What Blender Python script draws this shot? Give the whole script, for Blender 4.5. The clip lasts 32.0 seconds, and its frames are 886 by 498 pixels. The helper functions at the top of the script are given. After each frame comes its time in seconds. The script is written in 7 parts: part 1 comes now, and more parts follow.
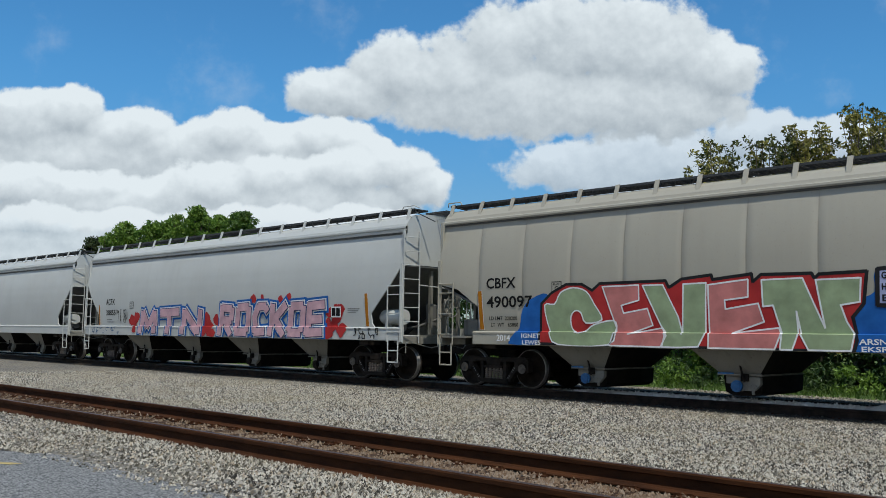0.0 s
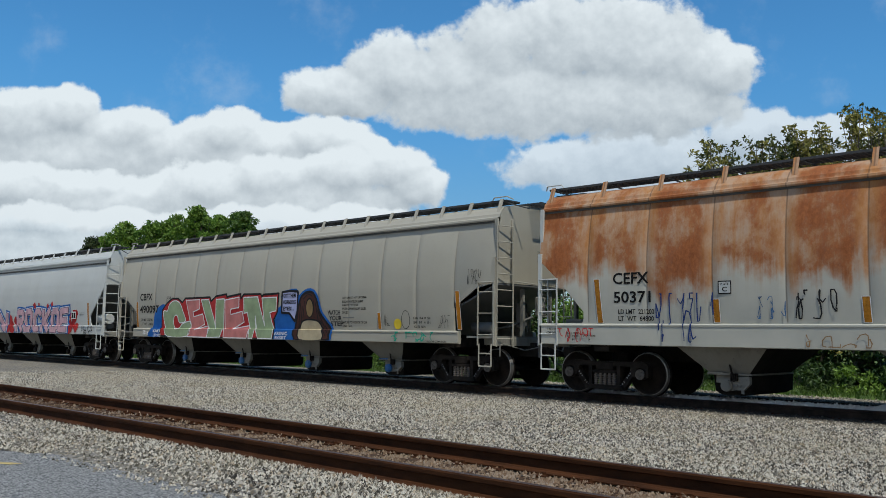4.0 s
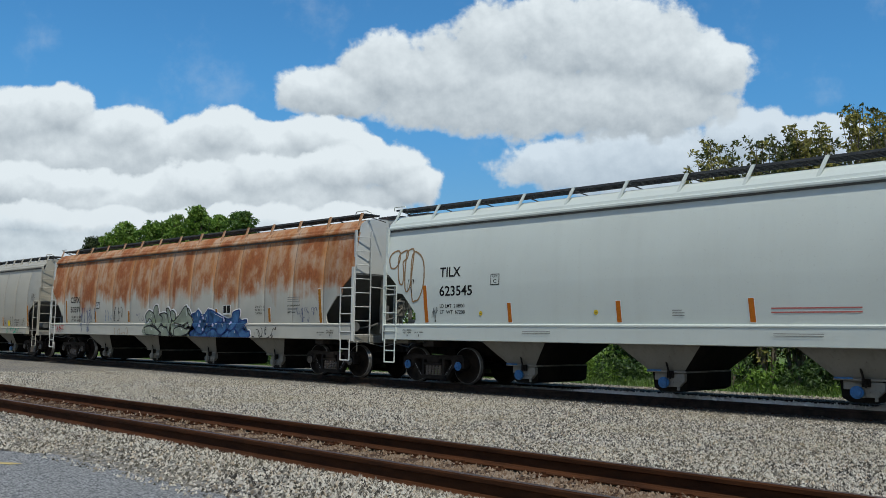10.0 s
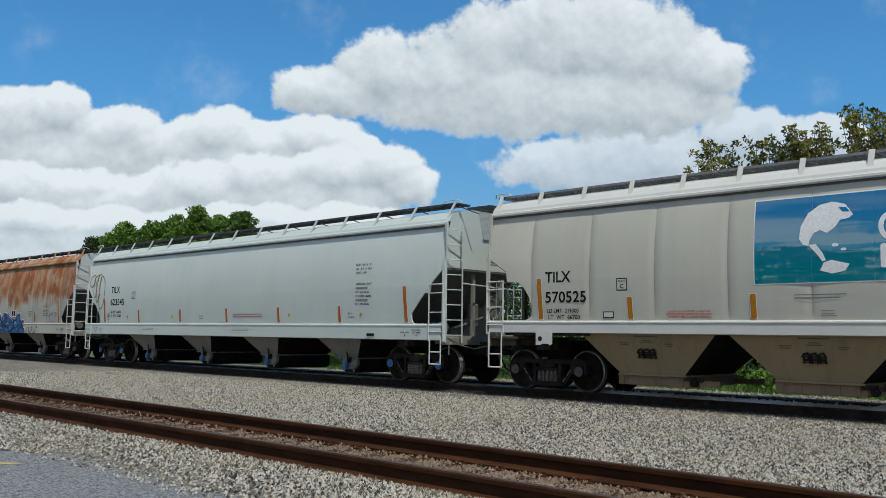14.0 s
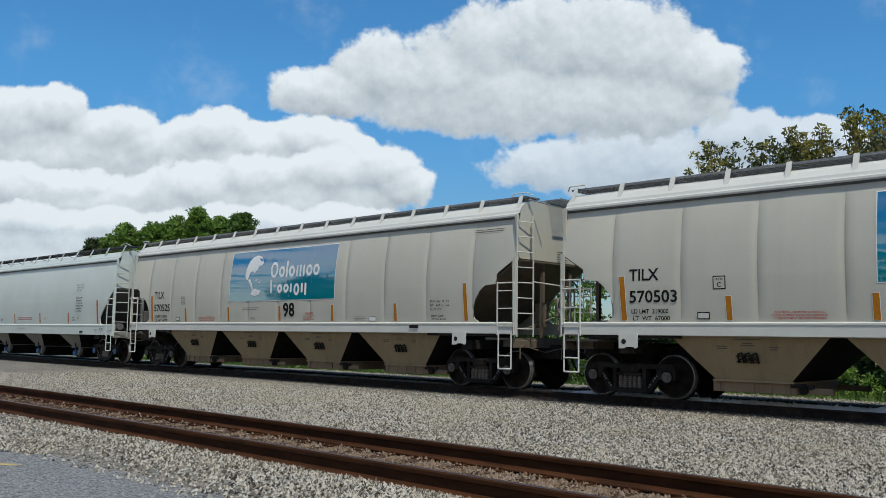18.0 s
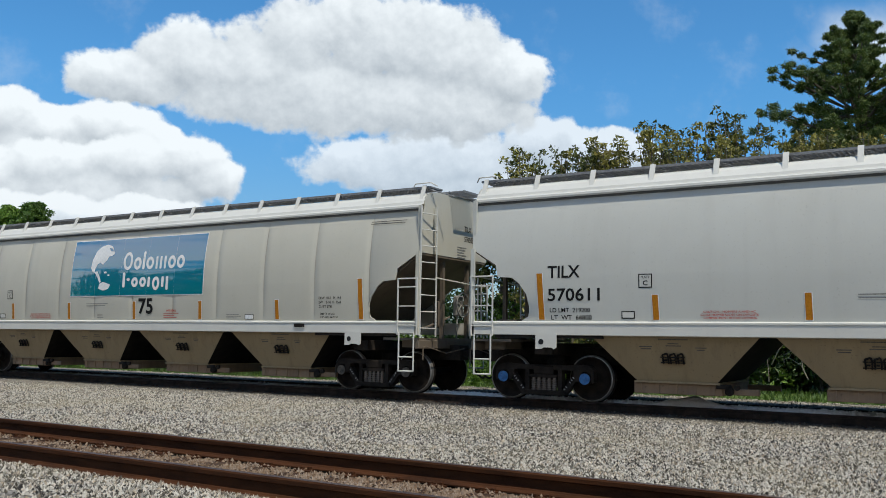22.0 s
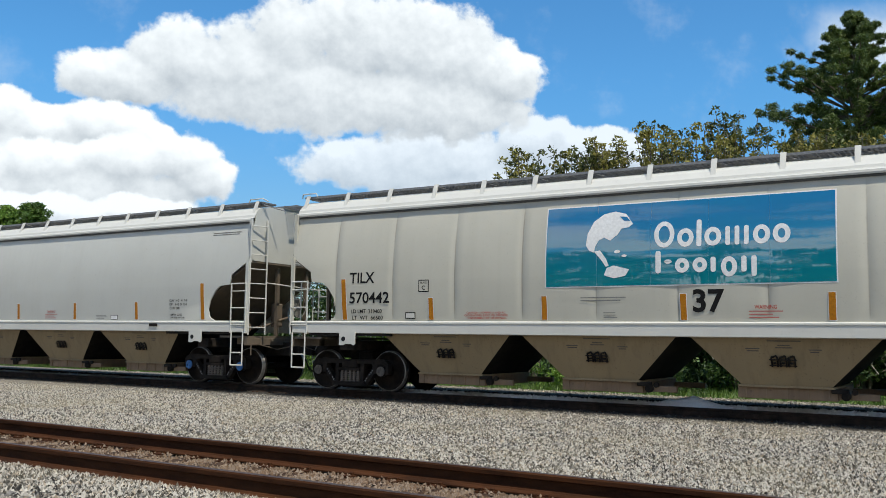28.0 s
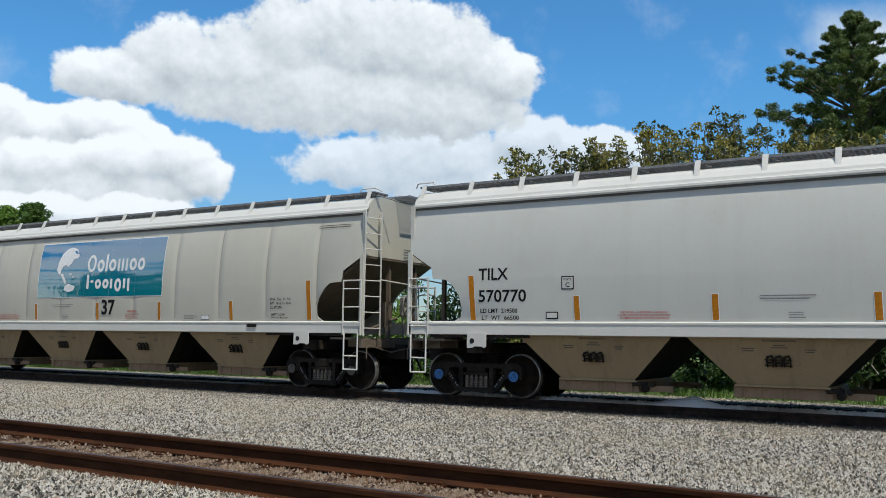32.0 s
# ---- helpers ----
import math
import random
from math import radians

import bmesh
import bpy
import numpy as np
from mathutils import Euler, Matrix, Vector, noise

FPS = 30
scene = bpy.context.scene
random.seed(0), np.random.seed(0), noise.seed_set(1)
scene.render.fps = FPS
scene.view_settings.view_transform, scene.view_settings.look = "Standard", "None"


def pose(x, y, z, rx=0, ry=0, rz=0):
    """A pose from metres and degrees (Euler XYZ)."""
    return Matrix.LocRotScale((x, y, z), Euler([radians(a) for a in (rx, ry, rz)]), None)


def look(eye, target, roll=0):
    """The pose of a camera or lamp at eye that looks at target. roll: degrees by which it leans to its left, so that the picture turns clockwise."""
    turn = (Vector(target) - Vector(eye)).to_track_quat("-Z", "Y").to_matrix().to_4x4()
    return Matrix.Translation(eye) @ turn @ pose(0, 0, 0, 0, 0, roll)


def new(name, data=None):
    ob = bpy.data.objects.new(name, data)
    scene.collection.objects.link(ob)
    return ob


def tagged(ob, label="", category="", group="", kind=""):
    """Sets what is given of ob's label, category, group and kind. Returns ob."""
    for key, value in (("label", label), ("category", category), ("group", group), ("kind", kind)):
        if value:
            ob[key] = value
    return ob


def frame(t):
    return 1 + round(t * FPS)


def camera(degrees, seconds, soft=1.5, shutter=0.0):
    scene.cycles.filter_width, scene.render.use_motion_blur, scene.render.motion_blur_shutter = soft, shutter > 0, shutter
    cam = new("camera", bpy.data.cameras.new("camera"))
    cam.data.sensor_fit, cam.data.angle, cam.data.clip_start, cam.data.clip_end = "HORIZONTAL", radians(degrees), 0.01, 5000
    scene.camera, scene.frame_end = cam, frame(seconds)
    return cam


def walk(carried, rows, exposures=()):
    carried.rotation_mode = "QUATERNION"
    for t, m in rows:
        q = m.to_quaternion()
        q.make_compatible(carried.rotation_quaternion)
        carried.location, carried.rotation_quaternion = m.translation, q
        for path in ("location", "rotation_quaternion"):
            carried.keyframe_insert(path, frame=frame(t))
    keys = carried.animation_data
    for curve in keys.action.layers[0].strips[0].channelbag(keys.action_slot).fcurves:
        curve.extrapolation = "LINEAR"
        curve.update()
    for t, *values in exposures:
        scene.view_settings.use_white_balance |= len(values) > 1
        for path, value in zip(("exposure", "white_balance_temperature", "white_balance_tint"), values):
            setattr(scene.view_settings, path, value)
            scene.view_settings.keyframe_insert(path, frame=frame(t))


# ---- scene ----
EXPOSURES = [(0.0, -0.38, 6450, 6), (16.5, -0.38, 6450, 6), (18.5, -0.34, 6450, 7), (21.5, -0.20, 6550, 8), (23.5, -0.12, 6650, 8), (26.0, -0.12, 6650, 8), (28.5, 0.02, 6700, 8), (30.5, 0.05, 6750, 9), (32.0, -0.14, 6550, 8)]
CLOUD_LIGHT, CLOUD_DRIFT, WHEELS_TURN = 0.99, 2.15, True
# cumulus heaps in the far sheet, bank behind bank: opacity, then each heap's centre and half widths
CUMULUS = [
    (0.85, [(2.6, 1.45, 1.6, 0.50), (3.9, 1.65, 1.6, 0.60), (5.7, 1.95, 1.2, 0.50), (6.9, 1.85, 1.2, 0.50), (5.0, 1.1, 2.8, 0.6)]),
    (1.0, [(-1.7, 2.76, 1.1, 0.52), (-0.9, 3.2, 0.9, 0.66), (0.25, 3.1, 1.2, 0.80), (1.1, 3.65, 1.0, 0.80), (2.5, 3.75, 1.3, 0.90), (3.8, 3.6, 1.1, 0.90), (4.85, 3.2, 0.9, 0.60), (1.3, 2.65, 2.7, 0.75), (3.4, 2.6, 2.1, 0.72)]),
    (1.0, [(-7.4, 2.35, 1.0, 0.54), (-6.7, 2.45, 0.8, 0.50), (-5.6, 2.05, 1.0, 0.46), (-3.9, 2.05, 0.9, 0.46), (-4.8, 1.8, 1.2, 0.42), (-3.1, 1.85, 0.9, 0.40), (-2.05, 1.95, 0.85, 0.42), (-1.4, 1.75, 0.6, 0.34), (-6.6, 1.6, 2.6, 0.62), (-3.4, 1.4, 2.6, 0.55), (-9.6, 1.9, 1.6, 1.0)]),
    (1.0, [(-7.5, 1.15, 1.0, 0.42), (-6.3, 1.05, 0.9, 0.36), (-5.0, 1.0, 0.9, 0.40), (-4.1, 1.15, 0.9, 0.44), (-3.0, 1.22, 0.9, 0.46), (-1.7, 1.38, 0.8, 0.46), (-0.75, 1.45, 0.65, 0.48), (-0.35, 1.10, 0.55, 0.44), (-2.4, 0.85, 2.4, 0.45), (-5.8, 0.75, 2.6, 0.40), (-9.2, 1.0, 1.4, 0.6)]),
    (0.92, [(-7.0, 0.50, 1.3, 0.30), (-5.2, 0.42, 1.5, 0.34), (-3.2, 0.45, 1.5, 0.34), (-1.5, 0.50, 1.2, 0.28), (-6.4, -0.1, 2.8, 0.55), (-3.0, 0.0, 2.8, 0.52), (-9.4, 0.3, 1.8, 0.6)]),
]

# camera: it stands on the asphalt and pans once to the right
EYE = Vector((0.0, 0.0, 1.15))


def aim(yaw, pitch, roll):
    a, b = radians(yaw), radians(pitch)
    return look(EYE, EYE + Vector((math.sin(a) * math.cos(b), math.cos(a) * math.cos(b), math.sin(b))), roll)


cam = camera(53.46, 32.0, soft=0.5)
walk(cam, [(t, aim(*a)) for t, a in (
    (0.0, (-43.578, 5.612, 0.80)), (8.0, (-43.578, 5.612, 0.80)), (14.5, (-43.578, 5.612, 0.80)), (16.5, (-43.593, 5.640, 0.82)),
    (17.5, (-43.598, 5.700, 0.84)), (18.0, (-43.60, 5.700, 0.85)), (18.5, (-43.55, 5.700, 0.86)), (19.0, (-41.981, 5.724, 0.90)),
    (19.5, (-40.349, 5.731, 0.90)), (20.0, (-38.13, 5.735, 0.90)), (20.5, (-36.30, 5.755, 0.89)), (21.0, (-33.90, 5.770, 0.87)),
    (21.5, (-32.169, 5.790, 0.85)), (22.0, (-31.447, 5.790, 0.82)), (22.5, (-31.389, 5.795, 0.80)), (25.0, (-31.387, 5.795, 0.79)),
    (28.0, (-31.385, 5.805, 0.78)), (32.0, (-31.387, 5.814, 0.77)))],
    exposures=EXPOSURES)

# world: clear spring sky with fair-weather clouds behind the camera, one high sun
SUN_EL, SUN_AZ = radians(62), radians(120)   # azimuth clockwise from +y
sun = new("sun", bpy.data.lights.new("sun", "SUN"))
sun.data.energy, sun.data.angle, sun.data.color = 4.75, radians(0.6), (1.0, 0.94, 0.83)
sun.matrix_world = look((0, 0, 60), Vector((0, 0, 60)) - Vector((math.sin(SUN_AZ) * math.cos(SUN_EL), math.cos(SUN_AZ) * math.cos(SUN_EL), math.sin(SUN_EL))))


class Tree:
    """A small helper that writes node trees."""

    def __init__(self, tree):
        self.t = tree

    def n(self, kind, _out=0, **kw):
        node = self.t.nodes.new("ShaderNode" + kind)
        for k, v in kw.items():
            if k[0] == "i" and k[1:].isdigit():
                self.put(node.inputs[int(k[1:])], v)
            elif k in SETTERS:
                SETTERS[k](node, v)
            else:
                self.put(node.inputs[k.replace("_", " ")], v)
        return node.outputs[_out]

    def put(self, socket, v):
        if isinstance(v, bpy.types.NodeSocket):
            self.t.links.new(v, socket)
        else:
            socket.default_value = v

    def math(self, op, a, b=0.0, c=0.0, clamp=False):
        node = self.t.nodes.new("ShaderNodeMath")
        node.operation, node.use_clamp = op, clamp
        for s, v in zip(node.inputs, (a, b, c)):
            self.put(s, v)
        return node.outputs[0]

    def noise(self, vec, scale, detail=4.0, rough=0.55, out=0):
        return self.n("TexNoise", _out=out, Vector=vec, Scale=scale, Detail=detail, Roughness=rough)

    def ramp(self, fac, lo, hi):
        return self.n("MapRange", Value=fac, From_Min=lo, From_Max=hi)

    def smooth(self, fac, lo, hi):
        node = self.t.nodes.new("ShaderNodeMapRange")
        node.interpolation_type = "SMOOTHSTEP"
        self.put(node.inputs["Value"], fac)
        node.inputs["From Min"].default_value, node.inputs["From Max"].default_value = lo, hi
        return node.outputs[0]

    def mix(self, fac, a, b, blend="MIX"):
        node = self.t.nodes.new("ShaderNodeMix")
        node.data_type, node.blend_type = "RGBA", blend
        self.put(node.inputs[0], fac)
        self.put(node.inputs[6], a if isinstance(a, bpy.types.NodeSocket) else (*a, 1))
        self.put(node.inputs[7], b if isinstance(b, bpy.types.NodeSocket) else (*b, 1))
        return node.outputs[2]

    def scaled(self, vec, x, y, z):
        node = self.t.nodes.new("ShaderNodeMapping")
        self.put(node.inputs[0], vec)
        node.inputs[3].default_value = (x, y, z)
        return node.outputs[0]

    def xyz(self, vec):
        node = self.t.nodes.new("ShaderNodeSeparateXYZ")
        self.put(node.inputs[0], vec)
        return node.outputs

    def bump(self, height, strength=0.3, distance=0.02):
        return self.n("Bump", Height=height, Strength=strength, Distance=distance)


SETTERS = {"op": lambda n, v: None}

world = bpy.data.worlds.new("sky")
scene.world = world
world.use_nodes = True
wt = Tree(world.node_tree)
world.node_tree.nodes.clear()
sky = world.node_tree.nodes.new("ShaderNodeTexSky")
sky.sky_type, sky.sun_disc = "NISHITA", False
sky.sun_elevation, sky.sun_rotation = SUN_EL, SUN_AZ
sky.air_density, sky.dust_density, sky.ozone_density = 1.0, 0.4, 3.0
wdir = wt.n("TexCoord", _out=0)
wx, wy, wz = wt.xyz(wdir)
# clouds of the half of the sky that is seen in reflections only
flat = wt.math("MAXIMUM", wz, 0.06)
cx, cy = wt.math("DIVIDE", wx, flat), wt.math("DIVIDE", wy, flat)
comb = world.node_tree.nodes.new("ShaderNodeCombineXYZ")
world.node_tree.links.new(cx, comb.inputs[0])
world.node_tree.links.new(cy, comb.inputs[1])
cl = wt.noise(comb.outputs[0], 0.9, 6.0, 0.55)
cl = wt.smooth(cl, 0.40, 0.52)
cl = wt.math("MULTIPLY", cl, wt.math("SUBTRACT", 1.0, wt.smooth(wz, 0.38, 0.60)))
cl = wt.math("MULTIPLY", cl, wt.smooth(wt.math("MULTIPLY", wy, -1.0), 0.05, 0.35))
low_air = wt.smooth(wz, 0.02, 0.30)
hsv = wt.mix(1.0, wt.n("HueSaturation", Saturation=1.08, Value=1.0, Color=sky.outputs[0]), wt.mix(low_air, (0.62, 0.74, 0.86), (0.60, 1.14, 1.38)), "MULTIPLY")
wcol = wt.mix(cl, hsv, (8.5, 8.6, 8.8))
bg = wt.n("Background", Color=wcol, Strength=0.127)
wo = world.node_tree.nodes.new("ShaderNodeOutputWorld")
world.node_tree.links.new(bg, wo.inputs[0])


# ---------------------------------------------------------------- materials
def material(name, build):
    m = bpy.data.materials.new(name)
    m.use_nodes = True
    m.node_tree.nodes.clear()
    t = Tree(m.node_tree)
    out = m.node_tree.nodes.new("ShaderNodeOutputMaterial")
    shader = build(t)
    m.node_tree.links.new(shader, out.inputs[0])
    return m


def surface(t, color, rough=0.6, metal=0.0, normal=None, spec=0.5):
    node = t.t.nodes.new("ShaderNodeBsdfPrincipled")
    t.put(node.inputs["Base Color"], color if isinstance(color, bpy.types.NodeSocket) else (*color, 1))
    t.put(node.inputs["Roughness"], rough)
    t.put(node.inputs["Metallic"], metal)
    t.put(node.inputs["Specular IOR Level"], spec)
    if normal is not None:
        t.put(node.inputs["Normal"], normal)
    return node.outputs[0]


def coords(t, kind=3):
    return t.n("TexCoord", _out=kind)


def paint(name, color, dirt=0.25, rough=0.45, streak=0.32, grime=(0.16, 0.13, 0.10), seam=None):
    """Car paint with dust, downward streaks and specks, and groove shade painted along the weld seams: first seam,
    pitch, foot and head.
    """
    def build(t):
        co = coords(t)
        big = t.ramp(t.noise(co, 0.7, 5), 0.35, 0.75)
        run = t.ramp(t.noise(t.scaled(co, 2.6, 2.6, 0.13), 1.5, 6, 0.62), 0.50, 0.82)
        speck = t.ramp(t.noise(co, 24, 3), 0.62, 0.74)
        f = t.math("ADD", t.math("MULTIPLY", big, 0.45), t.math("MULTIPLY", run, streak))
        f = t.math("MULTIPLY", f, dirt, clamp=True)
        c = t.mix(f, color, grime)
        c = t.mix(t.math("MULTIPLY", speck, dirt * 0.6), c, (grime[0] * 0.8, grime[1] * 0.7, grime[2] * 0.6))
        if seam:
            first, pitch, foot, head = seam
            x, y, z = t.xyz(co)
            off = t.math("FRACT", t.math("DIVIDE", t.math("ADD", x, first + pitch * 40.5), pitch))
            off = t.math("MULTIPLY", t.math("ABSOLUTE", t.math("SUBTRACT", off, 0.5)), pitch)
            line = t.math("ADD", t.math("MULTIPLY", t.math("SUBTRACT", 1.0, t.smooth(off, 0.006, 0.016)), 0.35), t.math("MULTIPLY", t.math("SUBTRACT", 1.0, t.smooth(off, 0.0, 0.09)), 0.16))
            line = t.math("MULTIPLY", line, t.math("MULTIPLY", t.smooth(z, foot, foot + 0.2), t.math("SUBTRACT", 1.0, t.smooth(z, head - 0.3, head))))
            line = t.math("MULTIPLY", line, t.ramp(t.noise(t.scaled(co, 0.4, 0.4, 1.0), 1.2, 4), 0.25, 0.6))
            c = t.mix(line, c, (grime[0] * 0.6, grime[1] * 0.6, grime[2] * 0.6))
        nb = t.bump(t.noise(co, 3.0, 3), 0.12, 0.02)
        return surface(t, c, t.math("ADD", rough, t.math("MULTIPLY", big, 0.15)), 0, nb)
    return material(name, build)


def plain(name, color, rough=0.6, metal=0.0, vary=0.35, scale=9.0, bump=0.15, spec=0.5):
    def build(t):
        co = coords(t)
        a = t.noise(co, scale, 5)
        c = t.mix(t.ramp(a, 0.3, 0.75), [v * (1 - vary) for v in color], [min(1, v * (1 + vary * 0.6)) for v in color])
        return surface(t, c, rough, metal, t.bump(t.noise(co, scale * 6, 3), bump, 0.01), spec)
    return material(name, build)


def rusty_paint(t):
    """Weathered grey paint: a tan wash below the eaves, ragged red-brown blotches bay by bay with a rusty hem, dark seams."""
    co = coords(t)
    x, y, z = t.xyz(co)
    turn = t.math("DIVIDE", t.math("ADD", x, 8.55 + 1.425 * 40), 1.425)
    bay = t.math("FRACT", turn)
    each = t.n("TexWhiteNoise", Vector=t.math("FLOOR", turn))
    inner = t.math("MULTIPLY", t.smooth(bay, 0.02, 0.20), t.math("SUBTRACT", 1.0, t.smooth(bay, 0.78, 0.98)))
    blot = t.noise(t.scaled(co, 0.9, 0.9, 0.7), 1.15, 5, 0.6)
    spot = t.noise(t.scaled(co, 1.5, 1.5, 1.05), 1.25, 6, 0.62)
    run = t.noise(t.scaled(co, 4.0, 4.0, 0.22), 1.5, 6, 0.65)
    fine = t.noise(t.scaled(co, 7.0, 7.0, 4.5), 2.2, 7, 0.72)
    off = t.math("ADD", t.math("MULTIPLY", t.math("SUBTRACT", blot, 0.5), 1.7), t.math("MULTIPLY", t.math("SUBTRACT", run, 0.5), 0.7))
    zw = t.math("ADD", z, t.math("ADD", off, t.math("MULTIPLY", t.math("SUBTRACT", each, 0.5), 0.35)))
    band = t.smooth(zw, 2.12, 2.75)
    hem = t.math("MULTIPLY", t.smooth(zw, 2.45, 2.70), t.math("SUBTRACT", 1.0, t.smooth(zw, 2.80, 3.15)))
    wash = t.math("MULTIPLY", band, t.math("ADD", 0.52, t.math("MULTIPLY", t.ramp(t.math("ADD", t.math("MULTIPLY", run, 0.5), t.math("MULTIPLY", spot, 0.5)), 0.36, 0.60), 0.55)))
    thick = t.math("ADD", spot, t.math("ADD", t.math("MULTIPLY", t.math("SUBTRACT", fine, 0.5), 0.55), t.math("MULTIPLY", hem, 0.07)))
    thick = t.math("ADD", thick, t.math("ADD", t.math("MULTIPLY", t.math("SUBTRACT", each, 0.5), 0.10), t.math("MULTIPLY", inner, 0.10)))
    thick = t.math("MULTIPLY", t.math("MULTIPLY", t.smooth(thick, 0.47, 0.73), band), t.math("ADD", 0.25, t.math("MULTIPLY", inner, 0.75)))
    base = t.mix(t.ramp(t.noise(co, 0.9, 4), 0.3, 0.7), (0.36, 0.355, 0.315), (0.45, 0.435, 0.38))
    base = t.mix(t.math("MULTIPLY", t.math("MULTIPLY", t.ramp(run, 0.5, 0.75), t.smooth(z, 1.4, 2.4)), 0.35), base, (0.38, 0.28, 0.18))
    tan = t.mix(t.ramp(fine, 0.35, 0.7), (0.34, 0.135, 0.040), (0.42, 0.22, 0.095))
    brown = t.mix(t.ramp(fine, 0.3, 0.72), (0.15, 0.038, 0.012), (0.33, 0.105, 0.030))
    c = t.mix(wash, base, tan)
    c = t.mix(t.math("MULTIPLY", thick, 0.92), c, brown)
    seam = t.math("MULTIPLY", t.math("ADD", t.math("SUBTRACT", 1.0, t.smooth(bay, 0.004, 0.016)), t.smooth(bay, 0.984, 0.996)), t.smooth(z, 1.5, 1.56))
    c = t.mix(t.math("MULTIPLY", seam, 0.55), c, (0.07, 0.045, 0.03))
    return surface(t, c, t.math("ADD", 0.55, t.math("MULTIPLY", wash, 0.3)), 0, t.bump(t.math("ADD", t.noise(co, 3, 3), t.math("MULTIPLY", thick, 0.4)), 0.15, 0.02), 0.3)


def dark_steel(name, c1=(0.025, 0.022, 0.020), c2=(0.09, 0.065, 0.05), rough=0.6):
    def build(t):
        co = coords(t)
        a = t.ramp(t.noise(co, 4, 6, 0.65), 0.35, 0.75)
        return surface(t, t.mix(a, c1, c2), rough, 0.0, t.bump(t.noise(co, 40, 4), 0.3, 0.006), 0.15)
    return material(name, build)


def rail_steel(t):
    co = coords(t)
    a = t.noise(t.scaled(co, 0.6, 3, 3), 3.0, 7, 0.7)
    b = t.ramp(t.noise(co, 60, 3), 0.4, 0.7)
    c = t.mix(t.ramp(a, 0.3, 0.7), (0.020, 0.0075, 0.0032), (0.075, 0.027, 0.0095))
    c = t.mix(t.math("MULTIPLY", b, 0.4), c, (0.05, 0.024, 0.013))
    return surface(t, c, 0.85, 0.0, t.bump(b, 0.4, 0.004), 0.12)


def tie_wood(t):
    co = coords(t)
    rnd = t.n("ObjectInfo", _out=5)
    a = t.noise(t.scaled(co, 18, 1.2, 6), 3.0, 6, 0.6)
    c = t.mix(t.ramp(a, 0.3, 0.7), (0.026, 0.015, 0.010), (0.080, 0.046, 0.029))
    c = t.mix(t.math("MULTIPLY", rnd, 0.4), c, (0.10, 0.066, 0.044))
    return surface(t, c, 0.9, 0, t.bump(a, 0.8, 0.02), 0.1)


def ballast(t):
    """Crushed grey granite with buff stones."""
    co = coords(t)
    v = t.t.nodes.new("ShaderNodeTexVoronoi")
    t.put(v.inputs["Vector"], co)
    v.inputs["Scale"].default_value = 27.0
    tone = t.xyz(v.outputs["Color"])
    c = t.mix(tone[0], (0.04, 0.037, 0.034), (0.26, 0.245, 0.22))
    c = t.mix(t.math("MULTIPLY", t.ramp(tone[1], 0.72, 0.95), 0.6), c, (0.42, 0.34, 0.24))
    c = t.mix(t.math("MULTIPLY", t.ramp(v.outputs["Distance"], 0.55, 1.0), 0.55), c, (0.035, 0.033, 0.031))
    wide = t.ramp(t.noise(co, 0.55, 4), 0.40, 0.68)
    c = t.mix(t.math("MULTIPLY", wide, 0.35), c, (0.33, 0.28, 0.20))
    return c, v.outputs["Distance"], co


def oil_and_shade(t, co, c):
    """Oil, brake dust and the train's shade coloured into the main line's bed, with pale patches between the rails."""
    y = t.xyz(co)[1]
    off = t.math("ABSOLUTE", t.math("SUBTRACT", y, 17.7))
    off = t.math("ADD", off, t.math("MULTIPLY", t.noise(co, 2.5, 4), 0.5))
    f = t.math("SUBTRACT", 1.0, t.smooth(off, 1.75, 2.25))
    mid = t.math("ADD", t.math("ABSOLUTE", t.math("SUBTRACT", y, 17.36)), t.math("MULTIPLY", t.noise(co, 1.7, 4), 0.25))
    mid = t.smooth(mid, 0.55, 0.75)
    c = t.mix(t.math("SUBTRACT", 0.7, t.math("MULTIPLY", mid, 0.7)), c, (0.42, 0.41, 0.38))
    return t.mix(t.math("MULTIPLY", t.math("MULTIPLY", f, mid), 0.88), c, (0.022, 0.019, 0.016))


def ground_surface(t):
    c, d, co = ballast(t)
    x, y, z = t.xyz(co)
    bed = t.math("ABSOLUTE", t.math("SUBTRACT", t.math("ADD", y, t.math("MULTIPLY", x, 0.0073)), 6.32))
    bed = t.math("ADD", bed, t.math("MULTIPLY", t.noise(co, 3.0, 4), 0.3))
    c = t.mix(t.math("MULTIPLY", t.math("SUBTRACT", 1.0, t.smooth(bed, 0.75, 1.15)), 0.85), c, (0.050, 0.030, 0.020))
    c = oil_and_shade(t, co, c)
    wob = t.math("ADD", y, t.math("MULTIPLY", t.noise(co, 0.8, 4), 1.6))
    grass = t.smooth(wob, 21.3, 21.9)
    gn = t.noise(co, 6.0, 6, 0.65)
    green = t.mix(t.ramp(gn, 0.3, 0.7), (0.05, 0.085, 0.018), (0.16, 0.22, 0.05))
    col = t.mix(grass, c, green)
    return surface(t, col, 0.9, 0, t.bump(t.math("SUBTRACT", 1.0, d), 0.9, 0.035), 0.25)


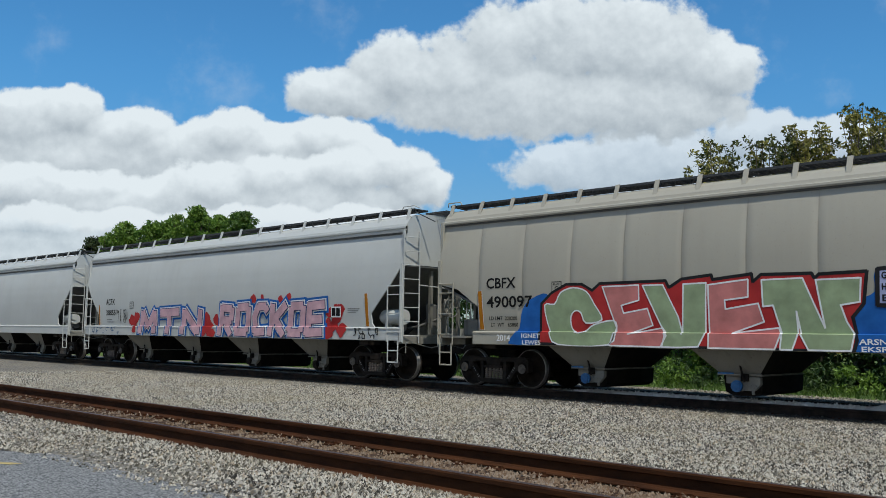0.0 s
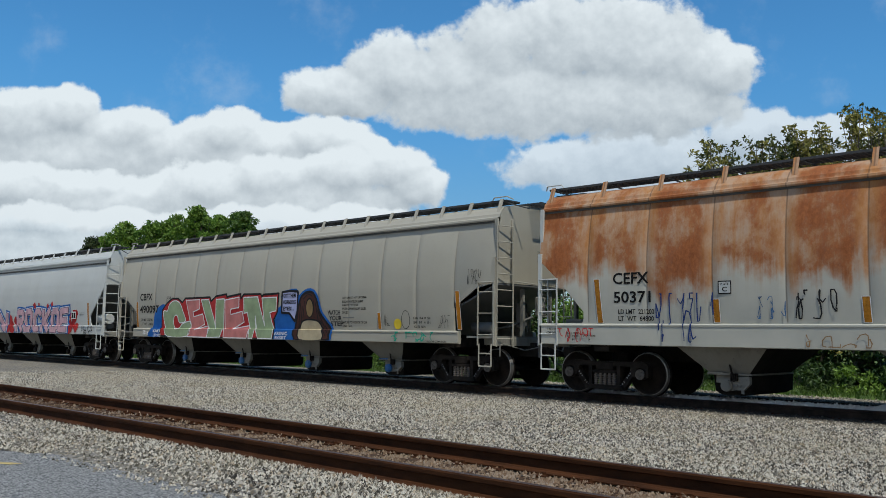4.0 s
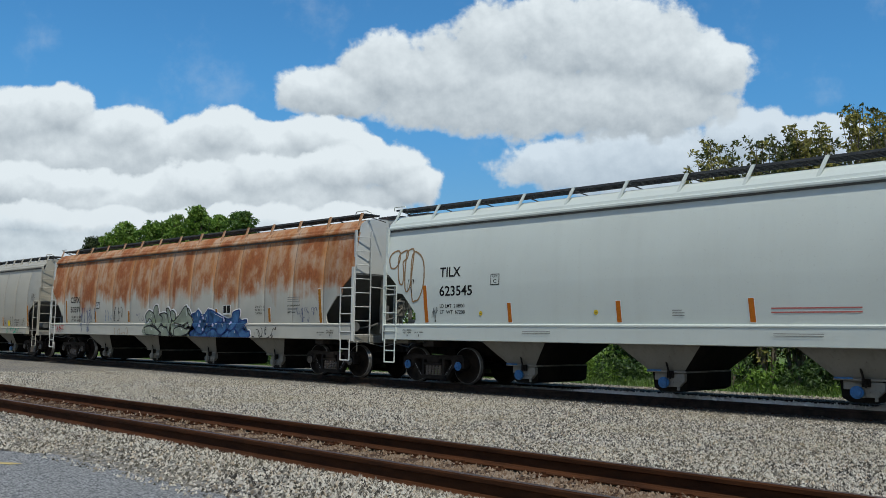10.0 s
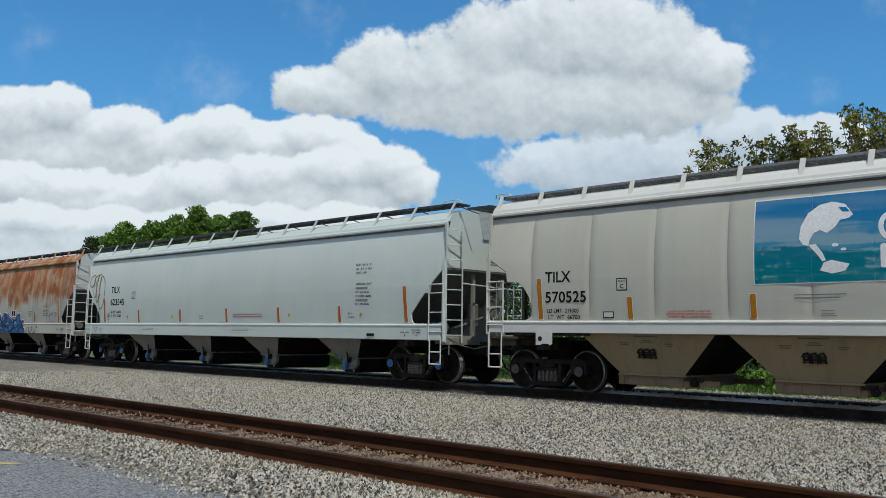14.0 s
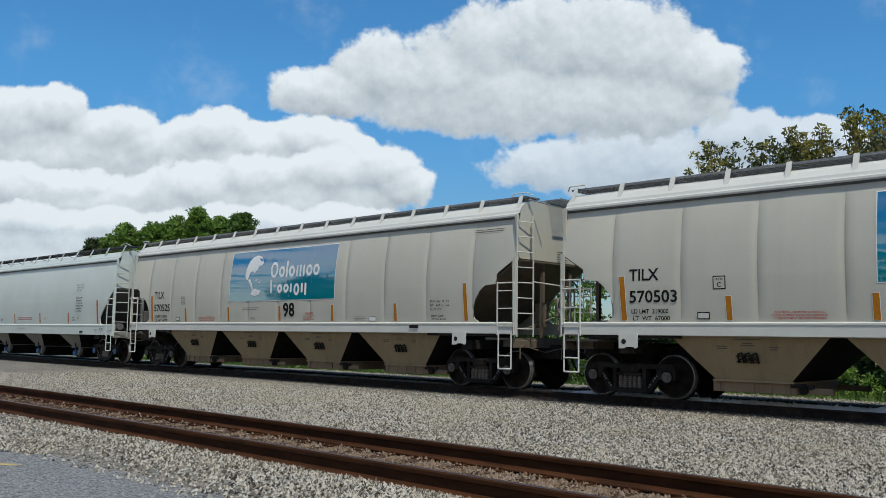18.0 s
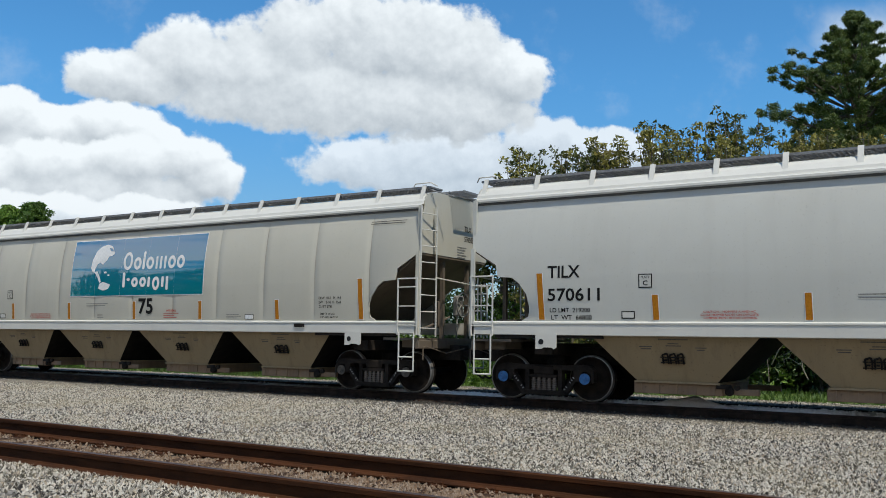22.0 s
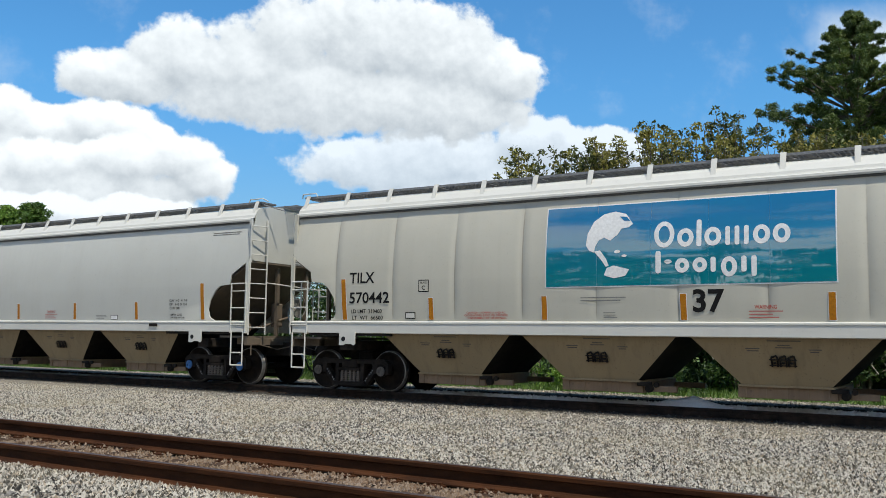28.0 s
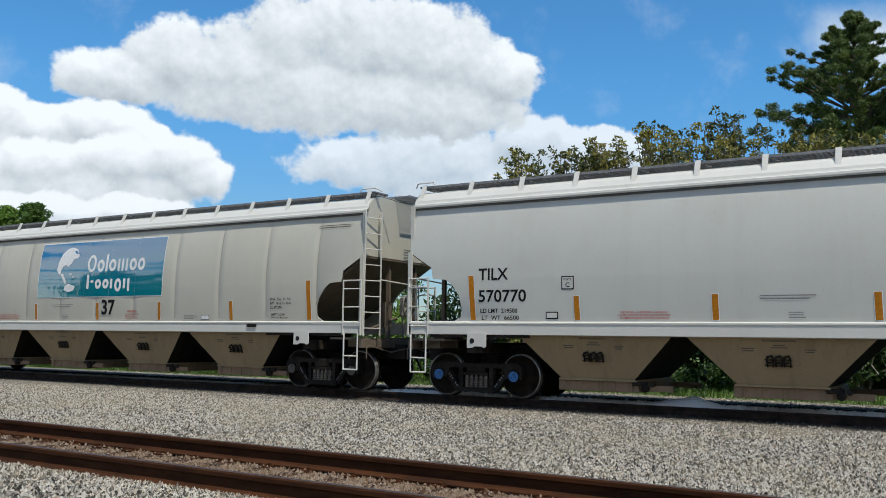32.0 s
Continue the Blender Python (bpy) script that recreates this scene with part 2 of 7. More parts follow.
def stone_surface(t):
    rnd = t.n("NewGeometry", _out=8)
    co = coords(t)
    c = t.mix(t.smooth(rnd, 0.15, 0.85), (0.022, 0.019, 0.016), (0.52, 0.48, 0.41))
    buff = t.ramp(t.n("TexWhiteNoise", Vector=rnd), 0.80, 0.95)
    c = t.mix(t.math("MULTIPLY", buff, 0.6), c, (0.44, 0.34, 0.23))
    wide = t.ramp(t.noise(co, 0.55, 4), 0.40, 0.68)
    c = t.mix(t.math("MULTIPLY", wide, 0.30), c, (0.30, 0.25, 0.15))
    c = t.mix(t.math("MULTIPLY", t.ramp(t.noise(co, 30, 4), 0.45, 0.7), 0.35), c, (0.14, 0.13, 0.12))
    x, y, z = t.xyz(co)
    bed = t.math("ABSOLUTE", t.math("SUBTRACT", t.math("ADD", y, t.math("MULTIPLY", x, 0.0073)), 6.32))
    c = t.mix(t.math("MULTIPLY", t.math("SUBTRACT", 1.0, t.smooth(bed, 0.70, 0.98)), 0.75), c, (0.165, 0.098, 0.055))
    c = oil_and_shade(t, co, c)
    return surface(t, c, 0.85, 0, t.bump(t.noise(co, 60, 3), 0.4, 0.005), 0.3)


def asphalt_surface(t):
    co = coords(t)
    v = t.t.nodes.new("ShaderNodeTexVoronoi")
    t.put(v.inputs["Vector"], co)
    v.inputs["Scale"].default_value = 62.0
    tone = t.xyz(v.outputs["Color"])
    c = t.mix(t.ramp(tone[0], 0.15, 0.85), (0.045, 0.046, 0.048), (0.30, 0.295, 0.285))
    worn = t.ramp(t.noise(co, 0.9, 5), 0.35, 0.7)
    c = t.mix(t.math("MULTIPLY", worn, 0.5), c, (0.15, 0.147, 0.14))
    c = t.mix(t.smooth(t.noise(co, 3.0, 6, 0.7), 0.66, 0.72), c, (0.045, 0.045, 0.045))
    return surface(t, c, 0.85, 0, t.bump(v.outputs["Distance"], 0.5, 0.008), 0.3)


def leaf_surface(c1, c2, scale=0.8):
    def build(t):
        co = coords(t)
        rnd = t.n("NewGeometry", _out=8)
        c = t.mix(rnd, c1, c2)
        c = t.mix(t.math("MULTIPLY", t.ramp(t.noise(co, scale, 3), 0.35, 0.7), 0.5), c, [v * 0.5 for v in c1])
        a = surface(t, c, 0.5, 0, None, 0.4)
        tr = t.n("BsdfTranslucent", Color=c)
        return t.n("MixShader", Fac=0.28, i1=a, i2=tr)
    return build


def bark_surface(t):
    co = coords(t)
    a = t.noise(t.scaled(co, 8, 8, 1.4), 2.0, 6, 0.65)
    return surface(t, t.mix(t.ramp(a, 0.3, 0.7), (0.05, 0.04, 0.03), (0.19, 0.155, 0.12)), 0.9, 0, t.bump(a, 0.7, 0.03))


M = {}
M["grey"] = paint("grey_paint", (0.485, 0.485, 0.445), 0.24, 0.42)
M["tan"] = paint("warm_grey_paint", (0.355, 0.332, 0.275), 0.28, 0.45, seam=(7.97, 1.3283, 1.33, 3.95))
M["pale"] = paint("pale_grey_paint", (0.47, 0.48, 0.465), 0.24, 0.45)
M["white"] = paint("white_paint", (0.51, 0.55, 0.515), 0.20, 0.36)
M["cream"] = paint("cream_paint", (0.56, 0.55, 0.505), 0.25, 0.45)
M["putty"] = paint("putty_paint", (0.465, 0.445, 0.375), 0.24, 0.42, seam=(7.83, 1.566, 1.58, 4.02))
M["rust"] = material("rusted_paint", rusty_paint)
M["hopper"] = paint("dusty_hopper_paint", (0.30, 0.222, 0.122), 0.62, 0.6, 0.8, (0.08, 0.055, 0.03))
M["hopper_grey"] = paint("grey_hopper_paint", (0.22, 0.215, 0.19), 0.7, 0.6, 0.8, (0.06, 0.05, 0.04))
M["slope"] = paint("grimy_slope_paint", (0.13, 0.10, 0.07), 0.8, 0.65, 0.8, (0.05, 0.04, 0.03))
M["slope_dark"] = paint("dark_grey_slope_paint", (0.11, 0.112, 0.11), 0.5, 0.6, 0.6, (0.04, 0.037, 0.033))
M["gate"] = paint("brown_gate_paint", (0.25, 0.165, 0.10), 0.7, 0.65, 0.7, (0.05, 0.035, 0.025))
# near-black that puts the deep shade under the hoppers into the colour
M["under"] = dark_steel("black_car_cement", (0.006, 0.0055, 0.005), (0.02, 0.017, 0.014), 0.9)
M["black"] = dark_steel("black_steel", (0.010, 0.009, 0.008), (0.045, 0.035, 0.028), 0.75)
M["truck"] = dark_steel("grimy_cast_steel", (0.006, 0.005, 0.0045), (0.032, 0.025, 0.020), 0.75)
M["wheel"] = dark_steel("brown_wheel_steel", (0.006, 0.005, 0.0045), (0.028, 0.020, 0.015), 0.75)
M["tread"] = plain("worn_tread_steel", (0.26, 0.25, 0.24), 0.4, 0.8, 0.3, 12)
M["cap_blue"] = plain("blue_enamel", (0.03, 0.15, 0.38), 0.45, 0, 0.4, 14)
M["spring"] = plain("worn_spring_steel", (0.16, 0.13, 0.11), 0.55, 0.2, 0.4, 14)
M["cap_grey"] = plain("grimy_cap", (0.10, 0.085, 0.07), 0.6, 0, 0.4, 14)
M["rail"] = material("rusty_rail", rail_steel)
M["rail_top"] = plain("polished_railhead", (0.075, 0.043, 0.027), 0.5, 0.4, 0.4, 5)
M["rail_dark"] = dark_steel("dark_rail", (0.010, 0.008, 0.007), (0.045, 0.030, 0.022), 0.8)
M["rail_dark_top"] = plain("bright_railhead", (0.13, 0.12, 0.11), 0.5, 0.4, 0.2, 5)
M["tie"] = material("weathered_tie", tie_wood)
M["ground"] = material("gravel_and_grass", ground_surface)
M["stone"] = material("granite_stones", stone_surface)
M["asphalt"] = material("old_asphalt", asphalt_surface)
M["line"] = plain("faded_yellow_paint", (0.48, 0.36, 0.13), 0.8, 0, 0.4, 10)
M["leaf"] = material("spring_leaves", leaf_surface((0.075, 0.15, 0.018), (0.23, 0.36, 0.055)))
M["leaf_deep"] = material("deep_green_leaves", leaf_surface((0.018, 0.03, 0.008), (0.06, 0.085, 0.022)))
M["leaf_mid"] = material("mid_green_leaves", leaf_surface((0.04, 0.085, 0.012), (0.13, 0.22, 0.035)))
M["leaf_dark"] = material("glossy_dark_leaves", leaf_surface((0.030, 0.045, 0.010), (0.17, 0.185, 0.042)))
M["leaf_gold"] = material("olive_leaves", leaf_surface((0.11, 0.11, 0.024), (0.42, 0.37, 0.085)))
M["needle"] = material("pine_needles", leaf_surface((0.035, 0.072, 0.018), (0.17, 0.22, 0.05)))
M["vine"] = material("vine_leaves", leaf_surface((0.018, 0.040, 0.010), (0.085, 0.145, 0.032), 1.4))
M["grass"] = material("grass_blades", leaf_surface((0.045, 0.095, 0.014), (0.16, 0.25, 0.05), 0.9))
M["bark"] = material("bark", bark_surface)
M["orange"] = plain("amber_reflector", (0.40, 0.15, 0.006), 0.55, 0, 0.3, 30, 0.15, 0.2)
M["orange_red"] = plain("red_amber_reflector", (0.40, 0.115, 0.006), 0.55, 0, 0.3, 30, 0.15, 0.2)
M["orange_dirty"] = plain("dusty_amber_reflector", (0.34, 0.14, 0.012), 0.6, 0, 0.45, 20, 0.15, 0.2)
M["ink"] = plain("black_lettering", (0.012, 0.012, 0.012), 0.8, 0, 0.3, 20, 0.15, 0.12)
M["ink_white"] = plain("white_lettering", (0.72, 0.72, 0.71), 0.5, 0, 0.15, 20)
M["ink_red"] = plain("red_lettering", (0.45, 0.07, 0.055), 0.7, 0, 0.25, 20, 0.15, 0.2)
M["sand"] = plain("white_pellets", (0.82, 0.81, 0.80), 0.8, 0, 0.12, 40, 0.4)
M["galv"] = plain("galvanised_steel", (0.30, 0.305, 0.31), 0.5, 0.3, 0.25, 16)
M["grate_mid"] = plain("galvanised_grating", (0.22, 0.223, 0.225), 0.55, 0.3, 0.3, 16)
M["grate"] = plain("dark_galvanised_grating", (0.05, 0.052, 0.054), 0.6, 0.2, 0.3, 16)


# ---------------------------------------------------------------- mesh helpers
def mesh_of(bm, name, mats):
    me = bpy.data.meshes.new(name)
    bm.to_mesh(me)
    bm.free()
    for m in mats if isinstance(mats, (list, tuple)) else [mats]:
        me.materials.append(m)
    return me


def part(name, bm, mat, parent=None, label="", at=None):
    """Links a bmesh, or a mesh that is already there, as one object under a thing or a part."""
    me = bm if isinstance(bm, bpy.types.Mesh) else mesh_of(bm, name, mat)
    ob = new(name, me)
    if parent is not None:
        ob.parent = parent
    if at is not None:
        ob.matrix_local = at
    return tagged(ob, label) if label else ob


def box(bm, x0, x1, y0, y1, z0, z1, mat=0, bevel=0.0):
    r = bmesh.ops.create_cube(bm, size=1.0)
    for v in r["verts"]:
        v.co = Vector((x0 + (v.co.x + 0.5) * (x1 - x0), y0 + (v.co.y + 0.5) * (y1 - y0), z0 + (v.co.z + 0.5) * (z1 - z0)))
    faces = {f for v in r["verts"] for f in v.link_faces}
    if bevel:
        e = {e for f in faces for e in f.edges}
        got = bmesh.ops.bevel(bm, geom=list(e), offset=bevel, segments=1, affect="EDGES")
        faces = set(got["faces"]) | {f for f in faces if f.is_valid}
    for f in faces:
        if f.is_valid:
            f.material_index = mat
    return bm


def tube(bm, a, b, r, seg=8, mat=0, r2=None):
    a, b = Vector(a), Vector(b)
    d = b - a
    m = Matrix.Translation((a + b) / 2) @ d.to_track_quat("Z", "Y").to_matrix().to_4x4()
    got = bmesh.ops.create_cone(bm, cap_ends=True, segments=seg, radius1=r, radius2=r if r2 is None else r2, depth=d.length, matrix=m)
    for f in {f for v in got["verts"] for f in v.link_faces}:
        f.material_index = mat
        f.smooth = seg > 6 and len(f.verts) == 4
    return bm


def pipe(bm, pts, r, seg=6, mat=0):
    for a, b in zip(pts, pts[1:]):
        tube(bm, a, b, r, seg, mat)
    return bm


def prism(bm, outline, lo, hi, axis="y", mat=0):
    """Extrudes a flat outline of (a, b) pairs: axis y gives (a, ., b), x gives (., a, b), z gives (a, b, .)."""
    put = {"y": lambda a, b, d: (a, d, b), "x": lambda a, b, d: (d, a, b), "z": lambda a, b, d: (a, b, d)}[axis]
    p = [bm.verts.new(put(a, b, lo)) for a, b in outline]
    q = [bm.verts.new(put(a, b, hi)) for a, b in outline]
    fs = [bm.faces.new(p), bm.faces.new(q[::-1])]
    n = len(p)
    for i in range(n):
        fs.append(bm.faces.new((p[i], q[i], q[(i + 1) % n], p[(i + 1) % n])))
    for f in fs:
        f.material_index = mat
    bmesh.ops.recalc_face_normals(bm, faces=fs)
    return bm


def fresh():
    return bmesh.new()


def empty(name, m, label="", category="", group=""):
    ob = new(name)
    ob.empty_display_size = 0.3
    ob.matrix_world = m
    return tagged(ob, label, category, group)


# ---------------------------------------------------------------- ground, tracks
RAIL_Z, TRACK_Y = -0.06, 17.32          # railhead and centre line of the train's track
NEAR_Y, NEAR_TURN = 6.32, -0.42         # centre line of the near track at x = 0, and its slight turn in degrees


def ground_z(y):
    return float(np.interp(y, [-60, 4.2, 5.2, 5.5, 5.66, 7.0, 7.16, 8, 12, 15.3, 16.4, 16.62, 16.72, 17.92, 18.02, 18.4, 20.6, 22.5, 60, 400], [-0.33, -0.32, -0.18, -0.176, -0.235, -0.235, -0.176, -0.22, -0.25, -0.27, -0.24, -0.22, -0.11, -0.11, -0.16, -0.13, -0.13, -0.24, -0.3, -0.4]))


def build_ground():
    bm = fresh()
    ys = [-900, -200, -60, -20, 0, 2, 3.4, 4.2, 4.7, 5.2, 5.5, 5.66, 6.3, 7, 7.16, 8, 10, 12, 14, 15.3, 15.8, 16.2, 16.5, 16.62, 16.72, 17.32, 17.92, 18.02, 18.4, 19.2, 20, 20.6, 21.5, 22.5, 26, 32, 45, 80, 200, 600, 2500]
    xs = [-2500, -600, -200, -120, -80] + list(range(-60, 32, 3)) + [40, 60, 120, 300, 900, 2500]
    grid = [[bm.verts.new((x, y, ground_z(y) + (0.03 * noise.noise(Vector((x * 0.35, y * 0.35, 3))) if abs(x) < 70 and 6 < y < 16 else 0))) for x in xs] for y in ys]
    for j in range(len(ys) - 1):
        for i in range(len(xs) - 1):
            bm.faces.new((grid[j][i], grid[j][i + 1], grid[j + 1][i + 1], grid[j + 1][i])).smooth = True
    tagged(part("ground", bm, M["ground"]), "grey crushed-stone ballast yard running into green grass", "ground", "", "structure")
    # asphalt with a ragged edge against the stones
    bm = fresh()
    rim = []
    for i in range(0, 141):
        x = -40 + i * 0.5
        edge = float(np.interp(x, [-40, -12, -10.9, -10.2, -9.0, -6.4, -4, 30], [3.7, 3.8, 4.2, 4.75, 4.72, 4.66, 4.7, 4.8]))
        rim.append((x, edge + 0.16 * noise.noise(Vector((x * 0.9, 0, 0))) + 0.05 * noise.noise(Vector((x * 4, 5, 0)))))
    for (xa, ya), (xb, yb) in zip(rim, rim[1:]):
        lo = [bm.verts.new(p) for p in ((xa, -25, -0.305), (xb, -25, -0.305), (xb, yb, -0.285), (xa, ya, -0.285))]
        bm.faces.new(lo)
        dn = [bm.verts.new((xa, ya, -0.285)), bm.verts.new((xb, yb, -0.285)), bm.verts.new((xb, yb + 0.05, -0.36)), bm.verts.new((xa, ya + 0.05, -0.36))]
        bm.faces.new(dn)
    bmesh.ops.remove_doubles(bm, verts=bm.verts, dist=0.0005)
    tagged(part("pavement", bm, M["asphalt"]), "worn grey asphalt pavement with a ragged edge", "pavement", "", "structure")
    bm = fresh()
    for k in range(18):
        x0 = -12.6 + k * 0.15
        w = 0.055 + 0.012 * math.sin(k * 2.3)
        y0 = 3.62 + (x0 + 10.4) * 0.42
        bm.faces.new([bm.verts.new(p) for p in ((x0, y0 - w, -0.2815), (x0 + 0.15, y0 + 0.063 - w, -0.2815), (x0 + 0.15, y0 + 0.063 + w, -0.2815), (x0, y0 + w, -0.2815))])
    tagged(part("trim", bm, M["line"]), "faded yellow parking line on the asphalt", "line", "", "structure")


RAIL_SHAPE = [(-0.075, 0), (0.075, 0), (0.075, 0.012), (0.026, 0.03), (0.012, 0.045), (0.012, 0.128), (0.036, 0.138), (0.038, 0.172), (0.030, 0.186)]
RAIL_SHAPE += [(-a, b) for a, b in RAIL_SHAPE[:1:-1]]


def rail_mesh(x0, x1, mats):
    bm = fresh()
    prism(bm, RAIL_SHAPE, x0, x1, "x")
    bm.normal_update()
    for f in bm.faces:
        if f.normal.z > 0.9 and f.calc_center_median().z > 0.18:
            f.material_index = 1
    return mesh_of(bm, "rail", mats)


def build_track(label, m, rail_mats, top, x0, x1, joints):
    track = empty("track", m, label, "railway track")
    track["kind"] = "structure"
    me = rail_mesh(x0, x1, rail_mats)
    for s in (-1, 1):
        part("rail", me, None, track, "", pose(0, s * 0.7525, top - 0.186))
    bm = fresh()
    box(bm, -0.115, 0.115, -1.3, 1.3, -0.16, 0, 0, 0.012)
    tie = mesh_of(bm, "tie", M["tie"])
    bm = fresh()
    box(bm, -0.09, 0.09, -0.18, 0.18, 0, 0.016)
    for sx, sy in ((-0.05, 0.10), (0.05, -0.10), (0.05, 0.14), (-0.05, -0.14)):
        box(bm, sx - 0.016, sx + 0.016, sy - 0.016, sy + 0.016, 0.016, 0.042)
    plate = mesh_of(bm, "tie_plate", M["rail"])
    rnd = random.Random(3)
    n = int((min(x1, 16) - max(x0, -52)) / 0.53)
    for i in range(n):
        x = max(x0, -52) + i * 0.53 + rnd.uniform(-0.03, 0.03)
        part("tie", tie, None, track, "", pose(x, rnd.uniform(-0.04, 0.04), top - 0.20, rnd.uniform(-0.6, 0.6), 0, rnd.uniform(-1, 1)))
        if -26 < x < 8:
            for s in (-1, 1):
                part("tie_plate", plate, None, track, "", pose(x, s * 0.7525, top - 0.20))
    bm = fresh()
    box(bm, -0.46, 0.46, -0.036, -0.010, 0.035, 0.125, 0, 0.006)
    for k in range(6):
        tube(bm, (-0.375 + k * 0.15, -0.036, 0.08), (-0.375 + k * 0.15, -0.066, 0.08), 0.017, 6)
    bar = mesh_of(bm, "joint_bar", rail_mats[0])
    for x, s in joints:
        part("joint_bar", bar, None, track, "", pose(x, s * 0.7525, top - 0.186))
    return track


def scatter_stones(name, label, count, place, size, seed, mat, parent=None):
    """Broken stones, each an irregular lump sunk a little into its bed, joined into one mesh."""
    rng = np.random.default_rng(seed)
    base = np.array([(1, 0, -0.15), (-1, 0, -0.15), (0, 1, -0.15), (0, -1, -0.15), (0, 0, 1)], float)
    tri = np.array([(0, 2, 4), (2, 1, 4), (1, 3, 4), (3, 0, 4)])
    c = place(rng, count)
    v = base[None] * rng.uniform(0.6, 1.25, (count, 5, 1)) + rng.normal(0, 0.22, (count, 5, 3))
    s = rng.uniform(0.55, 1.25, (count, 1, 1)) * size
    v *= s * np.array([1.0, 0.9, 1.05])
    a = rng.uniform(0, 6.283, count)
    ca, sa = np.cos(a)[:, None], np.sin(a)[:, None]
    x, y = v[..., 0] * ca - v[..., 1] * sa, v[..., 0] * sa + v[..., 1] * ca
    v = np.stack([x, y, v[..., 2]], -1) + c[:, None]
    f = tri[None] + (np.arange(count) * 5)[:, None, None]
    me = bpy.data.meshes.new(name)
    me.from_pydata(v.reshape(-1, 3).tolist(), [], f.reshape(-1, 3).tolist())
    me.materials.append(mat)
    return tagged(new(name, me), label, "gravel", "", "stuff")


def build_gravel():
    zs = np.vectorize(ground_z)

    def yard(rng, n):
        # thicker towards the camera's side of the yard
        az = rng.uniform(radians(-72), radians(4), n)
        d = 1.0 / rng.uniform(1 / 34.0, 1 / 5.2, n)
        x, y = d * np.sin(az), d * np.cos(az)
        keep = (y > 4.2) & (y < 21)
        rail = np.minimum(np.abs(np.abs(y - (NEAR_Y - 0.0073 * x)) - 0.7525), np.abs(np.abs(y - TRACK_Y) - 0.7525))
        keep &= rail > 0.085
        bed = np.abs(y - (NEAR_Y - 0.0073 * x)) < 0.69
        on_tie = np.abs((x + 52) / 0.53 - np.round((x + 52) / 0.53)) * 0.53 < 0.11
        keep &= ~bed | ~on_tie | (rng.uniform(0, 1, n) < 0.22)
        keep &= (y > 4.95 - 0.5 * rng.uniform(0, 1, n) ** 2) | (x < -10.6) | (rng.uniform(0, 1, n) < 0.12)
        x, y = np.where(keep, x, -30 + 20 * rng.uniform(0, 1, n)), np.where(keep, y, rng.uniform(8, 15, n))
        bed &= keep
        lift = np.where(bed, 0.022, 0.0) + np.where(bed & on_tie, 0.02, 0.0)
        return np.stack([x, y, np.maximum(zs(y), np.where(y < 4.9, -0.285, -9)) + lift + rng.uniform(-0.006, 0.014, n)], -1)
    scatter_stones("gravel", "crushed grey granite ballast stones between the tracks", 300000, yard, 0.0195, 11, M["stone"])


build_ground()
build_gravel()
near_track = build_track("rusty siding track with weathered wooden ties", pose(0, NEAR_Y, 0, 0, 0, NEAR_TURN), [M["rail"], M["rail_top"]], 0.0, -120, 40, [])
main_track = build_track("dark main track under the freight train", pose(0, TRACK_Y, 0), [M["rail_dark"], M["rail_dark_top"]], RAIL_Z, -260, 160, [(-3.9, -1), (-20.0, -1)])


def build_pile():
    bm = fresh()
    n = 26
    rows = []
    for j in range(11):
        row = []
        for i in range(n + 1):
            x, y = -1.0 + 2.0 * i / n, -0.42 + 0.84 * j / 10
            r = math.hypot(x / 1.0, y / 0.42)
            hgt = max(0, 1 - r) ** 1.3 * 0.25 + max(0, 1 - math.hypot((x + 0.55) / 0.4, y / 0.4)) * 0.05 + 0.012 * noise.noise(Vector((x * 7, y * 7, 0)))
            row.append(bm.verts.new((x, y, hgt - 0.01)))
        rows.append(row)
    for a, b in zip(rows, rows[1:]):
        for i in range(n):
            bm.faces.new((a[i], a[i + 1], b[i + 1], b[i])).smooth = True
    ob = part("heap", bm, M["sand"], None, "", pose(-4.75, TRACK_Y - 0.25, RAIL_Z - 0.05))
    tagged(ob, "low heap of spilled white pellets between the rails", "spill")

    def strip(rng, n):
        x = rng.uniform(-12, 4, n)
        y = TRACK_Y + rng.normal(0.05, 0.22, n)
        y = np.clip(y, TRACK_Y - 0.62, TRACK_Y + 0.62)
        return np.stack([x, y, np.vectorize(ground_z)(y) + rng.uniform(0.0, 0.03, n)], -1)
    scatter_stones("pellet_litter", "whitish stones and spilled pellets between the rails", 15000, strip, 0.03, 15, M["sand"])


build_pile()

# ---------------------------------------------------------------- freight cars
BODY = {}


def profile(z, ze):
    s = (z - 1.3) / (ze - 1.3)
    return float(np.interp(s, [0, 0.12, 0.28, 0.42, 0.56, 0.70, 0.82, 0.91, 1.0], [1.475, 1.500, 1.522, 1.530, 1.520, 1.488, 1.440, 1.393, 1.335]))


CUT = [(1.575, 1.12), (1.66, 1.27), (1.85, 1.33), (2.10, 1.24), (2.32, 1.08), (2.44, 0.92), (2.465, 0.60), (2.71, 0.55), (3.05, 0.0), (9, 0.0)]


CUT_TALL = [(1.3, 1.06), (1.50, 1.08), (1.55, 1.15), (1.62, 1.17), (1.76, 1.17), (2.265, 0.70), (2.285, 0.50), (2.50, 0.47), (2.89, 0.03), (2.92, 0.0), (9, 0.0)]


CUT_DIAGONAL = [(1.3, 0.80), (1.40, 1.05), (1.50, 1.15), (1.77, 1.19), (2.14, 0.82), (2.58, 0.38), (2.80, 0.20), (3.10, 0.0), (9, 0.0)]


CUT_SQUARE = [(1.3, 1.36), (1.75, 1.40), (1.88, 1.33), (2.33, 0.62), (2.44, 0.12), (2.47, 0.0), (9, 0.0)]


